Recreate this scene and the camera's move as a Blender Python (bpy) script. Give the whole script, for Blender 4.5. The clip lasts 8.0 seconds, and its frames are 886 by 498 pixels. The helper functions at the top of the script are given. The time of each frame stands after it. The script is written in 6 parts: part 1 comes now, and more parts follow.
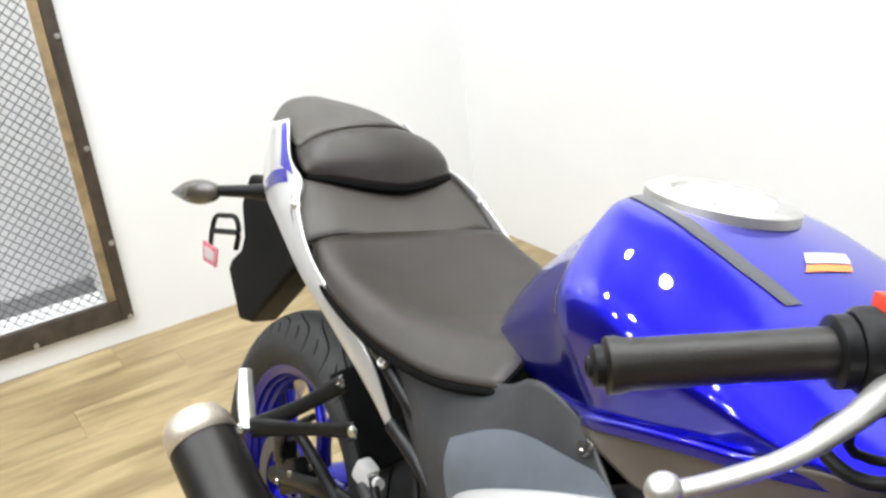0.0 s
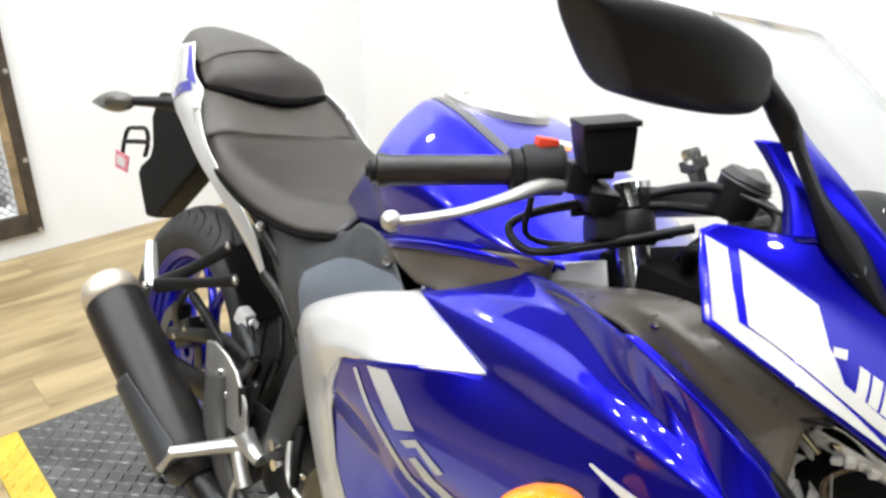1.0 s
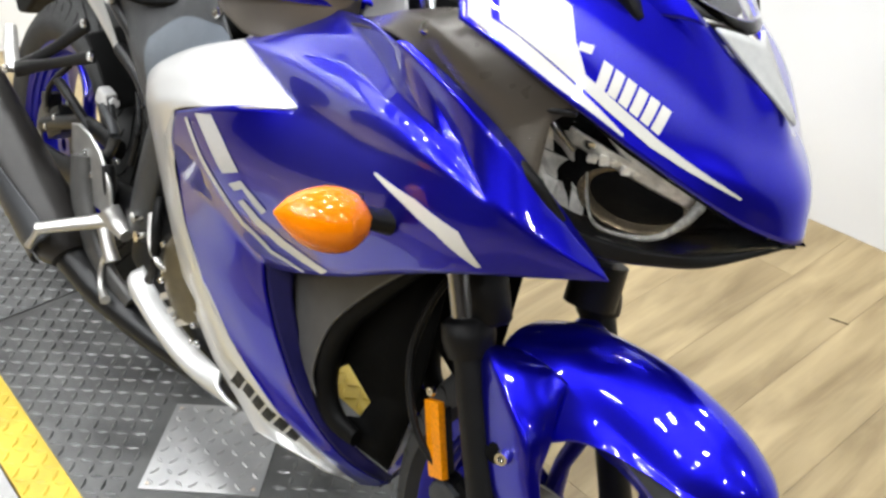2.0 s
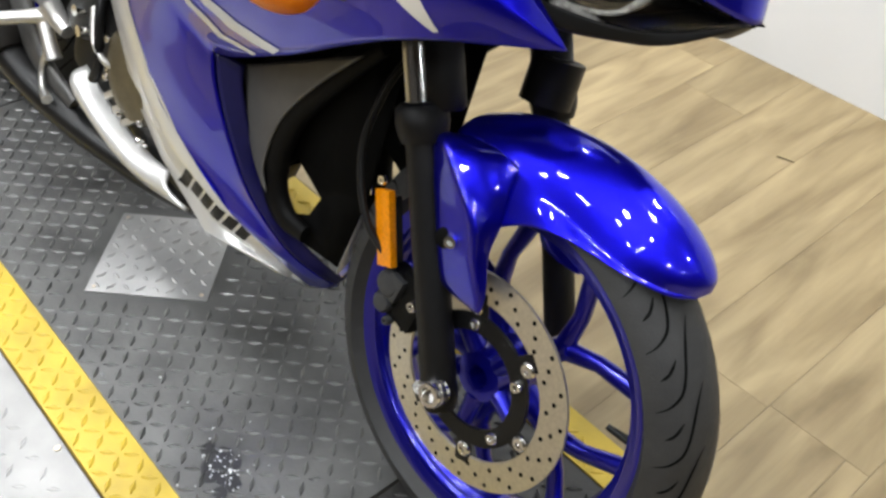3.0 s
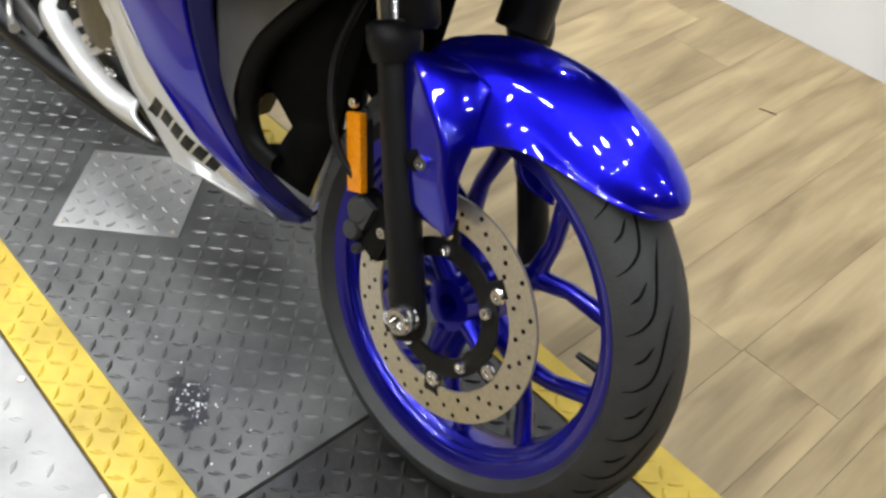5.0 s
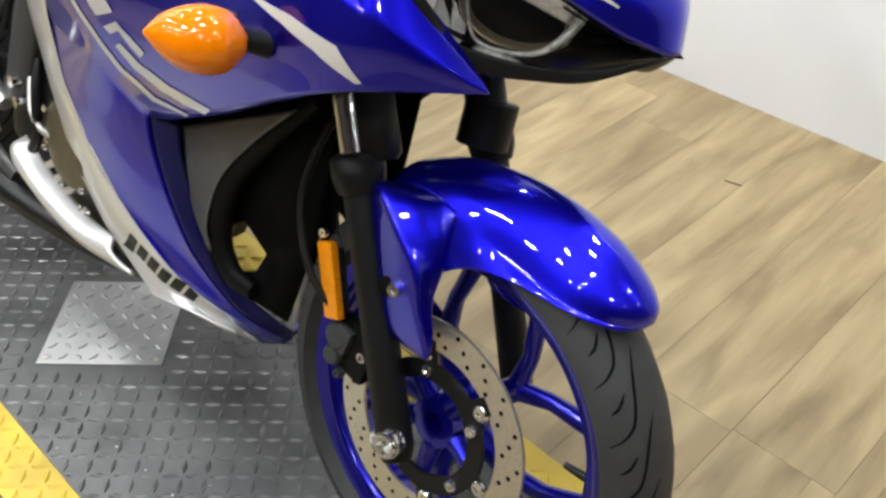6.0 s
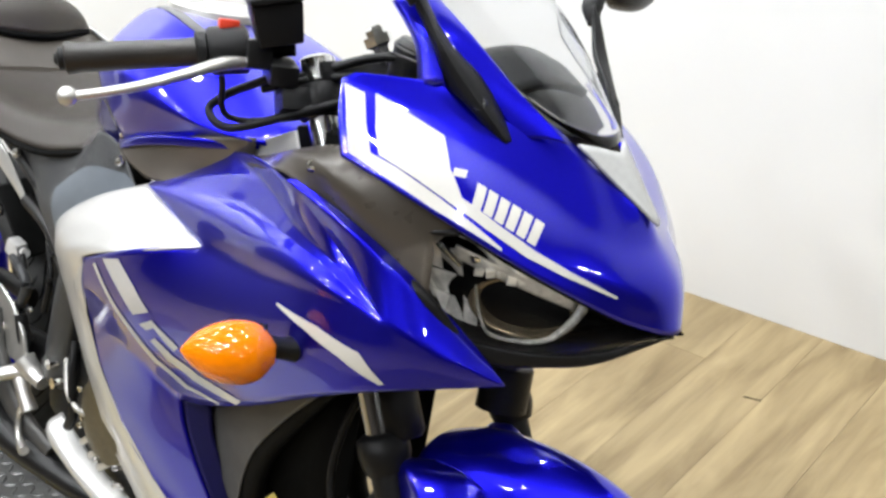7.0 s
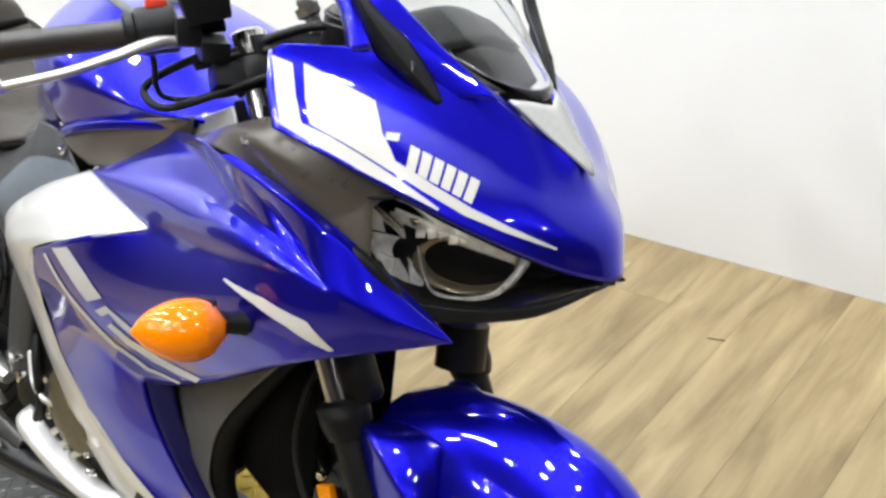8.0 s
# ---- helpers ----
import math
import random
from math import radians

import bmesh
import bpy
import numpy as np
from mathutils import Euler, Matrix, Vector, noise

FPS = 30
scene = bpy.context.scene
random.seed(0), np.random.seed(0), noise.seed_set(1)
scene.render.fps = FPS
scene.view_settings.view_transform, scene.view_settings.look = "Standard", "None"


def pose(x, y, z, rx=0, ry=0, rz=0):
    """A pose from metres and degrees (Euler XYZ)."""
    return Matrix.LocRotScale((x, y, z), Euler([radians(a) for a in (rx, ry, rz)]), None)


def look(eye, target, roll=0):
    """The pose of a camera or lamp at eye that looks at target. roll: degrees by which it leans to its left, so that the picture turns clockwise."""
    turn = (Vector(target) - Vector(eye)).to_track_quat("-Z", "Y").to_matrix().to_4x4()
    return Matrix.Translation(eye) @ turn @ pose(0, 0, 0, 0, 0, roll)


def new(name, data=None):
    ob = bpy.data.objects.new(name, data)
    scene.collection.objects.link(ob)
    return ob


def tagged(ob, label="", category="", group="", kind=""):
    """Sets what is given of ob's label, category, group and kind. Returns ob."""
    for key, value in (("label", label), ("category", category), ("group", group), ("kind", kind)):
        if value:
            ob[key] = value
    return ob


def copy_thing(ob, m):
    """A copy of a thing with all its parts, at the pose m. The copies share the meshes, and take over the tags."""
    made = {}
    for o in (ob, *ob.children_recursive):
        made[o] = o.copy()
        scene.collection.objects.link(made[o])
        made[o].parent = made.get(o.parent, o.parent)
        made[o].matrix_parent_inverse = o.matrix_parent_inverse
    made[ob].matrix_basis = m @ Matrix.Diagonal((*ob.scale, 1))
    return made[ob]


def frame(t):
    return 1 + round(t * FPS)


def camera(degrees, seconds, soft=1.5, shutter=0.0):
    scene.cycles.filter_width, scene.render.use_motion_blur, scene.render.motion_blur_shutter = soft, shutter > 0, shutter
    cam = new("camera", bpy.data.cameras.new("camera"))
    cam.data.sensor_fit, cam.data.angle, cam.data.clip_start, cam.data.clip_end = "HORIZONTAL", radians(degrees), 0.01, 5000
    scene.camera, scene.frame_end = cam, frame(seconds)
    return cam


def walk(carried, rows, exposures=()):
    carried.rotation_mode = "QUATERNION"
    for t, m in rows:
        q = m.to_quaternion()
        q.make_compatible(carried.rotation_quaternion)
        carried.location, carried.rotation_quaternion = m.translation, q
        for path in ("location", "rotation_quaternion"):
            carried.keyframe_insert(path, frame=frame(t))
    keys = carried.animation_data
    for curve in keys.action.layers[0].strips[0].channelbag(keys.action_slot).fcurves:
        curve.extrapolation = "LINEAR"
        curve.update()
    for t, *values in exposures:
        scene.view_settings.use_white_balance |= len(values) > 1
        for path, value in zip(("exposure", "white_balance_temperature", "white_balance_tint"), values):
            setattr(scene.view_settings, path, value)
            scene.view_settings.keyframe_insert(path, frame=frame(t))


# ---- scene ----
cam = camera(51.4, 8.0, soft=2.8)
PATH = [
    (0.0, (1.275, -0.404, 1.344), (-0.325, 0.538, 0.599), -6.7),
    (0.5, (1.473, -0.495, 1.363), (-0.099, 0.521, 0.659), -6.2),
    (1.0, (1.675, -0.568, 1.374), (0.21, 0.519, 0.554), -1.7),
    (1.5, (1.804, -0.539, 1.341), (0.407, 0.544, 0.404), -1.6),
    (2.0, (1.859, -0.51, 1.269), (0.579, 0.565, 0.172), -0.4),
    (2.2, (1.864, -0.52, 1.268), (0.626, 0.545, 0.113), -0.1),
    (3.3, (1.916, -0.545, 1.15), (0.884, 0.494, -0.212), 5.8),
    (3.5, (1.924, -0.543, 1.134), (0.907, 0.484, -0.248), 6.2),
    (4.0, (1.923, -0.541, 1.129), (0.912, 0.441, -0.291), 5.6),
    (4.2, (1.926, -0.544, 1.129), (0.912, 0.469, -0.266), 5.7),
    (5.5, (1.93, -0.542, 1.148), (0.905, 0.519, -0.202), 6.1),
    (6.0, (1.918, -0.516, 1.192), (0.839, 0.612, -0.059), 1.6),
    (6.5, (1.908, -0.498, 1.265), (0.729, 0.741, 0.229), -1.4),
    (7.0, (1.915, -0.51, 1.304), (0.652, 0.755, 0.407), -3.1),
    (7.5, (1.919, -0.51, 1.303), (0.66, 0.752, 0.397), -3.5),
    (8.0, (1.951, -0.495, 1.303), (0.745, 0.776, 0.337), -6.6),
]
walk(cam, [(t, look(eye, target, roll)) for t, eye, target, roll in PATH],
     exposures=[(0.0, -0.16), (1.0, -0.10), (2.0, -0.06), (3.3, -0.22), (4.2, -0.22), (5.5, -0.28), (6.0, -0.24), (6.5, -0.20), (7.0, -0.14), (8.0, -0.13)])

# ---- light ----
world = bpy.data.worlds.new("room_air")
world.use_nodes = True
world.node_tree.nodes["Background"].inputs[0].default_value = (1.0, 0.99, 0.97, 1)
world.node_tree.nodes["Background"].inputs[1].default_value = 0.3
scene.world = world
scene.view_settings.exposure = 0.0

WALL_X, WALL_Y = -1.745, 1.56      # back wall and side wall
CEIL = 3.3
RNG = random.Random(7)
LAMP_GRID = [(-1.15 + 0.98 * i, 1.0 - 1.15 * j) for j in range(5) for i in range(4)] + [(3.6 + 1.7 * i, 0.3 - 2.4 * j) for j in range(2) for i in range(2)]
LAMP_SPOTS = [(x + RNG.uniform(-0.2, 0.2), y + RNG.uniform(-0.2, 0.2)) for x, y in LAMP_GRID]


# ---- materials ----
def mat(name, color, rough=0.5, metal=0.0, coat=0.0, noise_scale=0.0, noise_amt=0.0, bump=0.0, bump_scale=200.0, spec=0.5, coat_rough=0.008):
    """A principled material with two scales of tone variation and fine relief."""
    m = bpy.data.materials.new(name)
    m.use_nodes = True
    nt = m.node_tree
    b = nt.nodes["Principled BSDF"]
    b.inputs["Base Color"].default_value = (*color, 1)
    b.inputs["Roughness"].default_value = rough
    b.inputs["Metallic"].default_value = metal
    b.inputs["Coat Weight"].default_value = coat
    b.inputs["Coat Roughness"].default_value = coat_rough
    b.inputs["Specular IOR Level"].default_value = spec
    tc = nt.nodes.new("ShaderNodeTexCoord")
    if noise_scale:
        n1 = nt.nodes.new("ShaderNodeTexNoise")
        n1.inputs["Scale"].default_value = noise_scale
        n1.inputs["Detail"].default_value = 5
        nt.links.new(tc.outputs["Object"], n1.inputs["Vector"])
        ramp = nt.nodes.new("ShaderNodeMapRange")
        ramp.inputs["From Min"].default_value, ramp.inputs["From Max"].default_value = 0.3, 0.7
        ramp.inputs["To Min"].default_value, ramp.inputs["To Max"].default_value = 1 - noise_amt, 1 + noise_amt
        nt.links.new(n1.outputs["Fac"], ramp.inputs["Value"])
        mix = nt.nodes.new("ShaderNodeVectorMath")
        mix.operation = "SCALE"
        mix.inputs[0].default_value = color
        nt.links.new(ramp.outputs[0], mix.inputs["Scale"])
        nt.links.new(mix.outputs[0], b.inputs["Base Color"])
        rr = nt.nodes.new("ShaderNodeMapRange")
        rr.inputs["To Min"].default_value, rr.inputs["To Max"].default_value = max(rough - 0.08, 0.02), min(rough + 0.08, 1)
        n2 = nt.nodes.new("ShaderNodeTexNoise")
        n2.inputs["Scale"].default_value = noise_scale * 4.3
        nt.links.new(tc.outputs["Object"], n2.inputs["Vector"])
        nt.links.new(n2.outputs["Fac"], rr.inputs["Value"])
        nt.links.new(rr.outputs[0], b.inputs["Roughness"])
    if bump:
        n3 = nt.nodes.new("ShaderNodeTexNoise")
        n3.inputs["Scale"].default_value = bump_scale
        n3.inputs["Detail"].default_value = 3
        nt.links.new(tc.outputs["Object"], n3.inputs["Vector"])
        bp = nt.nodes.new("ShaderNodeBump")
        bp.inputs["Strength"].default_value = bump
        bp.inputs["Distance"].default_value = 0.002
        nt.links.new(n3.outputs["Fac"], bp.inputs["Height"])
        nt.links.new(bp.outputs[0], b.inputs["Normal"])
    return m


M_WALL = mat("white_wall_paint", (0.77, 0.778, 0.78), 0.6, noise_scale=3, noise_amt=0.015, bump=0.08, bump_scale=120)
M_NEAR = mat("unseen_dark_wall", (0.060, 0.052, 0.045), 0.8, noise_scale=2, noise_amt=0.1)
M_CEIL = mat("ceiling_paint", (0.13, 0.127, 0.122), 0.8, noise_scale=2, noise_amt=0.02)
M_BLUE = mat("metallic_blue_paint", (0.006, 0.004, 0.52), 0.34, metal=0.92, coat=1.0, noise_scale=900, noise_amt=0.12)
M_BLUEW = mat("blue_wheel_paint", (0.006, 0.006, 0.34), 0.30, metal=0.85, coat=0.8, coat_rough=0.12, noise_scale=600, noise_amt=0.1)
M_SILVER = mat("silver_paint", (0.62, 0.615, 0.60), 0.34, metal=0.5, coat=0.6, noise_scale=700, noise_amt=0.06)
M_WHITE = mat("pearl_white_decal", (0.54, 0.525, 0.50), 0.3, coat=0.6, noise_scale=300, noise_amt=0.02)
M_GREYDEC = mat("grey_decal", (0.46, 0.46, 0.47), 0.35, metal=0.0, coat=0.5, noise_scale=300, noise_amt=0.05)
M_BLACK = mat("satin_black_plastic", (0.006, 0.006, 0.0065), 0.38, noise_scale=40, noise_amt=0.15, bump=0.25, bump_scale=900, spec=0.22)
M_GREYPL = mat("dark_grey_plastic", (0.032, 0.0335, 0.036), 0.40, noise_scale=30, noise_amt=0.08, bump=0.2, bump_scale=1200, spec=0.4)
M_SLATE = mat("grey_plastic_bluish_sheen", (0.105, 0.122, 0.145), 0.45, noise_scale=30, noise_amt=0.08, bump=0.2, bump_scale=1200)
# Graphite panel and trim: warm reflections put into the base, lighter on the trim.
M_GRAPHITE = mat("satin_graphite_plastic", (0.068, 0.059, 0.049), 0.30, metal=0.25, noise_scale=12, noise_amt=0.08)
M_TRIM = mat("graphite_plastic_warm_sheen", (0.15, 0.133, 0.115), 0.34, metal=0.4, noise_scale=14, noise_amt=0.08)
M_SEAT = mat("seat_vinyl", (0.023, 0.0175, 0.0128), 0.33, noise_scale=15, noise_amt=0.12, bump=0.5, bump_scale=700)
M_SEATPAN = mat("brownish_grey_vinyl", (0.048, 0.041, 0.033), 0.42, noise_scale=18, noise_amt=0.08, bump=0.4, bump_scale=900)
M_RUBBER = mat("tyre_rubber", (0.021, 0.021, 0.021), 0.62, noise_scale=25, noise_amt=0.2, bump=0.3, bump_scale=400)
M_GRIP = mat("grip_rubber", (0.012, 0.0095, 0.0075), 0.36, noise_scale=60, noise_amt=0.2, bump=0.2, bump_scale=600)
M_ALU = mat("cast_aluminium", (0.58, 0.57, 0.545), 0.38, metal=0.9, noise_scale=60, noise_amt=0.08, bump=0.12, bump_scale=500)
M_CHROME = mat("polished_steel", (0.85, 0.85, 0.84), 0.1, metal=1.0, noise_scale=90, noise_amt=0.04)
M_STEEL = mat("brushed_steel", (0.70, 0.62, 0.52), 0.48, metal=0.8, noise_scale=150, noise_amt=0.1)
M_DISC = mat("brake_disc_steel", (0.60, 0.57, 0.50), 0.34, metal=0.9, noise_scale=200, noise_amt=0.1, bump=0.1, bump_scale=900)
M_IRON = mat("black_engine_metal", (0.010, 0.010, 0.0105), 0.36, metal=0.3, noise_scale=50, noise_amt=0.25, bump=0.2, bump_scale=300)
M_PIPE = mat("black_muffler_paint", (0.020, 0.018, 0.0165), 0.4, metal=0.3, noise_scale=60, noise_amt=0.1, bump=0.12, bump_scale=700)
M_AMBER = mat("amber_lens", (0.78, 0.195, 0.0005), 0.10, coat=0.0, noise_scale=80, noise_amt=0.05)
M_REFL = mat("amber_reflector", (0.68, 0.225, 0.001), 0.35, coat=0.15, noise_scale=250, noise_amt=0.2, spec=0.25)
M_RED = mat("red_plastic", (0.65, 0.05, 0.02), 0.4, noise_scale=80, noise_amt=0.05)
M_PINK = mat("red_and_white_tag", (0.55, 0.16, 0.2), 0.5, noise_scale=120, noise_amt=0.4)
M_ORANGE = mat("orange_sticker", (0.85, 0.25, 0.06), 0.4, noise_scale=120, noise_amt=0.05)
M_PALE = mat("satin_grey_plate", (0.36, 0.36, 0.35), 0.4, noise_scale=120, noise_amt=0.06)
M_LABEL = mat("pale_sticker", (0.50, 0.49, 0.48), 0.4, noise_scale=200, noise_amt=0.06)
M_MATT = mat("matt_black_plastic", (0.004, 0.004, 0.004), 0.5, noise_scale=40, noise_amt=0.2, bump=0.2, bump_scale=800, spec=0.1)
M_STRIPE = mat("dark_grey_stripe", (0.040, 0.040, 0.055), 0.35, coat=0.5, noise_scale=200, noise_amt=0.08)
M_COVER = mat("grey_coated_steel", (0.085, 0.083, 0.08), 0.4, metal=0.3, noise_scale=40, noise_amt=0.1, bump=0.1, bump_scale=900)
M_BOWL = mat("dark_lamp_bowl", (0.22, 0.175, 0.12), 0.16, metal=0.75, noise_scale=40, noise_amt=0.3)
M_TUBE = mat("hard_chrome_tube", (0.42, 0.42, 0.42), 0.16, metal=1.0, noise_scale=90, noise_amt=0.05)
# Blue paint again, with the shade on the scoop lip put into its colour.
M_LIPSHADE = mat("shaded_blue_paint", (0.006, 0.005, 0.065), 0.4, noise_scale=60, noise_amt=0.1)
M_BRONZE = mat("dull_bronze_cover", (0.085, 0.070, 0.040), 0.42, metal=0.5, noise_scale=30, noise_amt=0.3, bump=0.2, bump_scale=300)
M_FACET = mat("lamp_reflector_silver", (0.82, 0.80, 0.75), 0.22, metal=0.25, noise_scale=70, noise_amt=0.3)
M_GUIDE = mat("milky_clear_plastic", (0.20, 0.195, 0.18), 0.15, coat=0.8, noise_scale=110, noise_amt=0.45)
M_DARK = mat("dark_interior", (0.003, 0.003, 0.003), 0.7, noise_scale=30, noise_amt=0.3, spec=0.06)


# ---- mesh helpers ----
def crom(p, n):
    """Points on a smooth curve through the control points p, n to a span."""
    p = [Vector(q) for q in p]
    if len(p) == 2:
        return [p[0].lerp(p[1], i / n) for i in range(n + 1)]
    e = [2 * p[0] - p[1], *p, 2 * p[-1] - p[-2]]
    out = []
    for i in range(1, len(e) - 2):
        for k in range(n):
            t = k / n
            a, b, c, d = e[i - 1], e[i], e[i + 1], e[i + 2]
            out.append(0.5 * (2 * b + (c - a) * t + (2 * a - 5 * b + 4 * c - d) * t * t + (3 * b - a - 3 * c + d) * t ** 3))
    out.append(p[-1])
    return out


def sheet(bm, rows, nu=5, nv=5):
    """A smooth surface through a grid of control points."""
    wide = [crom(r, nu) for r in rows]
    cols = [crom([w[i] for w in wide], nv) for i in range(len(wide[0]))]
    vs = [[bm.verts.new(p) for p in col] for col in cols]
    for i in range(len(vs) - 1):
        for j in range(len(vs[0]) - 1):
            quad = (vs[i][j], vs[i + 1][j], vs[i + 1][j + 1], vs[i][j + 1])
            if len({tuple(round(c, 6) for c in v.co) for v in quad}) == 4:
                bm.faces.new(quad)
            else:
                keep = []
                for v in quad:
                    if not keep or all((v.co - k.co).length > 1e-6 for k in keep):
                        keep.append(v)
                if len(keep) == 3:
                    bm.faces.new(keep)
    return bm


def tube(bm, path, radii, sides=12, caps=True, flat=1.0, up=(0, 0, 1)):
    """A round bar along a path; radii is one number or one for each point; flat squashes it along up."""
    path = [Vector(p) for p in path]
    if not isinstance(radii, (list, tuple)):
        radii = [radii] * len(path)
    rings = []
    for i, p in enumerate(path):
        t = (path[min(i + 1, len(path) - 1)] - path[max(i - 1, 0)]).normalized()
        u = t.cross(Vector(up))
        if u.length < 1e-3:
            u = t.cross(Vector((0, 1, 0)))
        u.normalize()
        v = t.cross(u)
        rings.append([bm.verts.new(p + radii[i] * (math.cos(a) * u + flat * math.sin(a) * v)) for a in (2 * math.pi * k / sides for k in range(sides))])
    for a, b in zip(rings, rings[1:]):
        for k in range(sides):
            bm.faces.new((a[k], a[(k + 1) % sides], b[(k + 1) % sides], b[k]))
    if caps:
        bm.faces.new(rings[0][::-1])
        bm.faces.new(rings[-1])
    return bm


def spin(bm, profile, center, axis=(0, 1, 0), segs=72, closed=True):
    """Turn a profile of (radius, offset along the axis) round the axis."""
    axis = Vector(axis).normalized()
    u = axis.cross(Vector((0, 0, 1))) if abs(axis.z) < 0.9 else axis.cross(Vector((1, 0, 0)))
    u.normalize()
    v = axis.cross(u)
    c = Vector(center)
    rings = [[bm.verts.new(c + r * (math.cos(a) * u + math.sin(a) * v) + o * axis) for r, o in profile] for a in (2 * math.pi * k / segs for k in range(segs))]
    n = len(profile)
    for i in range(segs):
        a, b = rings[i], rings[(i + 1) % segs]
        for k in range(n if closed else n - 1):
            bm.faces.new((a[k], b[k], b[(k + 1) % n], a[(k + 1) % n]))
    return bm


def box(bm, center, size, m=None, bevel=0.0):
    r = bmesh.ops.create_cube(bm, size=1.0)
    mm = Matrix.Translation(center) @ (m or Matrix()) @ Matrix.Diagonal((*size, 1))
    bmesh.ops.transform(bm, matrix=mm, verts=r["verts"])
    if bevel:
        es = list({e for v in r["verts"] for e in v.link_edges})
        bmesh.ops.bevel(bm, geom=es, offset=bevel, segments=2, affect="EDGES", profile=0.7)
    return bm


def slab(bm, pts, normal, thick):
    """A flat plate with the given outline, thick metres deep against normal."""
    nrm = Vector(normal).normalized()
    top = [bm.verts.new(Vector(p)) for p in pts]
    low = [bm.verts.new(Vector(p) - nrm * thick) for p in pts]
    bm.faces.new(top)
    bm.faces.new(low[::-1])
    n = len(pts)
    for i in range(n):
        bm.faces.new((top[i], low[i], low[(i + 1) % n], top[(i + 1) % n]))
    return bm


def bolt(bm, p, axis, r=0.006, h=0.004):
    """A button head with a recessed socket, standing out along axis."""
    spin(bm, [(r, 0), (r, h * 0.5), (r * 0.8, h), (r * 0.45, h), (r * 0.4, h * 0.4), (0.0001, h * 0.4), (0.0001, 0)], p, axis, 14)
    return bm


def part(name, bm, material, parent=None, label="", smooth=40, solid=0.0, bevel=0.0, category="", kind=""):
    """Links a bmesh as one mesh object, under a thing or a part."""
    bmesh.ops.recalc_face_normals(bm, faces=bm.faces)
    me = bpy.data.meshes.new(name)
    bm.to_mesh(me)
    bm.free()
    for p in me.polygons:
        p.use_smooth = True
    me.set_sharp_from_angle(angle=radians(smooth))
    me.materials.append(material)
    ob = new(name, me)
    if parent:
        ob.parent = parent
    if solid:
        md = ob.modifiers.new("thickness", "SOLIDIFY")
        md.thickness, md.offset = solid, 0.0
    if bevel:
        md = ob.modifiers.new("edges", "BEVEL")
        md.width, md.segments, md.limit_method, md.angle_limit = bevel, 2, "ANGLE", radians(35)
    return tagged(ob, label, category, "", kind)


def mirror(rows):
    return [[(x, -y, z) for x, y, z in r] for r in rows]


def lit_disc_material():
    m = bpy.data.materials.new("lamp_glow")
    m.use_nodes = True
    b = m.node_tree.nodes["Principled BSDF"]
    b.inputs["Emission Color"].default_value = (1, 0.98, 0.95, 1)
    b.inputs["Emission Strength"].default_value = 60
    return m


# ---- the room ----
def wall_with_hole(name, origin, along, width, height, hole, thick, inward, label, paint=None):
    """An upright wall with one rectangular opening (a0, a1, z0, z1), or none."""
    bm = bmesh.new()
    o, a = Vector(origin), Vector(along)
    n = Vector(inward)

    def block(a0, a1, z0, z1):
        c = o + a * (a0 + a1) / 2 + Vector((0, 0, (z0 + z1) / 2)) - n * thick / 2
        sx = abs(a.x) * (a1 - a0) + abs(n.x) * thick
        sy = abs(a.y) * (a1 - a0) + abs(n.y) * thick
        box(bm, c, (sx, sy, z1 - z0))
    if hole:
        h0, h1, z0, z1 = hole
        block(0, h0, 0, height), block(h1, width, 0, height), block(h0, h1, 0, z0), block(h0, h1, z1, height)
    else:
        block(0, width, 0, height)
    return part(name, bm, paint or M_WALL, None, label, kind="structure", category="wall")


Y0 = -5.5
WALL_END = -1.1                     # where the white back wall ends and an added dark one begins
WIN = (-0.75, 0.052, 0.16, 2.0)    # the opening behind the mesh: y from, y to, z from, z to
wall_with_hole("wall_back", (WALL_X, WALL_END, 0), (0, 1, 0), WALL_Y - WALL_END, CEIL, (WIN[0] - WALL_END, WIN[1] - WALL_END, WIN[2], WIN[3]), 0.12, (1, 0, 0), "plain white painted wall with a mesh window")
wall_with_hole("wall_side", (WALL_X - 0.12, WALL_Y, 0), (1, 0, 0), 9.0, CEIL, None, 0.12, (0, -1, 0), "plain white painted wall beside the motorcycle")
# Unseen walls, coloured dark to hold down reflections and bounce light.
wall_with_hole("wall_far", (WALL_X, Y0, 0), (0, 1, 0), WALL_END - Y0, CEIL, None, 0.12, (1, 0, 0), "unseen dark brown wall that keeps reflections dark", M_NEAR)
wall_with_hole("wall_near", (WALL_X - 0.12, Y0, 0), (1, 0, 0), 9.0, CEIL, None, 0.12, (0, 1, 0), "unseen dark brown wall that keeps reflections dark", M_NEAR)
wall_with_hole("wall_front", (7.13, Y0, 0), (0, 1, 0), WALL_Y - Y0, CEIL, None, 0.12, (-1, 0, 0), "unseen dark brown wall that keeps reflections dark", M_NEAR)
bm = bmesh.new()
box(bm, (2.6, -1.95, CEIL + 0.06), (9.3, 7.4, 0.12))
part("ceiling", bm, M_CEIL, None, "plain dark grey ceiling with round lamps", kind="structure", category="ceiling")

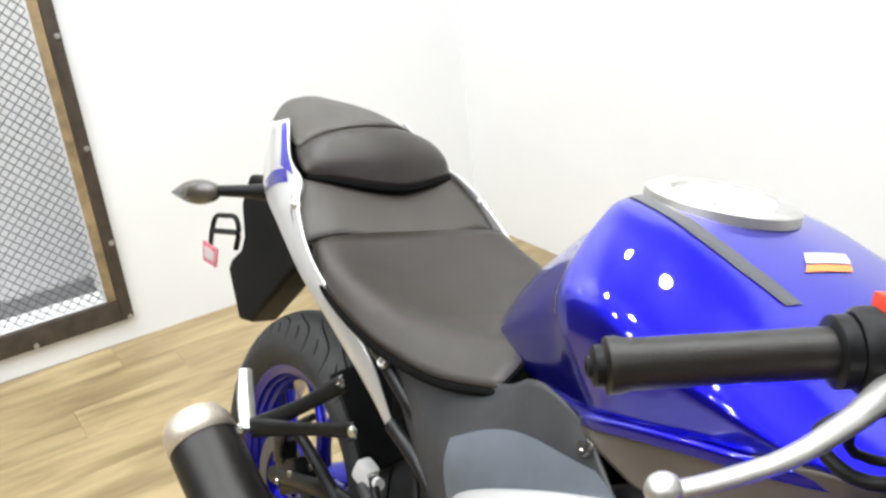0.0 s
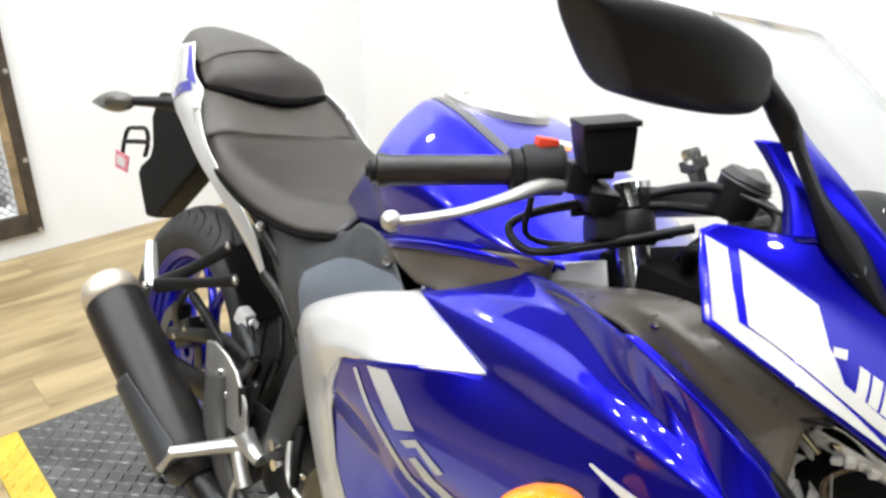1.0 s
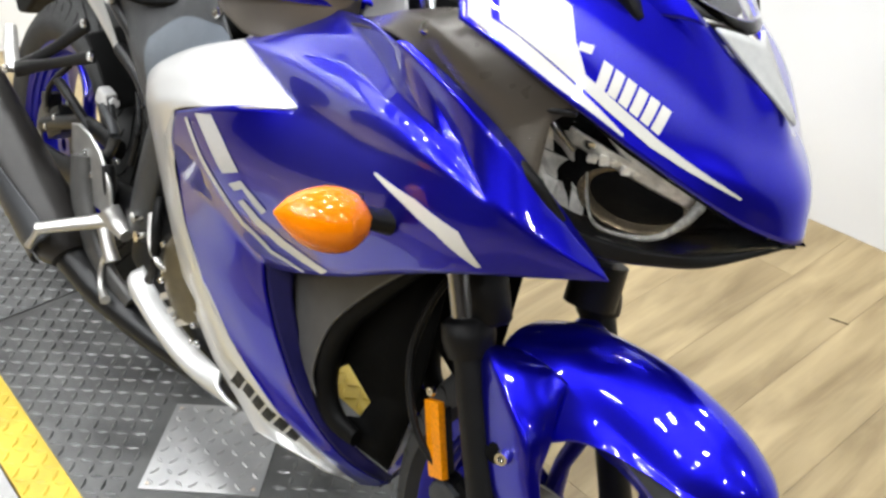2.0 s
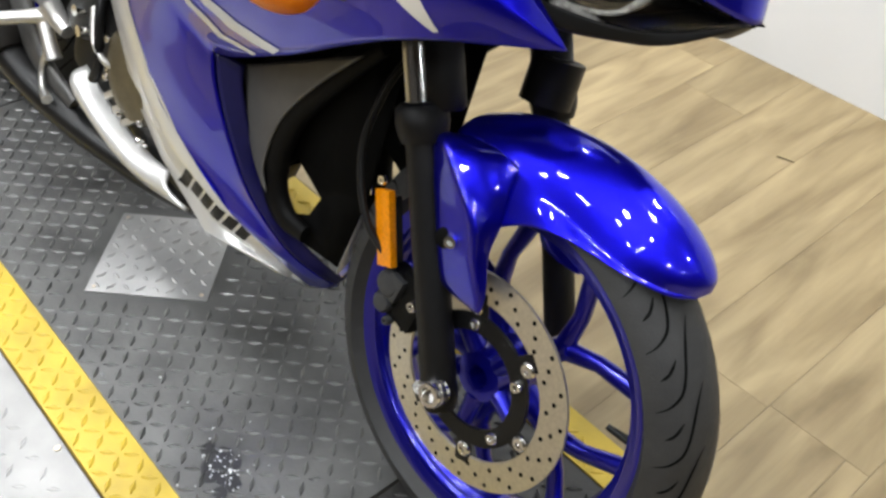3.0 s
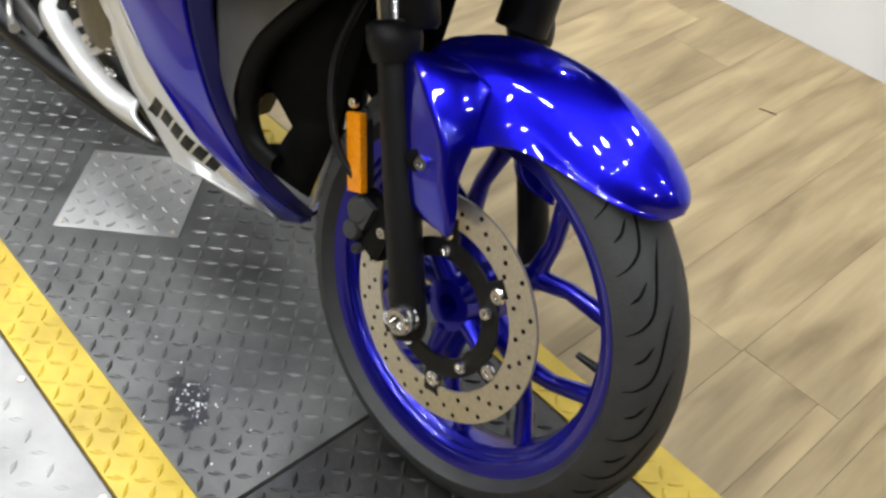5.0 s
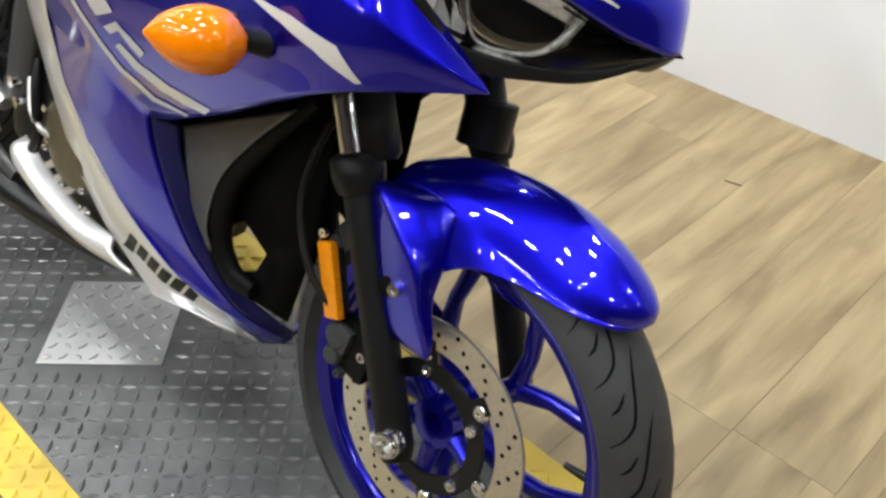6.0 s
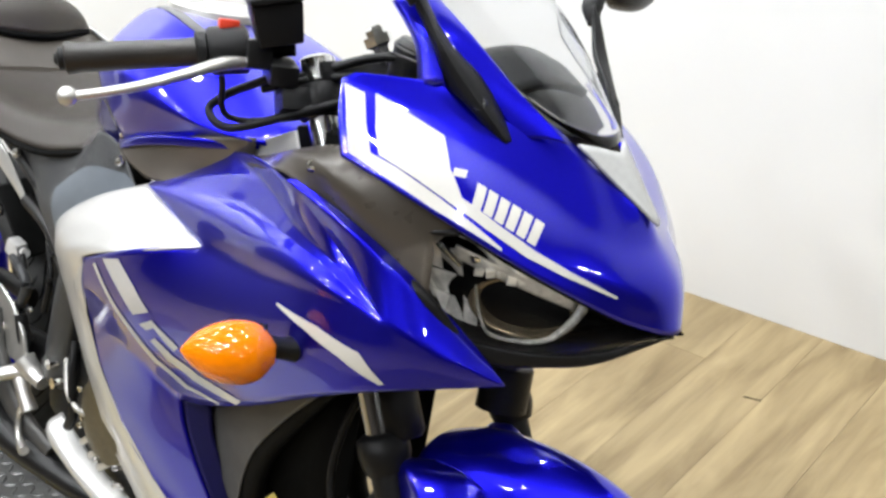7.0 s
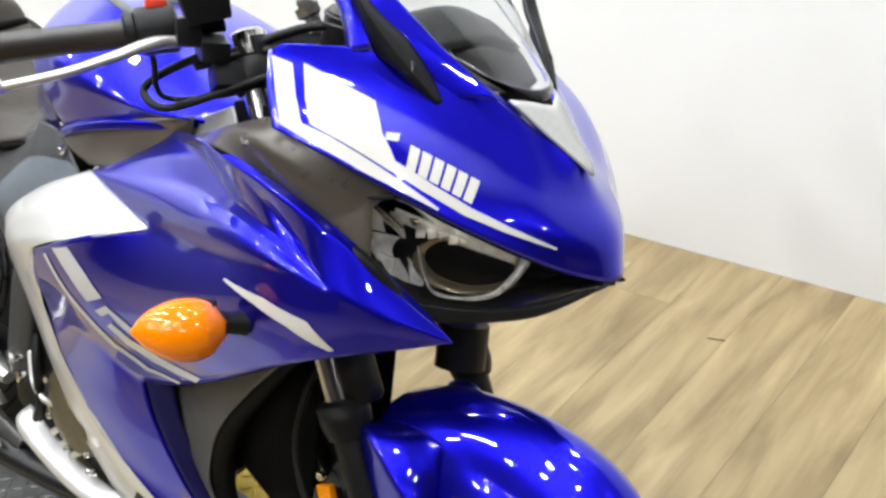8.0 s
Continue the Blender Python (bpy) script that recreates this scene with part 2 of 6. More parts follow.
M_GLOW = lit_disc_material()
lamp = new("ceiling_lamp")
tagged(lamp, "small round white spot lamp under the ceiling", "lamp", "ceiling lamps")
bm = bmesh.new()
spin(bm, [(0.0001, -0.10), (0.090, -0.10), (0.096, -0.09), (0.090, 0), (0.0001, 0)], (0, 0, 0), (0, 0, 1), 18, closed=False)
part("housing", bm, M_CEIL, lamp)
bm = bmesh.new()
spin(bm, [(0.0001, -0.104), (0.082, -0.104), (0.082, -0.101)], (0, 0, 0), (0, 0, 1), 18, closed=False)
part("lens", bm, M_GLOW, lamp, "glowing lamp lens")
lamp.location = (*LAMP_SPOTS[0], CEIL)
for k, (x, y) in enumerate(LAMP_SPOTS):
    if k:
        copy_thing(lamp, pose(x, y, CEIL))
    ld = bpy.data.lights.new("spot_light", "AREA")
    ld.shape, ld.size, ld.energy, ld.color = "DISK", 0.19, 17.2, (0.93, 0.97, 1.0)
    ld.spread = radians(175)
    lo = new("spot_light", ld)
    lo.location = (x, y, CEIL - 0.112)


# ---- floor: planks, lift platform, chequer plates ----
def floor_ground():
    bm = bmesh.new()
    box(bm, (2.6, -1.95, -0.065), (9.2, 7.3, 0.1))
    part("floor", bm, M_JOINT, None, "dark bed under the wooden floor planks", kind="structure", category="floor")


def wood_material():
    m = bpy.data.materials.new("light_oak_planks")
    m.use_nodes = True
    nt = m.node_tree
    b = nt.nodes["Principled BSDF"]
    tc, info = nt.nodes.new("ShaderNodeTexCoord"), nt.nodes.new("ShaderNodeObjectInfo")
    off = nt.nodes.new("ShaderNodeVectorMath")
    off.operation = "MULTIPLY_ADD"
    comb = nt.nodes.new("ShaderNodeCombineXYZ")
    mul = nt.nodes.new("ShaderNodeMath")
    mul.operation, mul.inputs[1].default_value = "MULTIPLY", 37.0
    nt.links.new(info.outputs["Random"], mul.inputs[0])
    nt.links.new(mul.outputs[0], comb.inputs[0])
    nt.links.new(mul.outputs[0], comb.inputs[1])
    off.inputs[1].default_value = (1, 1, 1)
    nt.links.new(tc.outputs["Object"], off.inputs[0])
    nt.links.new(comb.outputs[0], off.inputs[2])
    mp = nt.nodes.new("ShaderNodeMapping")
    mp.inputs["Scale"].default_value = (9.0, 1.5, 8.0)
    nt.links.new(off.outputs[0], mp.inputs[0])
    n = nt.nodes.new("ShaderNodeTexNoise")
    n.inputs["Scale"].default_value, n.inputs["Detail"].default_value, n.inputs["Distortion"].default_value = 1.9, 10, 0.5
    nt.links.new(mp.outputs[0], n.inputs["Vector"])
    ramp = nt.nodes.new("ShaderNodeValToRGB")
    ramp.color_ramp.elements[0].position, ramp.color_ramp.elements[0].color = 0.30, (0.195, 0.138, 0.065, 1)
    ramp.color_ramp.elements[1].position, ramp.color_ramp.elements[1].color = 0.68, (0.400, 0.306, 0.162, 1)
    nt.links.new(n.outputs["Fac"], ramp.inputs[0])
    mp2 = nt.nodes.new("ShaderNodeMapping")
    mp2.inputs["Scale"].default_value = (120.0, 5.0, 20.0)
    nt.links.new(off.outputs[0], mp2.inputs[0])
    n2 = nt.nodes.new("ShaderNodeTexNoise")
    n2.inputs["Scale"].default_value, n2.inputs["Detail"].default_value = 1.0, 4
    nt.links.new(mp2.outputs[0], n2.inputs["Vector"])
    rg = nt.nodes.new("ShaderNodeMapRange")
    rg.inputs["To Min"].default_value, rg.inputs["To Max"].default_value = 0.86, 1.12
    nt.links.new(n2.outputs["Fac"], rg.inputs["Value"])
    rnd = nt.nodes.new("ShaderNodeMapRange")
    rnd.inputs["To Min"].default_value, rnd.inputs["To Max"].default_value = 0.88, 1.08
    nt.links.new(info.outputs["Random"], rnd.inputs["Value"])
    mm = nt.nodes.new("ShaderNodeMath")
    mm.operation = "MULTIPLY"
    nt.links.new(rg.outputs[0], mm.inputs[0])
    nt.links.new(rnd.outputs[0], mm.inputs[1])
    sc = nt.nodes.new("ShaderNodeVectorMath")
    sc.operation = "SCALE"
    nt.links.new(ramp.outputs[0], sc.inputs[0])
    nt.links.new(mm.outputs[0], sc.inputs["Scale"])
    nt.links.new(sc.outputs[0], b.inputs["Base Color"])
    b.inputs["Roughness"].default_value = 0.42
    bp = nt.nodes.new("ShaderNodeBump")
    bp.inputs["Strength"].default_value, bp.inputs["Distance"].default_value = 0.15, 0.002
    nt.links.new(n2.outputs["Fac"], bp.inputs["Height"])
    nt.links.new(bp.outputs[0], b.inputs["Normal"])
    return m


M_JOINT = mat("dark_floor_joint", (0.17, 0.125, 0.07), 0.8, noise_scale=20, noise_amt=0.2)
M_WOOD = wood_material()
M_PLATE = mat("black_chequer_plate", (0.072, 0.072, 0.070), 0.36, noise_scale=7, noise_amt=0.55, bump=0.25, bump_scale=150)
# Front deck plate and its tread: darker than M_PLATE.
M_RAMP = mat("darker_black_plate", (0.016, 0.0155, 0.0145), 0.34, noise_scale=14, noise_amt=0.6, bump=0.3, bump_scale=120)
M_RUSTY = mat("worn_brown_plate", (0.13, 0.10, 0.065), 0.5, metal=0.2, noise_scale=20, noise_amt=0.5, bump=0.3, bump_scale=150)
M_WET = mat("dark_wet_stain", (0.008, 0.008, 0.008), 0.34, noise_scale=60, noise_amt=0.3)
M_YELLOW = mat("yellow_safety_paint", (0.53, 0.375, 0.038), 0.5, noise_scale=10, noise_amt=0.2, bump=0.25, bump_scale=220)
M_TREAD = mat("worn_steel_tread", (0.110, 0.111, 0.110), 0.32, metal=0.5, noise_scale=11, noise_amt=0.6)
M_ALPLATE = mat("bright_chequer_aluminium", (0.42, 0.418, 0.415), 0.38, metal=0.6, noise_scale=12, noise_amt=0.12, bump=0.15, bump_scale=200)
# Chequer aluminium with its base darkened to offset the strong lamp light here.
M_SIDEPLATE = mat("toned_down_aluminium", (0.33, 0.325, 0.315), 0.5, metal=0.25, noise_scale=9, noise_amt=0.18, bump=0.2, bump_scale=160)
floor_ground()

PX0, PX1 = -0.585, 1.80            # the platform's ends
PY0, PY1 = -0.360, 0.300           # and its sides
EDGE0, EDGE1 = 0.084, 0.077        # widths of the two painted edges
ROUND = 0.09                       # corner radius at the front end


def platform():
    e = new("lift_platform")
    tagged(e, "black steel chequer plate platform with yellow painted edges", "platform")
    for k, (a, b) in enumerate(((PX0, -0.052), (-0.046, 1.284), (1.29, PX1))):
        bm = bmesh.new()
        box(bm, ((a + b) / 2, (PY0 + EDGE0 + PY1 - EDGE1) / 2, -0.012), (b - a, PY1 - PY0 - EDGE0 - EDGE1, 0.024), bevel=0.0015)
        part("deck_plate", bm, M_RAMP if k == 2 else M_PLATE, e, "darker black front plate" if k == 2 else "")
        for s0, s1 in ((PY0, PY0 + EDGE0), (PY1 - EDGE1, PY1)):
            bm = bmesh.new()
            if k < 2 or s0 < 0:
                box(bm, ((a + b) / 2, (s0 + s1) / 2, -0.012), (b - a, s1 - s0 - 0.0006, 0.024), bevel=0.0015)
            else:
                bow = [(b - EDGE1 + EDGE1 * math.cos(t), s0 + EDGE1 * math.sin(t)) for t in (radians(15 * i) for i in range(7))]
                slab(bm, [(a, s0 + 0.0003, 0.003)] + [(x, max(y, s0 + 0.0003), 0.003) for x, y in bow] + [(a, s1, 0.003)], (0, 0, 1), 0.027)
            part("painted_edge", bm, M_YELLOW, e, "yellow painted edge strip")
    return e


platform()


def chequer(bm, x0, x1, y0, y1, pitch=0.0265, length=0.0285, width=0.0092, high=0.0026, z=0.0, m=None, skip=None):
    """Raised lozenges in two alternating directions."""
    nx, ny = int((x1 - x0) / pitch), int((y1 - y0) / pitch)
    for i in range(nx + 1):
        for j in range(ny + 1):
            cx, cy = x0 + (i + 0.5) * pitch, y0 + (j + 0.5) * pitch
            if cx > x1 - 0.012 or cy > y1 - 0.012:
                continue
            if skip and skip(cx, cy):
                continue
            a = radians(45 if (i + j) % 2 else -45)
            u, v = Vector((math.cos(a), math.sin(a), 0)), Vector((-math.sin(a), math.cos(a), 0))
            c = Vector((cx, cy, z))
            base = [c + u * length / 2, c + v * width / 2, c - u * length / 2, c - v * width / 2]
            ridge = [c + u * length * 0.34 + Vector((0, 0, high)), c - u * length * 0.34 + Vector((0, 0, high))]
            if m:
                base, ridge = [m @ p for p in base], [m @ p for p in ridge]
            b = [bm.verts.new(p) for p in base]
            r = [bm.verts.new(p) for p in ridge]
            bm.faces.new((b[0], b[1], r[0]))
            bm.faces.new((b[1], b[2], r[1], r[0]))
            bm.faces.new((b[2], b[3], r[1]))
            bm.faces.new((b[3], b[0], r[0], r[1]))
    return bm


PATCH = pose(0.622, -0.036, 0, 0, 0, 45)     # the bright square plate let into the deck


def in_patch(x, y):
    q = PATCH.inverted() @ Vector((x, y, 0))
    return abs(q.x) < 0.125 and abs(q.y) < 0.125


def deck_tread():
    pl = bpy.data.objects["lift_platform"]
    bm = bmesh.new()
    chequer(bm, PX0 + 0.004, 1.277, PY0 + EDGE0, PY1 - EDGE1, skip=lambda x, y: in_patch(x, y) or abs(x + 0.049) < 0.013)
    part("deck_tread", bm, M_TREAD, pl, "raised tread pattern", kind="stuff", smooth=15)
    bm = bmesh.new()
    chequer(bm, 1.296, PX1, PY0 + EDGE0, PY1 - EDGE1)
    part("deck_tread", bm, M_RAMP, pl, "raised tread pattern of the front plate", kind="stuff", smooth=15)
    for a, b in ((PY0, PY0 + EDGE0), (PY1 - EDGE1, PY1)):
        bm = bmesh.new()
        chequer(bm, PX0 + 0.004, PX1 - (0.0 if a < 0 else 0.1), a, b, z=0.0 if a < 0 else 0.0022)
        part("edge_tread", bm, M_YELLOW, pl, "yellow painted raised tread", kind="stuff", smooth=15)
    e = new("patch_plate")
    tagged(e, "square bright aluminium chequer plate riveted on the black deck", "metal plate")
    bm = bmesh.new()
    box(bm, PATCH @ Vector((0, 0, 0.0015)), (0.222, 0.222, 0.003), PATCH.to_3x3().to_4x4(), bevel=0.001)
    part("sheet", bm, M_ALPLATE, e)
    bm = bmesh.new()
    chequer(bm, -0.108, 0.108, -0.108, 0.108, z=0.003, m=PATCH, pitch=0.027, length=0.022)
    part("tread", bm, M_ALPLATE, e, kind="stuff", smooth=15)
    for sx in (-1, 1):
        for sy in (-1, 1):
            bm = bmesh.new()
            bolt(bm, PATCH @ Vector((sx * 0.098, sy * 0.098, 0.003)), (0, 0, 1), 0.004, 0.002)
            part("rivet", bm, M_STEEL, e)
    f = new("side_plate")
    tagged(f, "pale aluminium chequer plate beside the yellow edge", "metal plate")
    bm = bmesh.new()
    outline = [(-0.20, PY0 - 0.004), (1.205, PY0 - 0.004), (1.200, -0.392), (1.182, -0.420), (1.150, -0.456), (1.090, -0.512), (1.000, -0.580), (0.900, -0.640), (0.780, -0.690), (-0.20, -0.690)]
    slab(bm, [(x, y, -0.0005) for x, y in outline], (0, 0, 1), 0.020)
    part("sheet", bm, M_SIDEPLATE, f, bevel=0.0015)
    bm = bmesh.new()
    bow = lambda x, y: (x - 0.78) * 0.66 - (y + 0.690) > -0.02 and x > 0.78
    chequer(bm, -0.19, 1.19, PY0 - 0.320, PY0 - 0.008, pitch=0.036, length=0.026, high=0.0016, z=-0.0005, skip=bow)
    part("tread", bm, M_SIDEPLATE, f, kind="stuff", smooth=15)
    for x, y in ((0.914, -0.375), (1.173, -0.375), (0.655, -0.375), (0.396, -0.375)):
        bm = bmesh.new()
        bolt(bm, (x, y, 0.0), (0, 0, 1), 0.006, 0.002)
        part("rivet", bm, M_STEEL, f)
    g = new("ramp_plate")
    tagged(g, "worn brown chequer plate under the pale one", "metal plate")
    bm = bmesh.new()
    box(bm, (1.1, -0.662, -0.026), (1.8, 0.6, 0.024), bevel=0.0015)
    part("sheet", bm, M_RUSTY, g)
    bm = bmesh.new()
    chequer(bm, 0.75, 1.99, -0.955, PY0 - 0.008, z=-0.014)
    part("tread", bm, M_RUSTY, g, kind="stuff", smooth=15)


deck_tread()


def flecks():
    """A dark wet spot with white flakes lying on the deck."""
    rng = random.Random(11)
    bm = bmesh.new()
    for k in range(30):
        c = Vector((1.100 + rng.gauss(0, 0.017), -0.200 + rng.gauss(0, 0.014), 0.0009 + 0.00002 * k))
        r = rng.uniform(0.006, 0.016)
        slab(bm, [c + Vector((r * math.cos(a) * rng.uniform(0.7, 1.2), r * math.sin(a) * rng.uniform(0.7, 1.2), 0)) for a in (0.1, 0.8, 1.5, 2.2, 2.8, 3.5, 4.1, 4.8, 5.5)], (0, 0, 1), 0.0005)
    tagged(part("oil_spot", bm, M_WET, None, "dark wet spot on the black deck", kind="stuff"), category="stain")
    bm = bmesh.new()
    for k in range(60):
        wide = 0.024 if k < 44 else 0.16
        c = Vector((1.103 + rng.gauss(0, wide), -0.200 + rng.gauss(0, min(wide, 0.05)), 0.0022))
        r = rng.uniform(0.0008, 0.0022) * (1.7 if k % 9 == 0 else 1)
        slab(bm, [c + Vector((r * math.cos(a) * rng.uniform(0.6, 1.3), r * math.sin(a) * rng.uniform(0.6, 1.3), 0)) for a in (0.2, 1.5, 2.8, 4.1, 5.3)], (0, 0, 1), 0.0008)
    tagged(part("paint_fleck", bm, M_WALL, None, "white flakes scattered on the black deck", kind="stuff"), category="debris")


flecks()


# ---- mesh window in the back wall ----
M_FRAMEW = mat("dark_stained_frame", (0.05, 0.038, 0.028), 0.5, noise_scale=18, noise_amt=0.35, bump=0.2, bump_scale=60)
M_FRAMEL = mat("worn_oak_frame", (0.26, 0.19, 0.105), 0.55, noise_scale=16, noise_amt=0.45, bump=0.3, bump_scale=50)
M_MESHW = mat("galvanised_mesh", (0.09, 0.09, 0.10), 0.4, metal=0.6, noise_scale=40, noise_amt=0.1)
M_GREYWALL = mat("grey_channel", (0.33, 0.33, 0.33), 0.6, noise_scale=15, noise_amt=0.1)


def mesh_window():
    e = new("window_1")
    tagged(e, "dark wooden framed window filled with expanded metal mesh", "window", kind="structure")
    y0, y1, z0, z1 = WIN
    x = WALL_X
    # outer dark board and inner worn oak board on each side
    for name, c, s, m, lab in (
        ("window_frame", (x + 0.012, y1 + 0.055, (z0 + z1) / 2), (0.024, 0.040, z1 - z0 + 0.15), M_FRAMEW, "dark outer frame board"),
        ("window_frame", (x + 0.010, y1 + 0.019, (z0 + z1) / 2), (0.020, 0.030, z1 - z0 + 0.0), M_FRAMEL, "worn oak frame strip"),
        ("window_frame", (x + 0.012, y0 - 0.04, (z0 + z1) / 2), (0.024, 0.07, z1 - z0 + 0.15), M_FRAMEW, "dark outer frame board"),
        ("window_frame", (x + 0.013, (y0 + y1) / 2 + 0.016, z0 - 0.038), (0.026, y1 - y0 + 0.036, 0.073), M_FRAMEW, "dark bottom frame board"),
        ("window_frame", (x + 0.013, (y0 + y1) / 2 + 0.016, z1 + 0.038), (0.026, y1 - y0 + 0.036, 0.073), M_FRAMEW, "dark top frame board"),
    ):
        bm = bmesh.new()
        box(bm, c, s, bevel=0.003)
        part(name, bm, m, e, lab)
    bm = bmesh.new()
    px, pz = 0.033, 0.0165
    rows = int((z1 - z0) / pz)
    n = int((y1 - y0) / (px / 2))
    for r in range(rows):
        zc = z0 + (r + 0.5) * pz
        pts = [Vector((x - 0.01, y1 - k * px / 2, zc + (pz / 2 if (k + r) % 2 else -pz / 2))) for k in range(n + 1)]
        a = [bm.verts.new(p + Vector((0.0016, 0, 0.0024))) for p in pts]
        b = [bm.verts.new(p + Vector((-0.0016, 0, -0.0024))) for p in pts]
        c = [bm.verts.new(p + Vector((-0.0030, 0, 0.0008))) for p in pts]
        for k in range(n):
            bm.faces.new((a[k], a[k + 1], b[k + 1], b[k]))
            bm.faces.new((b[k], b[k + 1], c[k + 1], c[k]))
            bm.faces.new((c[k], c[k + 1], a[k + 1], a[k]))
    part("wire_mesh", bm, M_MESHW, e, "grey expanded metal mesh", smooth=20, kind="stuff")
    for z in (0.092, 0.36, 0.68, 1.03, 1.38, 1.73):
        bm = bmesh.new()
        bolt(bm, (x + 0.024, y1 + 0.062, z), (1, 0, 0), 0.009, 0.005)
        part("bolt", bm, M_ALU, e, "bright bolt head")
    for y in (-0.19, -0.51):
        bm = bmesh.new()
        bolt(bm, (x + 0.026, y, 0.095), (1, 0, 0), 0.009, 0.005)
        part("bolt", bm, M_ALU, e, "bright bolt head")
    # the space behind: a shallow white bay with a grey corner channel and a grey sill
    bay = new("window_bay")
    tagged(bay, "bright white bay behind the mesh with a grey sill", "bay", kind="structure")
    for name, c, s, m in (
        ("back_panel", (x - 0.47, (y0 + y1) / 2, 1.2), (0.02, 1.4, 2.6), M_WALL),
        ("side_panel", (x - 0.29, 0.30, 1.2), (0.34, 0.02, 2.6), M_WALL),
        ("side_panel", (x - 0.29, y0 - 0.2, 1.2), (0.34, 0.02, 2.6), M_WALL),
        ("sill", (x - 0.29, (y0 + y1) / 2, 0.03), (0.34, 1.25, 0.02), M_GREYWALL),
        ("top_panel", (x - 0.29, (y0 + y1) / 2, 2.5), (0.34, 1.25, 0.02), M_WALL),
        ("corner_channel", (x - 0.44, 0.225, 1.2), (0.03, 0.05, 2.5), M_GREYWALL),
        ("low_channel", (x - 0.44, (y0 + y1) / 2 - 0.1, 0.075), (0.03, 1.1, 0.06), M_GREYWALL),
    ):
        bm = bmesh.new()
        box(bm, c, s)
        part(name, bm, m, bay)
    # Added light without a lamp body; it only brightens the bay behind the mesh.
    ld = bpy.data.lights.new("bay_light", "AREA")
    ld.shape, ld.size, ld.size_y, ld.energy, ld.color = "RECTANGLE", 0.3, 0.8, 34, (1, 0.99, 0.97)
    lo = new("bay_light", ld)
    lo.matrix_world = look((x - 0.28, -0.35, 2.45), (x - 0.30, -0.32, 0))


mesh_window()


# ---- the motorcycle, in its own axes: x ahead, y to its left, z up; it leans to its left ----
LEAN = 15.0
bike = new("motorcycle")
bike.matrix_world = Matrix.Translation((0, 0.0065, 0.002)) @ pose(0, 0, 0, 0, 0, 1.0) @ pose(0, 0, 0, -LEAN, 0, 0)
tagged(bike, "blue and silver sport motorcycle with black seats, leaning on the platform", "motorcycle")


def bvh_of(bm):
    from mathutils.bvhtree import BVHTree
    bm.normal_update()
    return BVHTree.FromBMesh(bm)


def decal(name, tree, rows, material, parent, out=(0, -1, 0), nu=6, nv=4, lift=0.0016, label="", straight=False):
    """A thin skin laid on a panel: a grid of control points dropped on to the nearest place of the panel."""
    bm = bmesh.new()
    if straight:
        rows = [[tuple(Vector(p).lerp(Vector(q), k / nu)) for p, q in zip(r, r[1:]) for k in range(nu)] + [r[-1]] for r in rows]
        nu = 1
    sheet(bm, rows, nu, nv)
    o = Vector(out)
    for v in bm.verts:
        p, n, _, _ = tree.find_nearest(v.co)
        if n.dot(o) < 0:
            n = -n
        v.co = p + n * lift
    return part(name, bm, material, parent, label)


def loft(bm, rows, nv=6):
    """A surface through rows that already have equally many points."""
    cols = [crom([r[i] for r in rows], nv) for i in range(len(rows[0]))]
    vs = [[bm.verts.new(p) for p in col] for col in cols]
    for i in range(len(vs) - 1):
        for j in range(nv * (len(rows) - 1)):
            keep = []
            for v in (vs[i][j], vs[i + 1][j], vs[i + 1][j + 1], vs[i][j + 1]):
                if all((v.co - k.co).length > 1e-5 for k in keep):
                    keep.append(v)
            if len(keep) > 2:
                bm.faces.new(keep)
    return bm


def soften(bm, times=3):
    """Rounds the creases of a welded sheet a little and leaves its rim alone."""
    bm.verts.ensure_lookup_table()
    free = [v for v in bm.verts if not v.is_boundary and len(v.link_edges) > 2]
    for _ in range(times):
        moved = [(v, sum((e.other_vert(v).co for e in v.link_edges), Vector()) / len(v.link_edges)) for v in free]
        for v, c in moved:
            v.co = v.co.lerp(c, 0.5)


def panel(name, strips, material, parent, label="", solid=0.003, nu=6, nv=6, crease=2, dense=False):
    """A panel of one or more smooth strips that meet in rounded creases. Returns the object and its search tree."""
    bm = bmesh.new()
    for rows in strips:
        if dense:
            loft(bm, rows, nv if len(rows) < 8 else 1)
        else:
            sheet(bm, rows, nu, nv)
    bmesh.ops.remove_doubles(bm, verts=bm.verts, dist=0.0006)
    bmesh.ops.recalc_face_normals(bm, faces=bm.faces)
    if crease:
        soften(bm, crease)
    tree = bvh_of(bm)
    ob = part(name, bm, material, parent, label, smooth=179)
    md = ob.modifiers.new("thickness", "SOLIDIFY")
    md.thickness, md.offset = solid, 0.0
    return ob, tree


# -- side fairing --
# crease lines from rear to front: silver edge and side crease, shoulder ridge, vane root, vane edge, lower edge
JOIN = (1.321, -0.247, 0.796)          # where the ridges run into the side crease
EDGE_A = [(0.802, -0.196, 0.810), (0.976, -0.224, 0.775)]
EDGE_B = [(0.802, -0.196, 0.810), (1.031, -0.212, 0.843), (1.152, -0.240, 0.840), (1.249, -0.254, 0.826), JOIN]
EDGE_M = [(0.790, -0.182, 0.813), (1.030, -0.198, 0.874), (1.170, -0.238, 0.853), (1.256, -0.249, 0.832), JOIN]
EDGE_C = [(0.785, -0.155, 0.822), (0.945, -0.163, 0.886), (1.172, -0.262, 0.907), (1.243, -0.243, 0.850), JOIN]
TIP = (1.413, -0.158, 0.744)
VANE_MID = [(1.186, -0.272, 0.912), (1.249, -0.262, 0.888), (1.310, -0.236, 0.849), (1.362, -0.192, 0.792), TIP]
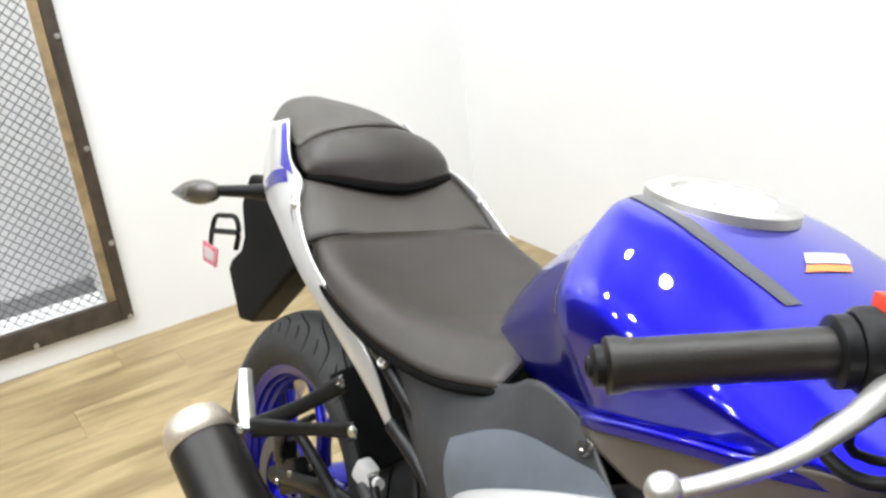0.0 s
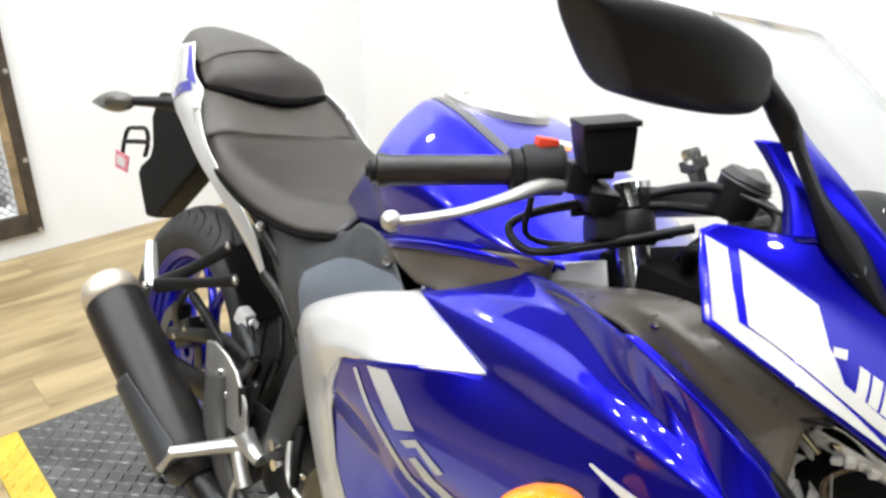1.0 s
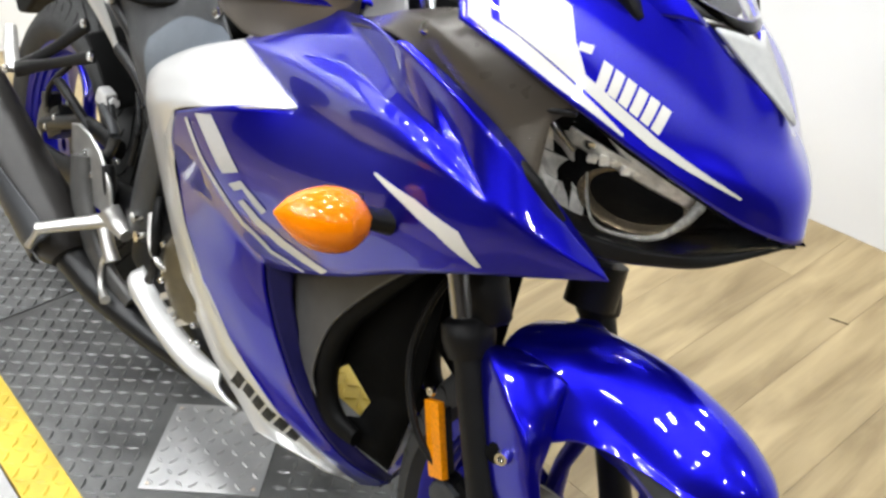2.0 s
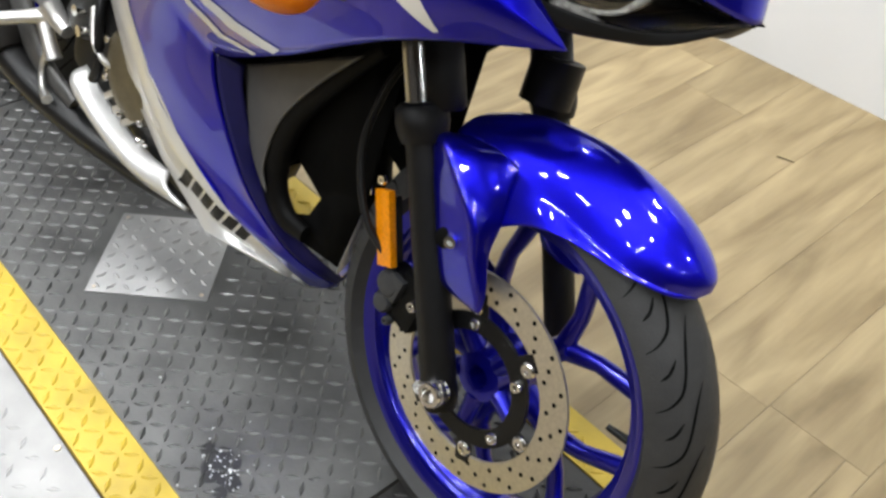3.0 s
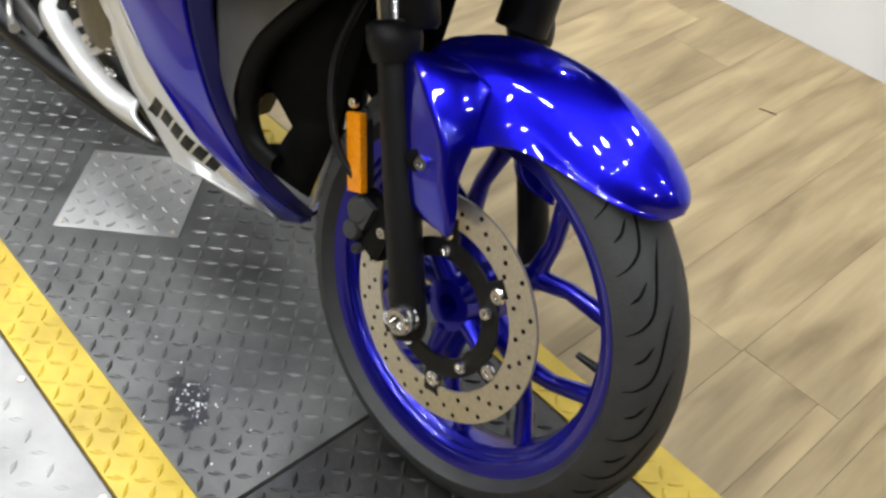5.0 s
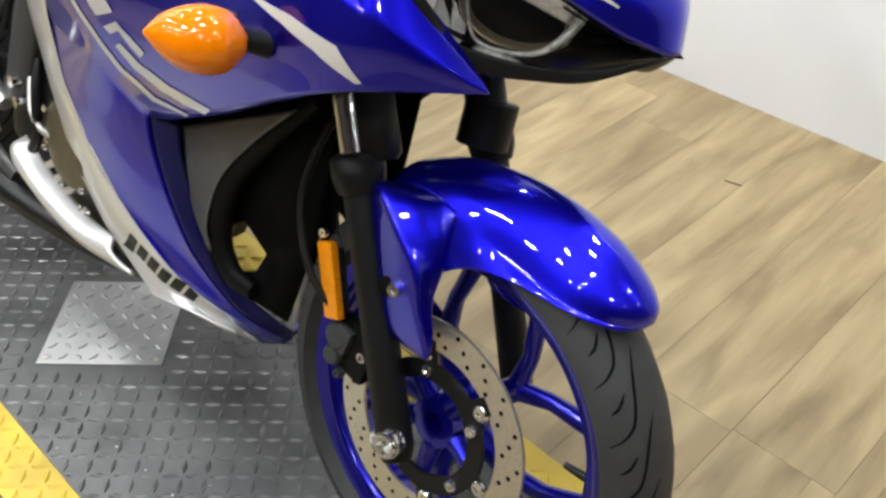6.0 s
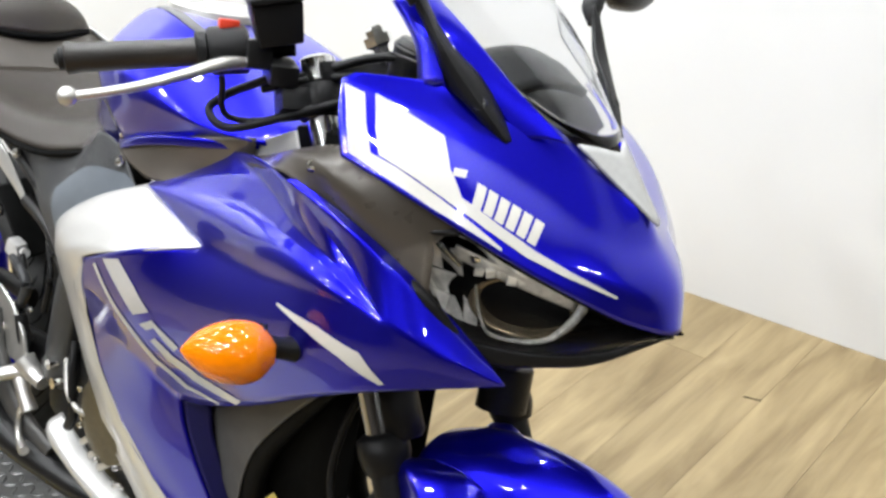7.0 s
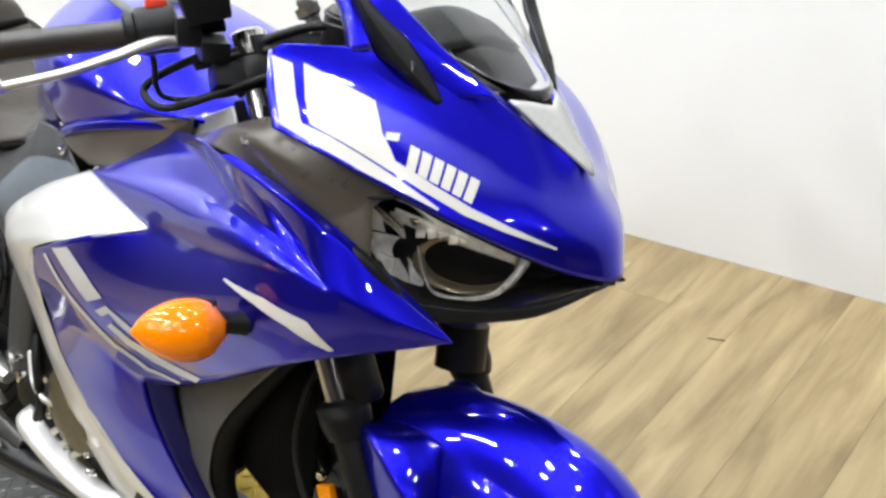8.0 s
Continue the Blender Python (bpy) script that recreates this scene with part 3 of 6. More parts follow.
VANE_OUT = [(1.192, -0.266, 0.913), (1.252, -0.250, 0.889), (1.312, -0.222, 0.849), (1.363, -0.180, 0.792), TIP]
EDGE_S = [(0.728, -0.247, 0.692), (0.860, -0.256, 0.742), (0.976, -0.224, 0.775), (1.117, -0.243, 0.786), (1.235, -0.262, 0.803), JOIN, (1.372, -0.206, 0.769), TIP]
EDGE_N = [(0.700, -0.234, 0.643), (0.840, -0.250, 0.660), (0.950, -0.244, 0.676), (1.095, -0.246, 0.705), (1.225, -0.262, 0.742), (1.312, -0.250, 0.755), (1.368, -0.209, 0.753), TIP]
EDGE_E = [(0.671, -0.210, 0.590), (0.800, -0.208, 0.565), (0.872, -0.172, 0.513), (1.069, -0.215, 0.595), (1.209, -0.240, 0.669), (1.297, -0.243, 0.712), (1.362, -0.205, 0.732), TIP]
SIDE_LOW = [
    [(0.722, -0.220, 0.61), (0.80, -0.208, 0.565), (0.872, -0.172, 0.513)],
    [(0.666, -0.188, 0.495), (0.77, -0.186, 0.49), (0.885, -0.168, 0.465)],
    [(0.708, -0.170, 0.405), (0.81, -0.170, 0.41), (0.915, -0.158, 0.40)],
    [(0.790, -0.160, 0.345), (0.88, -0.152, 0.34), (0.955, -0.138, 0.325)],
    [(0.912, -0.145, 0.282), (0.965, -0.123, 0.262), (1.005, -0.095, 0.250)],
    [(0.989, -0.077, 0.207), (1.014, -0.062, 0.204), (1.032, -0.045, 0.205)],
    [(1.000, -0.027, 0.160), (1.018, -0.010, 0.163), (1.026, 0.010, 0.166)],
]
SILVER_TOP = [
    [(0.512, -0.182, 0.640), (0.560, -0.200, 0.700), (0.680, -0.206, 0.765), (0.802, -0.197, 0.812)],
    [(0.545, -0.200, 0.640), (0.610, -0.224, 0.700), (0.740, -0.233, 0.750), (0.890, -0.212, 0.795)],
    [(0.615, -0.222, 0.640), (0.680, -0.244, 0.692), (0.820, -0.250, 0.736), (0.976, -0.225, 0.777)],
    [(0.680, -0.234, 0.640), (0.726, -0.248, 0.692), (0.860, -0.256, 0.740), (0.976, -0.225, 0.774)],
]
SILVER_STRIP = [
    [(0.512, -0.182, 0.640), (0.615, -0.222, 0.640), (0.725, -0.247, 0.690)],
    [(0.520, -0.168, 0.570), (0.60, -0.198, 0.578), (0.671, -0.212, 0.590)],
    [(0.575, -0.158, 0.450), (0.622, -0.176, 0.472), (0.666, -0.189, 0.495)],
    [(0.640, -0.152, 0.345), (0.675, -0.163, 0.375), (0.708, -0.171, 0.405)],
    [(0.740, -0.150, 0.272), (0.766, -0.157, 0.309), (0.790, -0.161, 0.345)],
    [(0.854, -0.133, 0.200), (0.884, -0.145, 0.241), (0.912, -0.146, 0.283)],
    [(0.981, -0.083, 0.190), (0.987, -0.083, 0.199), (0.991, -0.078, 0.208)],
    [(0.998, -0.029, 0.158), (0.999, -0.029, 0.159), (1.000, -0.028, 0.160)],
]


def relaxed(rows, steps, rounds, swell):
    """Rows filled in between and then evened out, with the rim held: a calm surface inside its outline, slightly swelled."""
    cols = [crom([r[i] for r in rows], steps) for i in range(len(rows[0]))]
    g = np.array([[tuple(cols[i][j]) for i in range(len(cols))] for j in range(len(cols[0]))])
    for _ in range(rounds):
        g[1:-1, 1:-1] = (g[:-2, 1:-1] + g[2:, 1:-1] + g[1:-1, :-2] + g[1:-1, 2:]) / 4
    arch = np.outer(np.sin(np.linspace(0, math.pi, g.shape[0])), np.sin(np.linspace(0, math.pi, g.shape[1])))
    g += arch[:, :, None] * swell * np.array((0.0, -0.85, 0.5))
    return [[Vector(p) for p in row] for row in g]


def fairing_strips(n=14):
    """The crease lines as dense curves, and the strips between them."""
    S, N, E = (crom(c, n) for c in (EDGE_S, EDGE_N, EDGE_E))
    B, M = crom(EDGE_B, n), crom(EDGE_M, n)
    C = crom(EDGE_C, n)
    vane_in = C[2 * n:] + S[5 * n + 1:]
    flank = [crom(EDGE_A, n) + S[2 * n + 1:5 * n + 1], B]
    low = [E[:2 * n + 1]] + [crom(r, n) for r in SIDE_LOW[1:]]
    return [relaxed(flank, 10, 120, 0.011), [B, M], [M, C], [vane_in, crom(VANE_MID, n)], [crom(VANE_MID, n), crom(VANE_OUT, n)], relaxed([S, N, E], 9, 40, 0.006), low]


def silver_strips(n=6):
    top = [crom(r, n) for r in SILVER_TOP]
    head = []
    for p, q in zip([r[0] for r in SILVER_TOP] + [SILVER_TOP[3][1]], [r[0] for r in SILVER_TOP[1:]] + [SILVER_TOP[3][1]]):
        if p != q:
            head += crom([p, q], n)[:-1]
    head += top[3][:n + 1]
    m = len(head) - 1
    rows = [head]
    for r in SILVER_STRIP[1:]:
        c = crom(r, 2 * n)
        rows.append([c[round(k * (len(c) - 1) / m)] for k in range(m + 1)])
    return [top[:2], top[1:3], top[2:], rows]


def side_fairing(right):
    f = (lambda rows: rows) if right else (lambda rows: [[Vector((p[0], -p[1], p[2])) for p in r] for r in rows])
    fair, tree = panel("side_fairing", [f(r) for r in fairing_strips()], M_BLUE, bike, "glossy metallic blue side fairing", crease=1, nv=9, dense=True)
    _, trim_tree = panel("silver_trim", [f(r) for r in silver_strips()], M_SILVER, fair, "satin silver trim of the fairing", crease=3, dense=True)
    return fair, tree, trim_tree


fairing, fair_tree, silver_tree = side_fairing(True)
side_fairing(False)

# -- upper cowl --
COWL_LOW = [
    [(1.251, -0.262, 0.950), (1.309, -0.238, 0.927), (1.359, -0.205, 0.900), (1.402, -0.163, 0.871), (1.440, -0.115, 0.843), (1.480, -0.058, 0.815), (1.509, 0.0, 0.802)],
    [(1.227, -0.249, 0.988), (1.289, -0.222, 0.964), (1.338, -0.190, 0.940), (1.382, -0.150, 0.912), (1.426, -0.106, 0.882), (1.472, -0.060, 0.856), (1.497, 0.0, 0.849)],
    [(1.203, -0.227, 1.018), (1.253, -0.190, 0.999), (1.304, -0.158, 0.975), (1.352, -0.122, 0.950), (1.400, -0.085, 0.919), (1.443, -0.050, 0.894), (1.466, 0.0, 0.886)],
]
COWL_UP = [
    COWL_LOW[2],
    [(1.211, -0.217, 1.026), (1.266, -0.150, 1.026), (1.292, -0.104, 1.024), (1.340, -0.068, 1.003), (1.373, -0.046, 0.979), (1.408, -0.025, 0.950), (1.444, 0.0, 0.929)],
]


def both(rows):
    """Rows for both halves, from the right over the middle to the left."""
    return [r + [(x, -y, z) for x, y, z in r[-2::-1]] for r in rows]


cowl, cowl_tree = panel("front_cowl", [both(COWL_LOW), both(COWL_UP)], M_BLUE, bike, "glossy blue front cowl with white stripes", nu=8, nv=8, crease=3)

# -- tank --
TANK_REAR = [  # x, half width, lowest z, shoulder z, top z, slant
    (0.395, 0.045, 0.815, 0.840, 0.858, 0.0), (0.45, 0.092, 0.815, 0.878, 0.915, 0.1), (0.53, 0.138, 0.825, 0.928, 0.975, 0.25), (0.60, 0.172, 0.842, 0.962, 1.018, 0.38), (0.645, 0.203, 0.858, 0.992, 1.045, 0.5),
]
TANK_MAIN = [
    (0.645, 0.203, 0.858, 0.992, 1.045, 0.5), (0.73, 0.212, 0.876, 0.992, 1.038, 0.4), (0.82, 0.208, 0.890, 0.972, 1.006, 0.25), (0.91, 0.190, 0.900, 0.946, 0.962, 0.1), (0.98, 0.160, 0.910, 0.934, 0.940, 0), (1.02, 0.12, 0.915, 0.926, 0.930, 0),
]


def tank_rows(stations):
    rows = []
    for x, w, lo, sh, top, k in stations:
        foot = sh - 0.028
        half = [(-w * 0.90, lo), (-w * 0.955, (lo * 2 + foot) / 3), (-w * 1.0, (lo + foot * 2) / 3), (-w * 0.97, foot), (-w * 0.75, foot + (top - 0.008 - foot) * 0.56), (-w * 0.50, top - 0.008), (0, top)]
        half = [(x + k * (1.0 - z), y, z) for y, z in half]
        rows.append(half + [(a, -b, c) for a, b, c in half[-2::-1]])
    return rows


def split(rows):
    """Flank, shoulder, crown, and the far shoulder and flank, which meet in soft creases."""
    return [[r[a:b] for r in rows] for a, b in ((0, 3), (2, 6), (5, 8), (7, 11), (10, 13))]


tank, tank_tree = panel("fuel_tank", split(tank_rows(TANK_REAR)) + split(tank_rows(TANK_MAIN)), M_BLUE, bike, "glossy metallic blue fuel tank", nu=6, nv=6, crease=2)
for s in (1, -1):
    foot = [(r[0][0], s * r[0][1], r[0][2]) for r in tank_rows(TANK_REAR)[2:-1] + tank_rows(TANK_MAIN)]
    panel("tank_flange", [[foot, [(x, y * 1.035, z - 0.004) for x, y, z in foot], [(x, y * 1.03, z - 0.014) for x, y, z in foot]]], M_BLUE, tank, "blue seam flange along the tank's foot", solid=0.002, crease=1)

# -- seats --
def cushion(name, rows, label, parent=bike, material=None, rim=0.03):
    bm = bmesh.new()
    sheet(bm, both(rows), 5, 5)
    bmesh.ops.recalc_face_normals(bm, faces=bm.faces)
    return part(name, bm, material or M_SEAT, parent, label, smooth=50, solid=0.006)


RIDER = [
    [(0.115, -0.170, 0.845), (0.12, -0.160, 0.868), (0.115, -0.08, 0.872), (0.115, 0, 0.872)],
    [(0.20, -0.185, 0.815), (0.20, -0.165, 0.842), (0.20, -0.08, 0.832), (0.20, 0, 0.828)],
    [(0.32, -0.185, 0.790), (0.32, -0.155, 0.822), (0.32, -0.08, 0.815), (0.32, 0, 0.810)],
    [(0.44, -0.172, 0.785), (0.44, -0.125, 0.825), (0.43, -0.06, 0.830), (0.43, 0, 0.828)],
    [(0.54, -0.150, 0.805), (0.53, -0.100, 0.840), (0.50, -0.05, 0.860), (0.48, 0, 0.862)],
]
rider = cushion("rider_seat", RIDER, "black vinyl rider seat")
MID = [
    [(-0.005, -0.150, 0.930), (0.012, -0.110, 0.932), (0.032, -0.055, 0.924), (0.042, 0, 0.920)],
    [(0.040, -0.174, 0.892), (0.060, -0.130, 0.902), (0.078, -0.060, 0.894), (0.084, 0, 0.889)],
    [(0.088, -0.180, 0.852), (0.108, -0.130, 0.872), (0.118, -0.060, 0.866), (0.120, 0, 0.862)],
]
cushion("seat_cover_panel", MID, "matt brownish grey panel between the two seats", material=M_SEATPAN)
PILL = [
    [(-0.066, -0.121, 0.968), (-0.054, -0.092, 0.991), (-0.032, -0.042, 1.009), (-0.016, 0, 1.014)],
    [(-0.034, -0.130, 0.956), (-0.018, -0.106, 0.986), (0.000, -0.052, 1.004), (0.010, 0, 1.007)],
    [(-0.008, -0.135, 0.946), (0.010, -0.112, 0.966), (0.030, -0.056, 0.977), (0.040, 0, 0.979)],
    [(0.000, -0.131, 0.940), (0.022, -0.100, 0.940), (0.044, -0.050, 0.934), (0.054, 0, 0.931)],
]
pillion = cushion("pillion_seat", PILL, "black vinyl pillion seat")


def seam(row, parent, drop=0.006, r=0.006):
    """A dark strip along a seat's lower edge, standing in for the shadow gap."""
    bm = bmesh.new()
    tube(bm, crom([(x, y, z - drop) for x, y, z in row], 5), r, 8)
    part("piping", bm, M_DARK, parent, "black strip for the shadow line under the seat edge")


seam([r[0] for r in RIDER], rider)
seam(both(PILL)[-1], pillion, 0.004, 0.007)
seam(both(RIDER)[-1], rider, 0.004, 0.005)


# -- wheels --
def tyre_profile(R, w, rim_r):
    """A closed tyre section: (radius, offset)."""
    pts = []
    for k in range(-7, 8):
        a = k / 7 * radians(78)
        pts.append((R - (w * 0.55) * (1 - math.cos(a)), w / 2 * math.sin(a) / math.sin(radians(78))))
    return [(rim_r, -w * 0.30), (rim_r + 0.014, -w * 0.40)] + pts + [(rim_r + 0.014, w * 0.40), (rim_r, w * 0.30)]


def wheel(name, cx, cy, cz, R, w, rim_w, label, turn):
    e = new(name)
    e.parent = bike
    tagged(e, label)
    c = (cx, cy, cz)
    rr = 0.226
    bm = bmesh.new()
    spin(bm, tyre_profile(R, w, rr - 0.004), c, (0, 1, 0), 96)
    part("tyre", bm, M_RUBBER, e, "black road tyre with curved grooves", smooth=60)
    bm = bmesh.new()
    h = rim_w / 2
    spin(bm, [(rr + 0.006, -h), (rr + 0.006, -h + 0.006), (rr - 0.008, -h + 0.012), (rr - 0.014, -h * 0.5), (rr - 0.018, 0), (rr - 0.014, h * 0.5), (rr - 0.008, h - 0.012), (rr + 0.006, h - 0.006), (rr + 0.006, h),
              (rr - 0.004, h - 0.001), (rr - 0.022, h * 0.6), (rr - 0.030, 0), (rr - 0.026, -h * 0.40), (rr - 0.021, -h * 0.48), (rr - 0.0185, -h * 0.56), (rr - 0.0185, -h * 0.66), (rr - 0.0145, -h * 0.72), (rr - 0.0125, -h * 0.80), (rr - 0.0120, -h * 0.89), (rr - 0.0060, -h * 0.93), (rr - 0.002, -h + 0.001)], c, (0, 1, 0), 96)
    part("rim", bm, M_BLUEW, e, "glossy blue cast rim", smooth=35)
    bm = bmesh.new()
    spin(bm, [(0.0145, -0.055), (0.034, -0.055), (0.036, -0.02), (0.048, -0.012), (0.048, 0.012), (0.036, 0.02), (0.034, 0.055), (0.0145, 0.055)], c, (0, 1, 0), 32)
    part("hub", bm, M_BLUEW, e)
    # five pairs of spokes, each pair spread like a Y
    for k in range(5):
        bm = bmesh.new()
        a = 2 * math.pi * k / 5 + turn
        cp = lambda r, ang, o: Vector((cx + r * math.cos(ang), cy + o, cz + r * math.sin(ang)))
        tube(bm, [cp(0.040, a, 0), cp(0.08, a, 0), cp(0.115, a, 0)], [0.021, 0.016, 0.017], 10, flat=0.9, up=(0, 1, 0))
        for s in (-1, 1):
            tube(bm, [cp(0.100, a, 0), cp(0.150, a + s * 0.20, 0), cp(0.205, a + s * 0.38, 0)], [0.014, 0.011, 0.013], 10, flat=0.9, up=(0, 1, 0))
        part("spoke", bm, M_BLUEW, e, smooth=60)
    return e


FX, FY, FZ, RX, RZ = 1.390, -0.028, 0.294, -0.115, 0.328
front = wheel("front_wheel", FX, FY, FZ, 0.293, 0.115, 0.085, "front wheel with blue five-spoke rim and black tyre", 0.84)
rear = wheel("rear_wheel", RX, 0.0, RZ, 0.328, 0.150, 0.110, "rear wheel with blue five-spoke rim and black tyre", 0.30)

# -- brake disc --
DY = FY - 0.066
bm = bmesh.new()
spin(bm, [(0.149, 0.002), (0.149, -0.002), (0.109, -0.002), (0.109, 0.002)], (FX, DY, FZ), (0, 1, 0), 90)
part("brake_disc", bm, M_DISC, bike, "drilled steel brake disc")

# -- fork --
FORK_B, FORK_T = Vector((1.366, -0.124, 0.277)), Vector((1.030, -0.112, 0.99))
fd = (FORK_T - FORK_B).normalized()
for s in (1, -1):
    bm = bmesh.new()
    b0 = Vector((FORK_B.x, s * FORK_B.y, FORK_B.z))
    tube(bm, [b0 - fd * 0.03, b0 - fd * 0.015, b0 + fd * 0.1, b0 + fd * 0.33], [0.019, 0.0235, 0.0225, 0.0222], 24)
    part("fork_slider", bm, M_BLACK, bike, "satin black fork leg")
    bm = bmesh.new()
    tube(bm, [b0 + fd * 0.33, b0 + fd * 0.80], 0.0195, 20)
    part("fork_tube", bm, M_TUBE, bike, "bright chrome fork tube")



# -- lamp-side helpers --
def glass(name, color, rough=0.0, ior=1.45):
    m = bpy.data.materials.new(name)
    m.use_nodes = True
    b = m.node_tree.nodes["Principled BSDF"]
    b.inputs["Base Color"].default_value = (*color, 1)
    b.inputs["Roughness"].default_value = rough
    b.inputs["Transmission Weight"].default_value = 1.0
    b.inputs["IOR"].default_value = ior
    return m


M_SMOKE = mat("smoked_indicator_lens", (0.055, 0.048, 0.040), 0.2, coat=0.8, noise_scale=60, noise_amt=0.1)
M_SCREEN = glass("clear_screen_plastic", (0.84, 0.85, 0.86), 0.015, 1.42)
M_LENS = glass("clear_lamp_lens", (0.98, 0.98, 0.98), 0.0, 1.12)


def rib(name, path, r, material, parent, label="", sides=12, flat=1.0, up=(0, 0, 1), n=5):
    bm = bmesh.new()
    path = crom(path, n)
    if isinstance(r, (list, tuple)):
        fine = crom([(v, 0, 0) for v in r], 24)
        r = [max(fine[round(i / (len(path) - 1) * (len(fine) - 1))].x, 0.0004) for i in range(len(path))]
    tube(bm, path, r, sides, flat=flat, up=up)
    return part(name, bm, material, parent, label, smooth=55)


def screw(p, axis, parent, r=0.006, h=0.004, material=None):
    bm = bmesh.new()
    bolt(bm, p, axis, r, h)
    return part("screw", bm, material or M_CHROME, parent)


# -- front: chin, headlamps, inner panels --
CHIN_EDGE = [(1.281, -0.226, 0.851), (1.333, -0.212, 0.825), (1.363, -0.186, 0.788), (1.391, -0.15, 0.775), (1.427, -0.104, 0.77), (1.457, -0.055, 0.774), (1.505, 0.0, 0.8)]
CHIN_LOW = [(1.27, -0.228, 0.85), (1.328, -0.214, 0.822), (1.362, -0.188, 0.781), (1.392, -0.152, 0.758), (1.426, -0.106, 0.757), (1.459, -0.057, 0.763), (1.503, 0.0, 0.797)]
LENS_TOP = [(1.269, -0.226, 0.861), (1.306, -0.214, 0.883), (1.354, -0.193, 0.892), (1.396, -0.155, 0.866), (1.436, -0.108, 0.839), (1.474, -0.052, 0.812), (1.504, -0.004, 0.802)]
chin_rows = [CHIN_EDGE, CHIN_LOW, [(x - 0.05, y * 0.90, z - 0.008) for x, y, z in CHIN_LOW], [(x - 0.11, y * 0.80, z + 0.004) for x, y, z in CHIN_LOW]]
panel("chin_panel", [both(chin_rows[:2]), both(chin_rows[1:])], M_BLACK, bike, "black chin under the headlamps")
BOWL_O, BOWL_C = Vector((1.379, -0.096, 0.805)), Vector((1.36, -0.067, 0.793))       # rim centre and bottom of the main bowl
BOWL_U, BOWL_V = Vector((0.044, 0.042, -0.006)), Vector((0.0015, -0.005, -0.031))       # its half axes


def headlamp(s):
    """A clear lens over a dark main bowl, a light guide and a stepped reflector."""
    lamp = new("headlamp")
    lamp.parent = bike
    tagged(lamp, "clear headlamp with chrome reflector")
    fl = (lambda r: r) if s == 1 else mirror
    f1 = lambda p: (p[0], s * p[1], p[2])
    mid = [((a[0] + b[0]) / 2 + 0.008, (a[1] + b[1]) / 2 - 0.008, (a[2] + b[2]) / 2) for a, b in zip(LENS_TOP, CHIN_EDGE)]
    panel("lens", [fl([LENS_TOP, mid, CHIN_EDGE])], M_LENS, lamp, "clear lamp lens", solid=0.002)[0].visible_shadow = False
    back = [[(x - 0.058, y * 0.72, z - 0.004) for x, y, z in r] for r in (LENS_TOP, mid, CHIN_EDGE)]
    panel("lamp_back", [fl(back)], M_DARK, lamp, "black lamp housing")
    for rim, low in ((LENS_TOP, back[0]), (CHIN_EDGE, back[2])):
        panel("lamp_side", [fl([[(x - 0.004, y, z) for x, y, z in rim], low])], M_DARK, lamp, "black inner side of the lamp")
    # rim of the lens towards the fairing
    rib("lens_rim", [f1(p) for p in LENS_TOP[:3]], [0.004, 0.006, 0.003], M_BLACK, lamp, "black rubber rim", 10)
    rib("lens_rim", [f1(LENS_TOP[0]), f1(CHIN_EDGE[0]), f1(CHIN_EDGE[1]), f1(CHIN_EDGE[2])], [0.004, 0.007, 0.007, 0.005], M_BLACK, lamp, "black rubber rim", 10)
    # stepped reflector: columns and rows of small facets, each tilted its own way
    rng = random.Random(5)
    for i in range(4):
        for j in range(3):
            u0, u1, v0, v1 = i / 4, (i + 1) / 4 - 0.004, j / 3, (j + 1) / 3 - 0.006
            q = lambda u, v: Vector((1.280, -0.192, 0.868)).lerp(Vector((1.330, -0.120, 0.852)), u).lerp(Vector((1.312, -0.165, 0.795)).lerp(Vector((1.340, -0.118, 0.768)), u), v)
            tilt = [Vector((-0.9, 0.4, 0)) * rng.uniform(0, 0.016) for _ in range(4)]
            pts = [q(u0, v0) + tilt[0], q(u1, v0) + tilt[1], q(u1, v1) + tilt[2], q(u0, v1) + tilt[3]]
            bm = bmesh.new()
            slab(bm, [f1(p) for p in pts], (0.85, -0.5 * s, 0.1), 0.002)
            part("reflector_facet", bm, M_FACET, lamp, "", smooth=20)
    # main bowl
    bm = bmesh.new()
    rings = []
    for k in range(7):
        r = 1 - k / 6.3
        c = BOWL_C.lerp(BOWL_O, r ** 2)
        rings.append([bm.verts.new(f1(c + BOWL_U * r * math.cos(t) + BOWL_V * r * math.sin(t))) for t in (2 * math.pi * i / 28 for i in range(28))])
    for a, b in zip(rings, rings[1:]):
        for i in range(28):
            bm.faces.new((a[i], a[(i + 1) % 28], b[(i + 1) % 28], b[i]))
    bm.faces.new(rings[-1])
    part("reflector", bm, M_BOWL, lamp, "dark glossy main bowl", solid=0.001)
    rib("bulb_shield", [f1(BOWL_C + Vector((-0.002, 0, 0))), f1(BOWL_C.lerp(BOWL_O, 0.45))], [0.012, 0.010], M_BLACK, lamp, "black bulb shield", 16)
    # light guide round the bowl, open above
    guide = [(1.343, -0.139, 0.827), (1.351, -0.136, 0.797), (1.363, -0.129, 0.777), (1.387, -0.106, 0.772), (1.407, -0.085, 0.777), (1.42, -0.07, 0.794), (1.427, -0.059, 0.813), (1.429, -0.055, 0.826)]
    rib("light_guide", [f1(p) for p in guide], [0.0015, 0.002, 0.003, 0.0036, 0.0045, 0.0062, 0.0075, 0.007], M_GUIDE, lamp, "milky light guide round the main bowl", 12, 0.7)
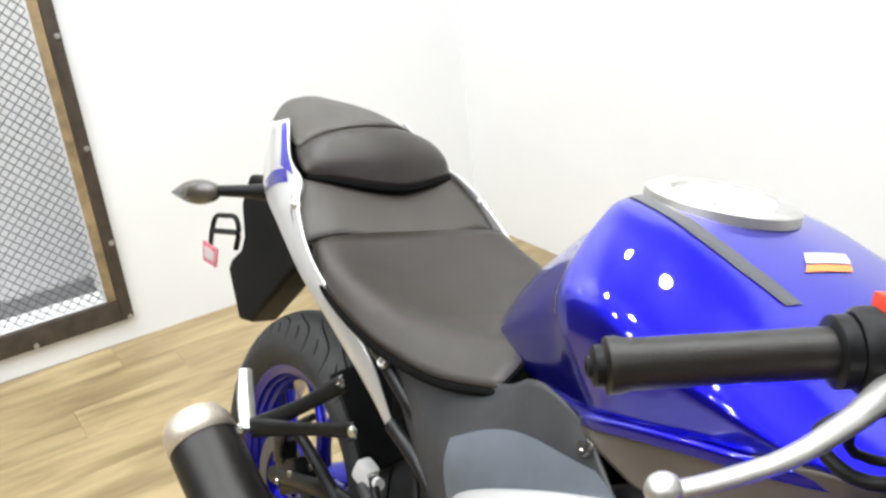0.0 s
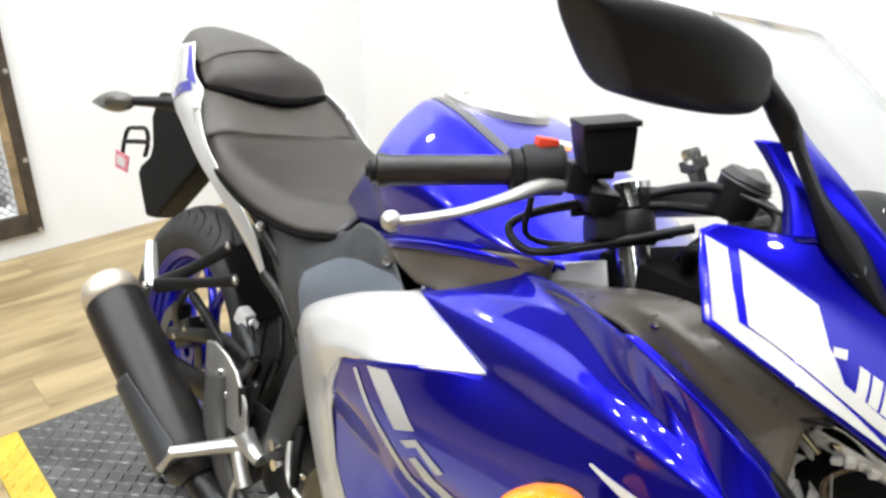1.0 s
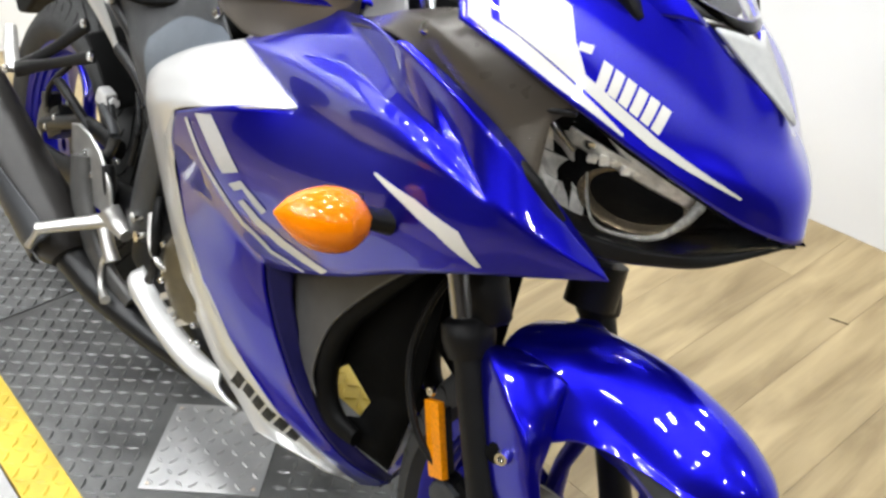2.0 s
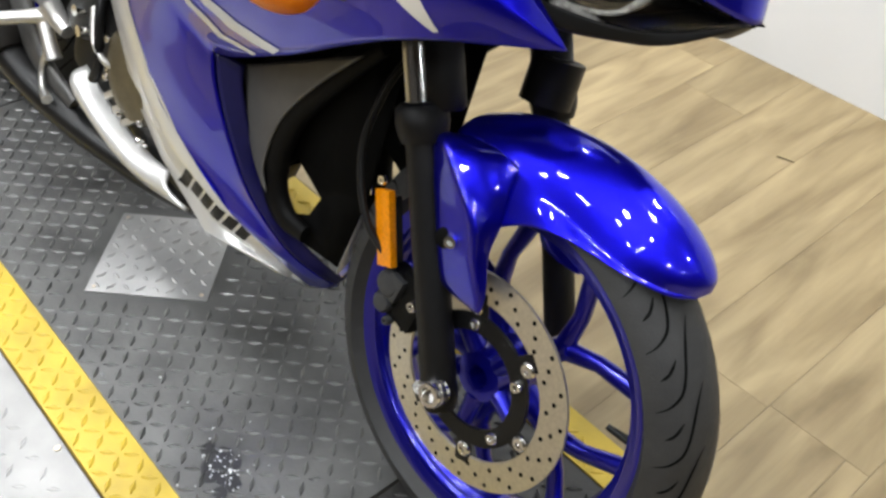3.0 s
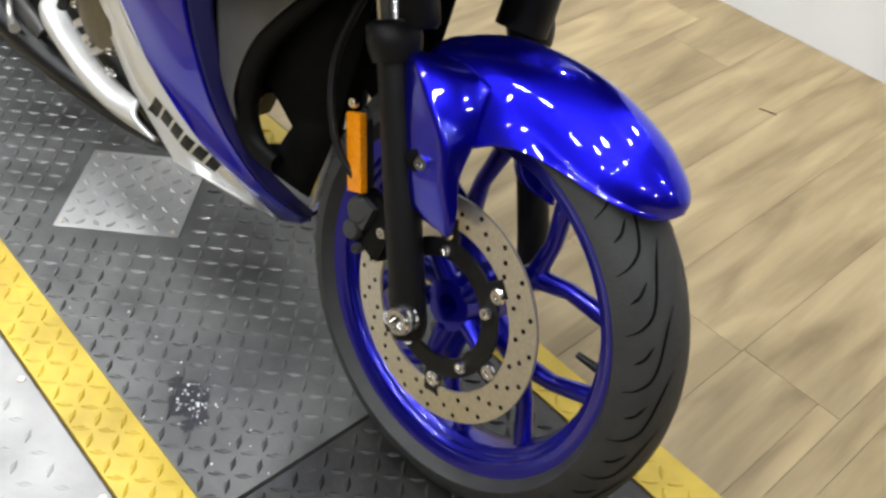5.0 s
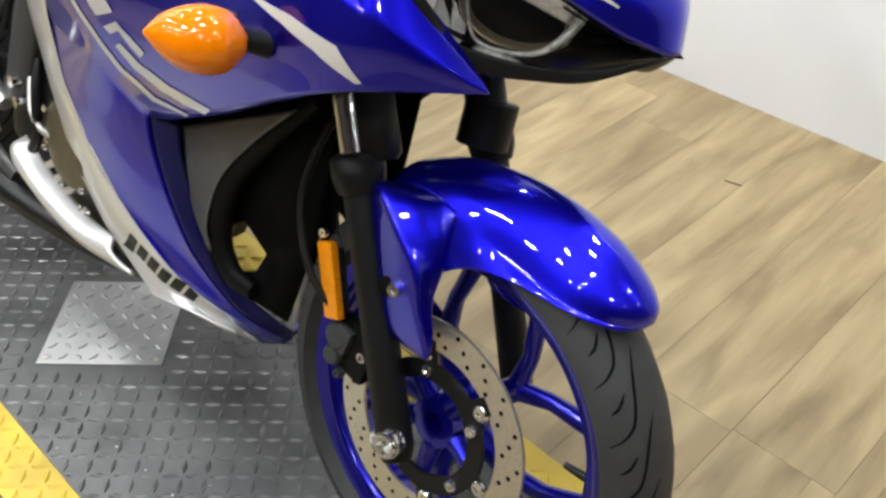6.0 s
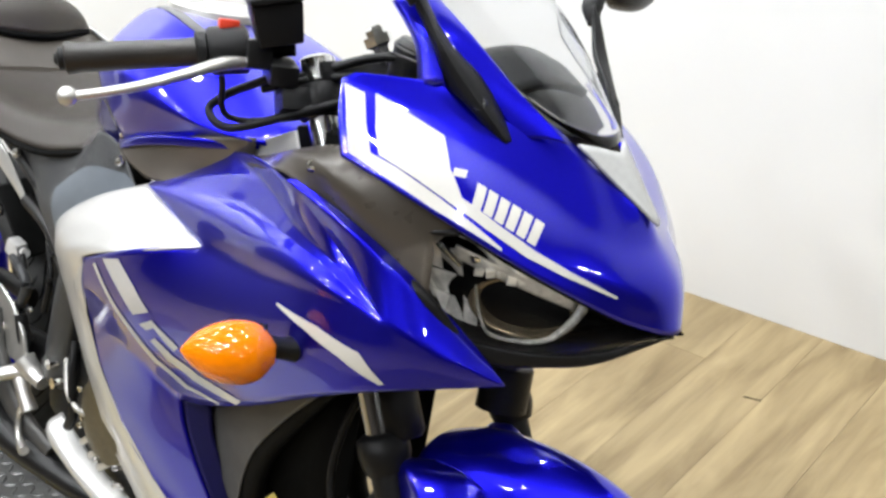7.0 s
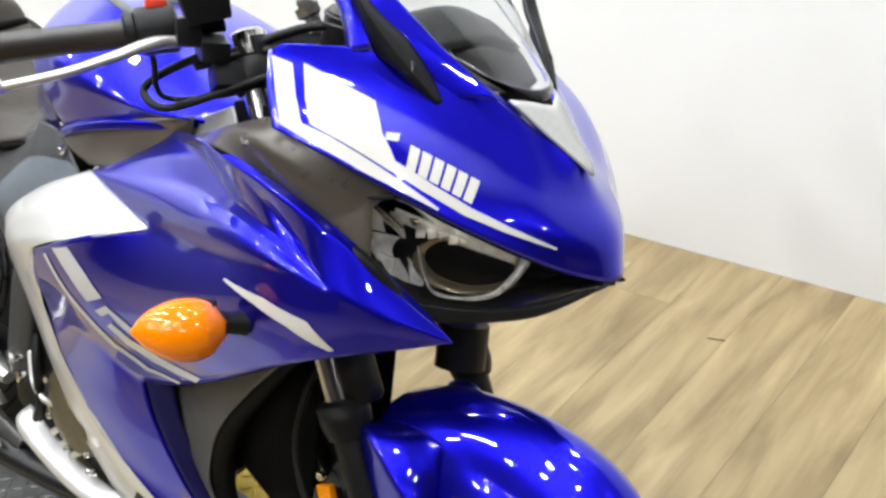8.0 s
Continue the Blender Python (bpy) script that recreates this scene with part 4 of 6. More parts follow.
    rib("light_guide", [f1(p) for p in [(1.429, -0.055, 0.826), (1.416, -0.067, 0.83), (1.414, -0.07, 0.822)]], [0.005, 0.006, 0.003], M_GUIDE, lamp, "milky end of the light guide", 10, 0.8)
    rib("chrome_bar", [f1(p) for p in [(1.281, -0.201, 0.868), (1.303, -0.183, 0.842)]], 0.0035, M_CHROME, lamp, "bright chrome lamp bar", 10)
    rib("chrome_bar", [f1(p) for p in [(1.303, -0.176, 0.875), (1.317, -0.165, 0.862), (1.332, -0.153, 0.846)]], [0.003, 0.0045, 0.003], M_CHROME, lamp, "bright chrome lamp bar", 10)
    a, b = (Vector(p) for p in [(1.342, -0.135, 0.84), (1.41, -0.07, 0.827)])
    for k in range(9):
        bm = bmesh.new()
        box(bm, f1(a.lerp(b, k / 8) + Vector((0, 0, 0.002 * (k % 3)))), (0.006, 0.010, 0.007 + 0.003 * (k % 2)), pose(0, 0, 0, 12 * (k % 3), 20, -40 * s), 0.001)
        part("chrome_tooth", bm, M_FACET, lamp)
    # chrome strip above the teeth
    band = [(1.325, -0.158, 0.868), (1.36, -0.128, 0.852), (1.395, -0.095, 0.836), (1.425, -0.062, 0.822)]
    panel("chrome_strip", [fl([band, [(x - 0.012, y + 0.010, z - 0.016) for x, y, z in band]])], M_FACET, lamp, "bright strip above the main bowl", solid=0.002)
    bm = bmesh.new()
    bmesh.ops.create_uvsphere(bm, u_segments=16, v_segments=10, radius=0.0085, matrix=Matrix.Translation(f1((1.337, -0.137, 0.856))))
    part("side_bulb", bm, M_CHROME, lamp, "bright round side bulb")
    rib("amber_bulb", [f1(p) for p in [(1.46, -0.026, 0.807), (1.482, -0.007, 0.8)]], [0.003, 0.005], M_BRONZE, lamp, "dull brown end of the lamp", 10, 0.7)


for s in (1, -1):
    headlamp(s)
    fl = (lambda r: r) if s == 1 else mirror
    inner = [
        [(0.965, -0.136, 0.884), (1.06, -0.168, 0.908), (1.15, -0.200, 0.936), (1.24, -0.236, 0.952), (1.30, -0.225, 0.925), (1.352, -0.192, 0.897)],
        [(0.955, -0.142, 0.878), (1.06, -0.192, 0.906), (1.15, -0.236, 0.932), (1.23, -0.258, 0.930), (1.285, -0.240, 0.902), (1.335, -0.203, 0.878)],
        [(0.930, -0.150, 0.870), (1.06, -0.212, 0.894), (1.16, -0.252, 0.910), (1.235, -0.247, 0.880), (1.285, -0.228, 0.845), (1.335, -0.203, 0.805)],
    ]
    ip, _ = panel("inner_panel", [fl(inner[:2]), fl(inner[1:])], M_GRAPHITE, bike, "satin graphite inner fairing panel")
    if s == 1:
        screw((1.2, -0.250, 0.928), (0.2, -0.8, 0.6), ip, 0.008, 0.005)

# -- side scoop: liner inside the fairing opening --
LINER = [
    [(0.875, -0.170, 0.515), (1.069, -0.212, 0.595), (1.209, -0.237, 0.669), (1.297, -0.240, 0.712), (1.400, -0.165, 0.742)],
    [(0.865, -0.110, 0.500), (1.050, -0.140, 0.590), (1.150, -0.160, 0.660), (1.240, -0.150, 0.710), (1.330, -0.110, 0.740)],
]
LINER2 = [
    [(0.870, -0.168, 0.513), (0.885, -0.165, 0.465), (0.915, -0.156, 0.40), (0.955, -0.136, 0.325), (1.005, -0.093, 0.250), (1.032, -0.043, 0.205), (1.026, 0.011, 0.166)],
    [(0.895, -0.135, 0.500), (0.905, -0.135, 0.455), (0.941, -0.116, 0.357), (0.973, -0.101, 0.313), (0.997, -0.082, 0.274), (1.030, -0.050, 0.237), (1.043, -0.006, 0.196)],
]
SCOOP_WALL = [
    [(0.882, -0.128, 0.493), (1.006, -0.128, 0.555), (1.119, -0.128, 0.61)],
    [(0.897, -0.128, 0.466), (0.97, -0.128, 0.5), (1.046, -0.128, 0.537)],
    [(0.911, -0.128, 0.422), (0.944, -0.128, 0.436), (0.985, -0.128, 0.458)],
    [(0.936, -0.128, 0.379), (0.95, -0.128, 0.377), (0.964, -0.128, 0.378)],
    [(0.966, -0.128, 0.348), (0.973, -0.128, 0.344), (0.98, -0.128, 0.34)],
]
DUCT = [(1.120, -0.100, 0.620), (1.045, -0.104, 0.548), (0.985, -0.106, 0.478), (0.960, -0.106, 0.410), (0.962, -0.104, 0.345), (0.995, -0.100, 0.305), (1.045, -0.098, 0.300)]
GAP = [(0.967, 0.288), (0.953, 0.359), (0.982, 0.390), (1.020, 0.372), (1.046, 0.359), (1.028, 0.320)]
BACKING = [(0.985, 0.262), (0.870, 0.420), (0.900, 0.640), (1.140, 0.700), (1.125, 0.400), (1.098, 0.272)]
for s in (1, -1):
    fl = (lambda r: r) if s == 1 else mirror
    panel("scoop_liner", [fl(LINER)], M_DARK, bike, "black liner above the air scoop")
    panel("scoop_lip", [fl(LINER2)], M_LIPSHADE, bike, "blue inner lip of the air scoop, darkened for shade")
    panel("scoop_wall", [fl(SCOOP_WALL)], M_COVER, bike, "satin grey wall inside the air scoop")
    rib("scoop_duct", [(x, s * y, z) for x, y, z in DUCT], [0.012, 0.024, 0.030, 0.030, 0.026, 0.020, 0.014], M_MATT, bike, "curved black radiator duct", 14, 0.7, (0, 1, 0))
    # Added backing sheet: blocks the view through and keeps the scoop black.
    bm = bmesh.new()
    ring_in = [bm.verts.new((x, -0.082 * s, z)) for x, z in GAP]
    ring_out = [bm.verts.new((x, -0.074 * s, z)) for x, z in BACKING]
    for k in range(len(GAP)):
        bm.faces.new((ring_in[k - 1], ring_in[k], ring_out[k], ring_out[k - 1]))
    part("radiator_guard", bm, M_DARK, bike, "added black backing sheet with a gap beside the radiator", solid=0.004)

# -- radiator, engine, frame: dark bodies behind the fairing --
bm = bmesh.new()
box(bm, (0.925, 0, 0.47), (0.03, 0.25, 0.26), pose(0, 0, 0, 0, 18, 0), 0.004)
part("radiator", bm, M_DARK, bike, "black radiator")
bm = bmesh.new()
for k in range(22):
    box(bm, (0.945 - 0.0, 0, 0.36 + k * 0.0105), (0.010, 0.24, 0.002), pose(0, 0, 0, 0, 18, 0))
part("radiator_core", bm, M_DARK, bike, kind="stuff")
bm = bmesh.new()
box(bm, (0.58, 0, 0.36), (0.42, 0.24, 0.26), pose(0, 0, 0, 0, 10, 0), 0.03)
part("engine_block", bm, M_IRON, bike, "black engine block")
bm = bmesh.new()
box(bm, (0.72, 0, 0.55), (0.20, 0.22, 0.28), pose(0, 0, 0, 0, 25, 0), 0.02)
part("cylinder_block", bm, M_IRON, bike)
bm = bmesh.new()
spin(bm, [(0.0001, 0.030), (0.05, 0.030), (0.075, 0.024), (0.085, 0.01), (0.085, -0.02)], (0.62, -0.125, 0.36), (0, -1, 0), 32, closed=False)
part("clutch_cover", bm, M_BRONZE, bike, "dull bronze clutch cover")
for k in range(7):
    a = 2 * math.pi * k / 7
    screw((0.62 + 0.078 * math.cos(a), -0.150, 0.36 + 0.078 * math.sin(a)), (0, -1, 0), bike, 0.006, 0.006)
bm = bmesh.new()
box(bm, (0.45, 0, 0.70), (0.42, 0.20, 0.10), pose(0, 0, 0, 0, -8, 0), 0.03)
part("air_box", bm, M_DARK, bike, "black bodywork under the seat")
bm = bmesh.new()
box(bm, (-0.06, 0, 0.855), (0.24, 0.20, 0.08), pose(0, 0, 0, 0, 14, 0), 0.02)
part("tail_undertray", bm, M_DARK, bike, "black undertray of the tail")
bm = bmesh.new()
box(bm, (1.10, 0, 0.86), (0.18, 0.26, 0.16), None, 0.03)
part("dash_carrier", bm, M_DARK, bike, "black carrier behind the headlamps")
for s in (1, -1):
    rib("frame_rail", [(0.98, s * 0.10, 0.86), (0.75, s * 0.15, 0.76), (0.55, s * 0.155, 0.62), (0.46, s * 0.14, 0.46), (0.42, s * 0.13, 0.36)], [0.03, 0.032, 0.034, 0.036, 0.034], M_GREYPL, bike, "dark grey steel frame rail", 12, 0.6, (0, 1, 0))
    rib("subframe_rail", [(0.52, s * 0.15, 0.66), (0.40, s * 0.145, 0.70), (0.26, s * 0.14, 0.76), (0.0, s * 0.12, 0.86)], 0.013, M_IRON, bike, "black subframe rail")
    rib("subframe_rail", [(0.49, s * 0.15, 0.58), (0.42, s * 0.147, 0.64), (0.33, s * 0.145, 0.67)], 0.012, M_IRON, bike, "black subframe rail")
    rib("swingarm", [(0.42, s * 0.10, 0.37), (0.25, s * 0.115, 0.37), (0.05, s * 0.125, 0.345), (-0.12, s * 0.125, 0.33)], [0.032, 0.034, 0.028, 0.026], M_IRON, bike, "black swingarm", 12, 0.55, (0, 1, 0))
rib("shock", [(0.30, 0.02, 0.42), (0.36, 0.02, 0.66)], 0.028, M_IRON, bike, "black shock absorber")
# small hoses and clamps in the gap behind the heel plate
rib("hose", [(0.27, -0.130, 0.56), (0.31, -0.140, 0.52), (0.30, -0.142, 0.45), (0.33, -0.140, 0.40)], 0.007, M_BLACK, bike, "black rubber hose")
rib("hose", [(0.36, -0.120, 0.60), (0.39, -0.130, 0.54), (0.37, -0.132, 0.47)], 0.006, M_BLACK, bike, "black rubber hose")
bm = bmesh.new()
box(bm, (0.247, -0.128, 0.556), (0.030, 0.026, 0.032), pose(0, 0, 0, 0, 20, 10), 0.008)
spin(bm, [(0.0001, 0.018), (0.009, 0.018), (0.010, 0.01), (0.010, -0.02)], (0.268, -0.128, 0.552), (1, 0, 0.2), 16, closed=False)
part("brake_fluid_bottle", bm, M_LABEL, bike, "small translucent white brake fluid bottle")

# rear brake and linkage beside the wheel
bm = bmesh.new()
spin(bm, [(0.110, -0.070), (0.110, -0.074), (0.080, -0.074), (0.080, -0.070)], (RX, 0, RZ), (0, 1, 0), 60)
part("rear_disc", bm, M_COVER, bike, "dark rear brake disc")
bm = bmesh.new()
box(bm, (-0.010, -0.100, 0.420), (0.085, 0.050, 0.060), pose(0, 0, 0, 0, -30, 0), 0.012)
box(bm, (-0.045, -0.112, 0.452), (0.040, 0.030, 0.045), pose(0, 0, 0, 0, -10, 0), 0.008)
cal2 = part("rear_caliper", bm, M_IRON, bike, "black rear brake caliper")
for x, z in ((-0.030, 0.405), (0.015, 0.440)):
    screw((x, -0.126, z), (0, -1, 0), cal2, 0.007, 0.006)
rib("brake_rod", [(0.030, -0.128, 0.520), (0.110, -0.130, 0.500), (0.196, -0.130, 0.470)], 0.010, M_BLACK, bike, "black brake rod")
rib("swingarm_brace", [(-0.070, -0.120, 0.395), (0.050, -0.124, 0.440), (0.175, -0.125, 0.476), (0.300, -0.120, 0.47)], [0.016, 0.015, 0.018, 0.02], M_IRON, bike, "black swingarm brace", 12, 0.6, (0, 1, 0))
rib("hose", [(0.255, -0.135, 0.540), (0.300, -0.142, 0.530), (0.322, -0.142, 0.505), (0.300, -0.142, 0.465), (0.272, -0.138, 0.452)], 0.010, M_GREYPL, bike, "thick grey rubber hose")
rib("hose", [(0.06, -0.120, 0.56), (0.02, -0.125, 0.53), (-0.02, -0.128, 0.49), (-0.03, -0.125, 0.45)], 0.006, M_BLACK, bike, "black rubber hose")
rib("master_cylinder", [(0.318, -0.150, 0.450), (0.330, -0.150, 0.410), (0.336, -0.150, 0.385)], [0.012, 0.012, 0.008], M_IRON, bike, "black rear master cylinder")
rib("cylinder_rod", [(0.336, -0.150, 0.388), (0.345, -0.152, 0.355)], 0.006, M_CHROME, bike, "bright push rod")
for p in ((0.352, -0.146, 0.470), (0.30, -0.146, 0.430), (0.110, -0.140, 0.50)):
    screw(p, (0, -1, 0), bike, 0.006, 0.006)
hug = []
for k in range(6):
    a = radians(34 + 6 * k)
    hug.append([(RX + 0.345 * math.cos(a), y, RZ + 0.345 * math.sin(a) - abs(y) * 0.25) for y in (-0.085, -0.045, 0.0, 0.045, 0.085)])
panel("tyre_hugger", [hug], M_MATT, bike, "black plastic tyre hugger", solid=0.003)

# -- side cover under the seat --
COVER = [
    [(0.280, -0.140, 0.752), (0.40, -0.150, 0.775), (0.545, -0.148, 0.812), (0.61, -0.165, 0.846), (0.668, -0.176, 0.850), (0.716, -0.184, 0.838)],
    [(0.325, -0.140, 0.715), (0.42, -0.162, 0.735), (0.53, -0.170, 0.765), (0.62, -0.182, 0.805), (0.69, -0.190, 0.820), (0.745, -0.190, 0.818)],
    [(0.375, -0.145, 0.672), (0.44, -0.170, 0.690), (0.52, -0.186, 0.715), (0.62, -0.194, 0.760), (0.70, -0.198, 0.785), (0.775, -0.194, 0.797)],
    [(0.475, -0.160, 0.612), (0.50, -0.175, 0.630), (0.545, -0.184, 0.668), (0.62, -0.196, 0.728), (0.72, -0.200, 0.778), (0.80, -0.194, 0.808)],
]
cover, cover_tree = panel("side_cover", [COVER], M_GREYPL, bike, "matt dark grey side cover under the seat")
panel("side_cover", [mirror(COVER)], M_GREYPL, bike, "matt dark grey side cover under the seat")
screw((0.722, -0.192, 0.826), (0.1, -0.9, 0.3), cover, 0.0085, 0.006)
screw((0.307, -0.153, 0.748), (0.2, -0.8, 0.6), cover, 0.0085, 0.008, M_ALU)
screw((0.500, -0.180, 0.622), (-0.1, -1, 0), cover, 0.005, 0.004, M_BLACK)
UNDER = [
    [(0.70, -0.184, 0.848), (0.80, -0.188, 0.874), (0.90, -0.182, 0.898), (0.985, -0.160, 0.912)],
    [(0.72, -0.186, 0.832), (0.81, -0.186, 0.842), (0.90, -0.172, 0.858), (0.965, -0.150, 0.862)],
    [(0.78, -0.186, 0.815), (0.84, -0.186, 0.822), (0.91, -0.170, 0.835), (0.965, -0.150, 0.842)],
]
panel("tank_side_trim", [UNDER], M_TRIM, bike, "satin graphite trim under the tank, warm sheen in its colour")
panel("tank_side_trim", [mirror(UNDER)], M_TRIM, bike, "satin graphite trim under the tank, warm sheen in its colour")

# -- tail --
TAIL = [
    [(-0.213, -0.100, 0.995), (-0.190, -0.118, 0.900), (-0.110, -0.145, 0.878), (-0.02, -0.165, 0.858), (0.10, -0.182, 0.815), (0.19, -0.182, 0.778), (0.285, -0.163, 0.708), (0.333, -0.147, 0.655)],
    [(-0.155, -0.118, 1.000), (-0.110, -0.140, 0.940), (-0.05, -0.155, 0.912), (0.02, -0.173, 0.880), (0.12, -0.186, 0.833), (0.20, -0.185, 0.793), (0.285, -0.168, 0.732), (0.334, -0.148, 0.661)],
    [(-0.120, -0.112, 1.010), (-0.050, -0.138, 0.958), (0.02, -0.150, 0.935), (0.060, -0.172, 0.903), (0.13, -0.184, 0.852), (0.21, -0.182, 0.810), (0.290, -0.166, 0.752), (0.336, -0.146, 0.668)],
]
tail, tail_tree = panel("tail_side_panel", [TAIL], M_SILVER, bike, "silver white tail side panel with blue flashes")
panel("tail_side_panel", [mirror(TAIL)], M_SILVER, bike, "silver white tail side panel with blue flashes")
HUMP = [
    [(-0.236, -0.090, 0.984), (-0.256, -0.060, 1.012), (-0.264, -0.030, 1.024), (-0.264, 0, 1.028)],
    [(-0.228, -0.096, 0.945), (-0.252, -0.060, 0.955), (-0.262, -0.030, 0.960), (-0.262, 0, 0.961)],
    [(-0.205, -0.100, 0.900), (-0.225, -0.060, 0.900), (-0.235, -0.030, 0.900), (-0.235, 0, 0.90)],
]
panel("tail_end", [both(HUMP)], M_GREYPL, bike, "dark grey rounded tail end")
REAR_SEAT = [
    [(-0.238, -0.088, 0.985), (-0.256, -0.060, 1.016), (-0.262, -0.030, 1.028), (-0.262, 0, 1.032)],
    [(-0.150, -0.106, 0.984), (-0.144, -0.084, 1.011), (-0.136, -0.040, 1.027), (-0.130, 0, 1.031)],
    [(-0.060, -0.122, 0.972), (-0.050, -0.092, 0.995), (-0.028, -0.042, 1.013), (-0.012, 0, 1.018)],
]
cushion("pillion_seat_back", REAR_SEAT, "matt brownish grey rear part of the pillion seat", material=M_SEATPAN)
for s in (1, -1):
    screw((0.047, s * 0.170, 0.902), (0.4, s * 0.4, 0.8), bike, 0.0080, 0.009, M_ALU)
# plate hanger, registration frame, tag
bm = bmesh.new()
out = [(-0.16, 0.880), (-0.37, 0.862), (-0.460, 0.852), (-0.492, 0.785), (-0.470, 0.720), (-0.480, 0.690), (-0.530, 0.655), (-0.543, 0.630), (-0.470, 0.540), (-0.412, 0.552), (-0.219, 0.725), (-0.16, 0.790)]
slab(bm, [(x, -0.032, z) for x, z in out], (0, -1, 0), 0.064)
part("plate_hanger", bm, M_MATT, bike, "black plastic number plate hanger", bevel=0.008)
rib("plate_frame", [(-0.646, -0.034, 0.645), (-0.640, -0.034, 0.690), (-0.620, -0.034, 0.727), (-0.565, -0.034, 0.742), (-0.512, -0.034, 0.750), (-0.490, -0.034, 0.725), (-0.500, -0.034, 0.685)], 0.0055, M_BLACK, bike, "black wire frame on the plate hanger")
rib("plate_frame", [(-0.641, -0.034, 0.690), (-0.570, -0.034, 0.706), (-0.494, -0.034, 0.722)], 0.006, M_BLACK, bike, "black wire frame on the plate hanger")
bm = bmesh.new()
slab(bm, [(-0.668, -0.044, 0.662), (-0.580, -0.044, 0.664), (-0.584, -0.044, 0.622), (-0.660, -0.044, 0.618)], (0, -1, 0), 0.004)
tag = part("paper_tag", bm, M_PINK, bike, "small red and white tag")
bm = bmesh.new()
slab(bm, [(-0.652, -0.0455, 0.653), (-0.594, -0.0455, 0.654), (-0.597, -0.0455, 0.632), (-0.647, -0.0455, 0.629)], (0, -1, 0), 0.001)
part("white_field", bm, M_LABEL, tag, "pale field of the tag")
# rear indicator
rib("indicator_stem", [(-0.20, -0.075, 0.868), (-0.265, -0.110, 0.858), (-0.330, -0.150, 0.846)], [0.020, 0.013, 0.010], M_BLACK, bike, "black indicator stem")
rib("rear_indicator", [(-0.318, -0.148, 0.847), (-0.335, -0.155, 0.843), (-0.370, -0.166, 0.836), (-0.415, -0.174, 0.827), (-0.464, -0.184, 0.816)], [0.008, 0.019, 0.0255, 0.019, 0.003], M_SMOKE, bike, "smoke coloured teardrop rear indicator", 20, 0.95)
rib("indicator_stem", [(-0.20, 0.080, 0.870), (-0.29, 0.125, 0.855), (-0.37, 0.150, 0.842)], [0.026, 0.014, 0.012], M_BLACK, bike, "black indicator stem")

# -- exhaust --
A, B = Vector((-0.068, -0.250, 0.480)), Vector((0.258, -0.198, 0.262))
ax = (A - B).normalized()
bm = bmesh.new()
tube(bm, [B - ax * 0.02, B, B + ax * 0.05, A - ax * 0.02, A], [0.035, 0.050, 0.060, 0.059, 0.057], 32, caps=True)
muf = part("muffler", bm, M_PIPE, bike, "black muffler with brushed end cap", smooth=50)
bm = bmesh.new()
tube(bm, [A - ax * 0.004, A + ax * 0.028, A + ax * 0.045, A + ax * 0.050, A + ax * 0.046, A + ax * 0.02], [0.0585, 0.0565, 0.048, 0.040, 0.030, 0.026], 32, caps=False)
part("end_cap", bm, M_STEEL, muf, "brushed steel end cap", smooth=50, solid=0.002)
side = ax.cross(Vector((0, 1, 0))).normalized()
shield = []
for k in range(5):
    t = k / 4
    c = B.lerp(A, 0.02 + 0.52 * t)
    row = []
    for j in range(5):
        w = (-1 + j / 2) * (0.95 - 0.45 * t)
        ang = w * 1.0
        n = (Vector((0, -1, 0)) - ax * (-ax.y)).normalized()
        d = n * math.cos(ang) + side * math.sin(ang)
        row.append(tuple(c + d * 0.0645))
    shield.append(row)
panel("heat_shield", [shield], M_GREYPL, muf, "dark grey heat shield", solid=0.003)
screw(tuple(Vector((0.19, -0.200, 0.32)) + Vector((0, -0.062, 0))), (0, -1, 0), muf, 0.008, 0.006)
rib("exhaust_pipe", [(0.26, -0.19, 0.25), (0.36, -0.16, 0.20), (0.50, -0.10, 0.15), (0.68, -0.05, 0.14), (0.84, -0.04, 0.20), (0.90, -0.05, 0.34)], [0.034, 0.030, 0.027, 0.025, 0.022, 0.022], M_IRON, bike, "black exhaust pipe", 16)
rib("muffler_guard", [(0.235, -0.165, 0.44), (0.26, -0.168, 0.35), (0.33, -0.160, 0.26), (0.42, -0.14, 0.21)], [0.030, 0.034, 0.030, 0.02], M_COVER, bike, "grey pipe cover", 14, 0.5, (0, 1, 0))

# -- foot controls --
bm = bmesh.new()
slab(bm, [(x, -0.160, z) for x, z in ((0.172, 0.482), (0.205, 0.492), (0.255, 0.487), (0.300, 0.470), (0.345, 0.425), (0.362, 0.376), (0.330, 0.360), (0.282, 0.356), (0.225, 0.395), (0.178, 0.432))], (0, -1, 0), 0.007)
heel = part("heel_plate", bm, M_ALU, bike, "silver aluminium heel plate", bevel=0.0025)
for x, z in ((0.245, 0.447), (0.265, 0.412)):
    screw((x, -0.160, z), (0, -1, 0), heel, 0.009, 0.005)
screw((0.240, -0.165, 0.385), (0, -1, 0), bike, 0.008, 0.008)
rib("foot_peg", [(0.362, -0.140, 0.358), (0.345, -0.175, 0.352), (0.32, -0.222, 0.340), (0.294, -0.268, 0.328)], [0.024, 0.017, 0.0145, 0.0125], M_ALU, bike, "cast aluminium foot peg", 12, 0.8)
rib("peg_feeler", [(0.296, -0.264, 0.325), (0.290, -0.270, 0.310), (0.280, -0.276, 0.288)], [0.008, 0.006, 0.0075], M_ALU, bike, "aluminium feeler under the foot peg")
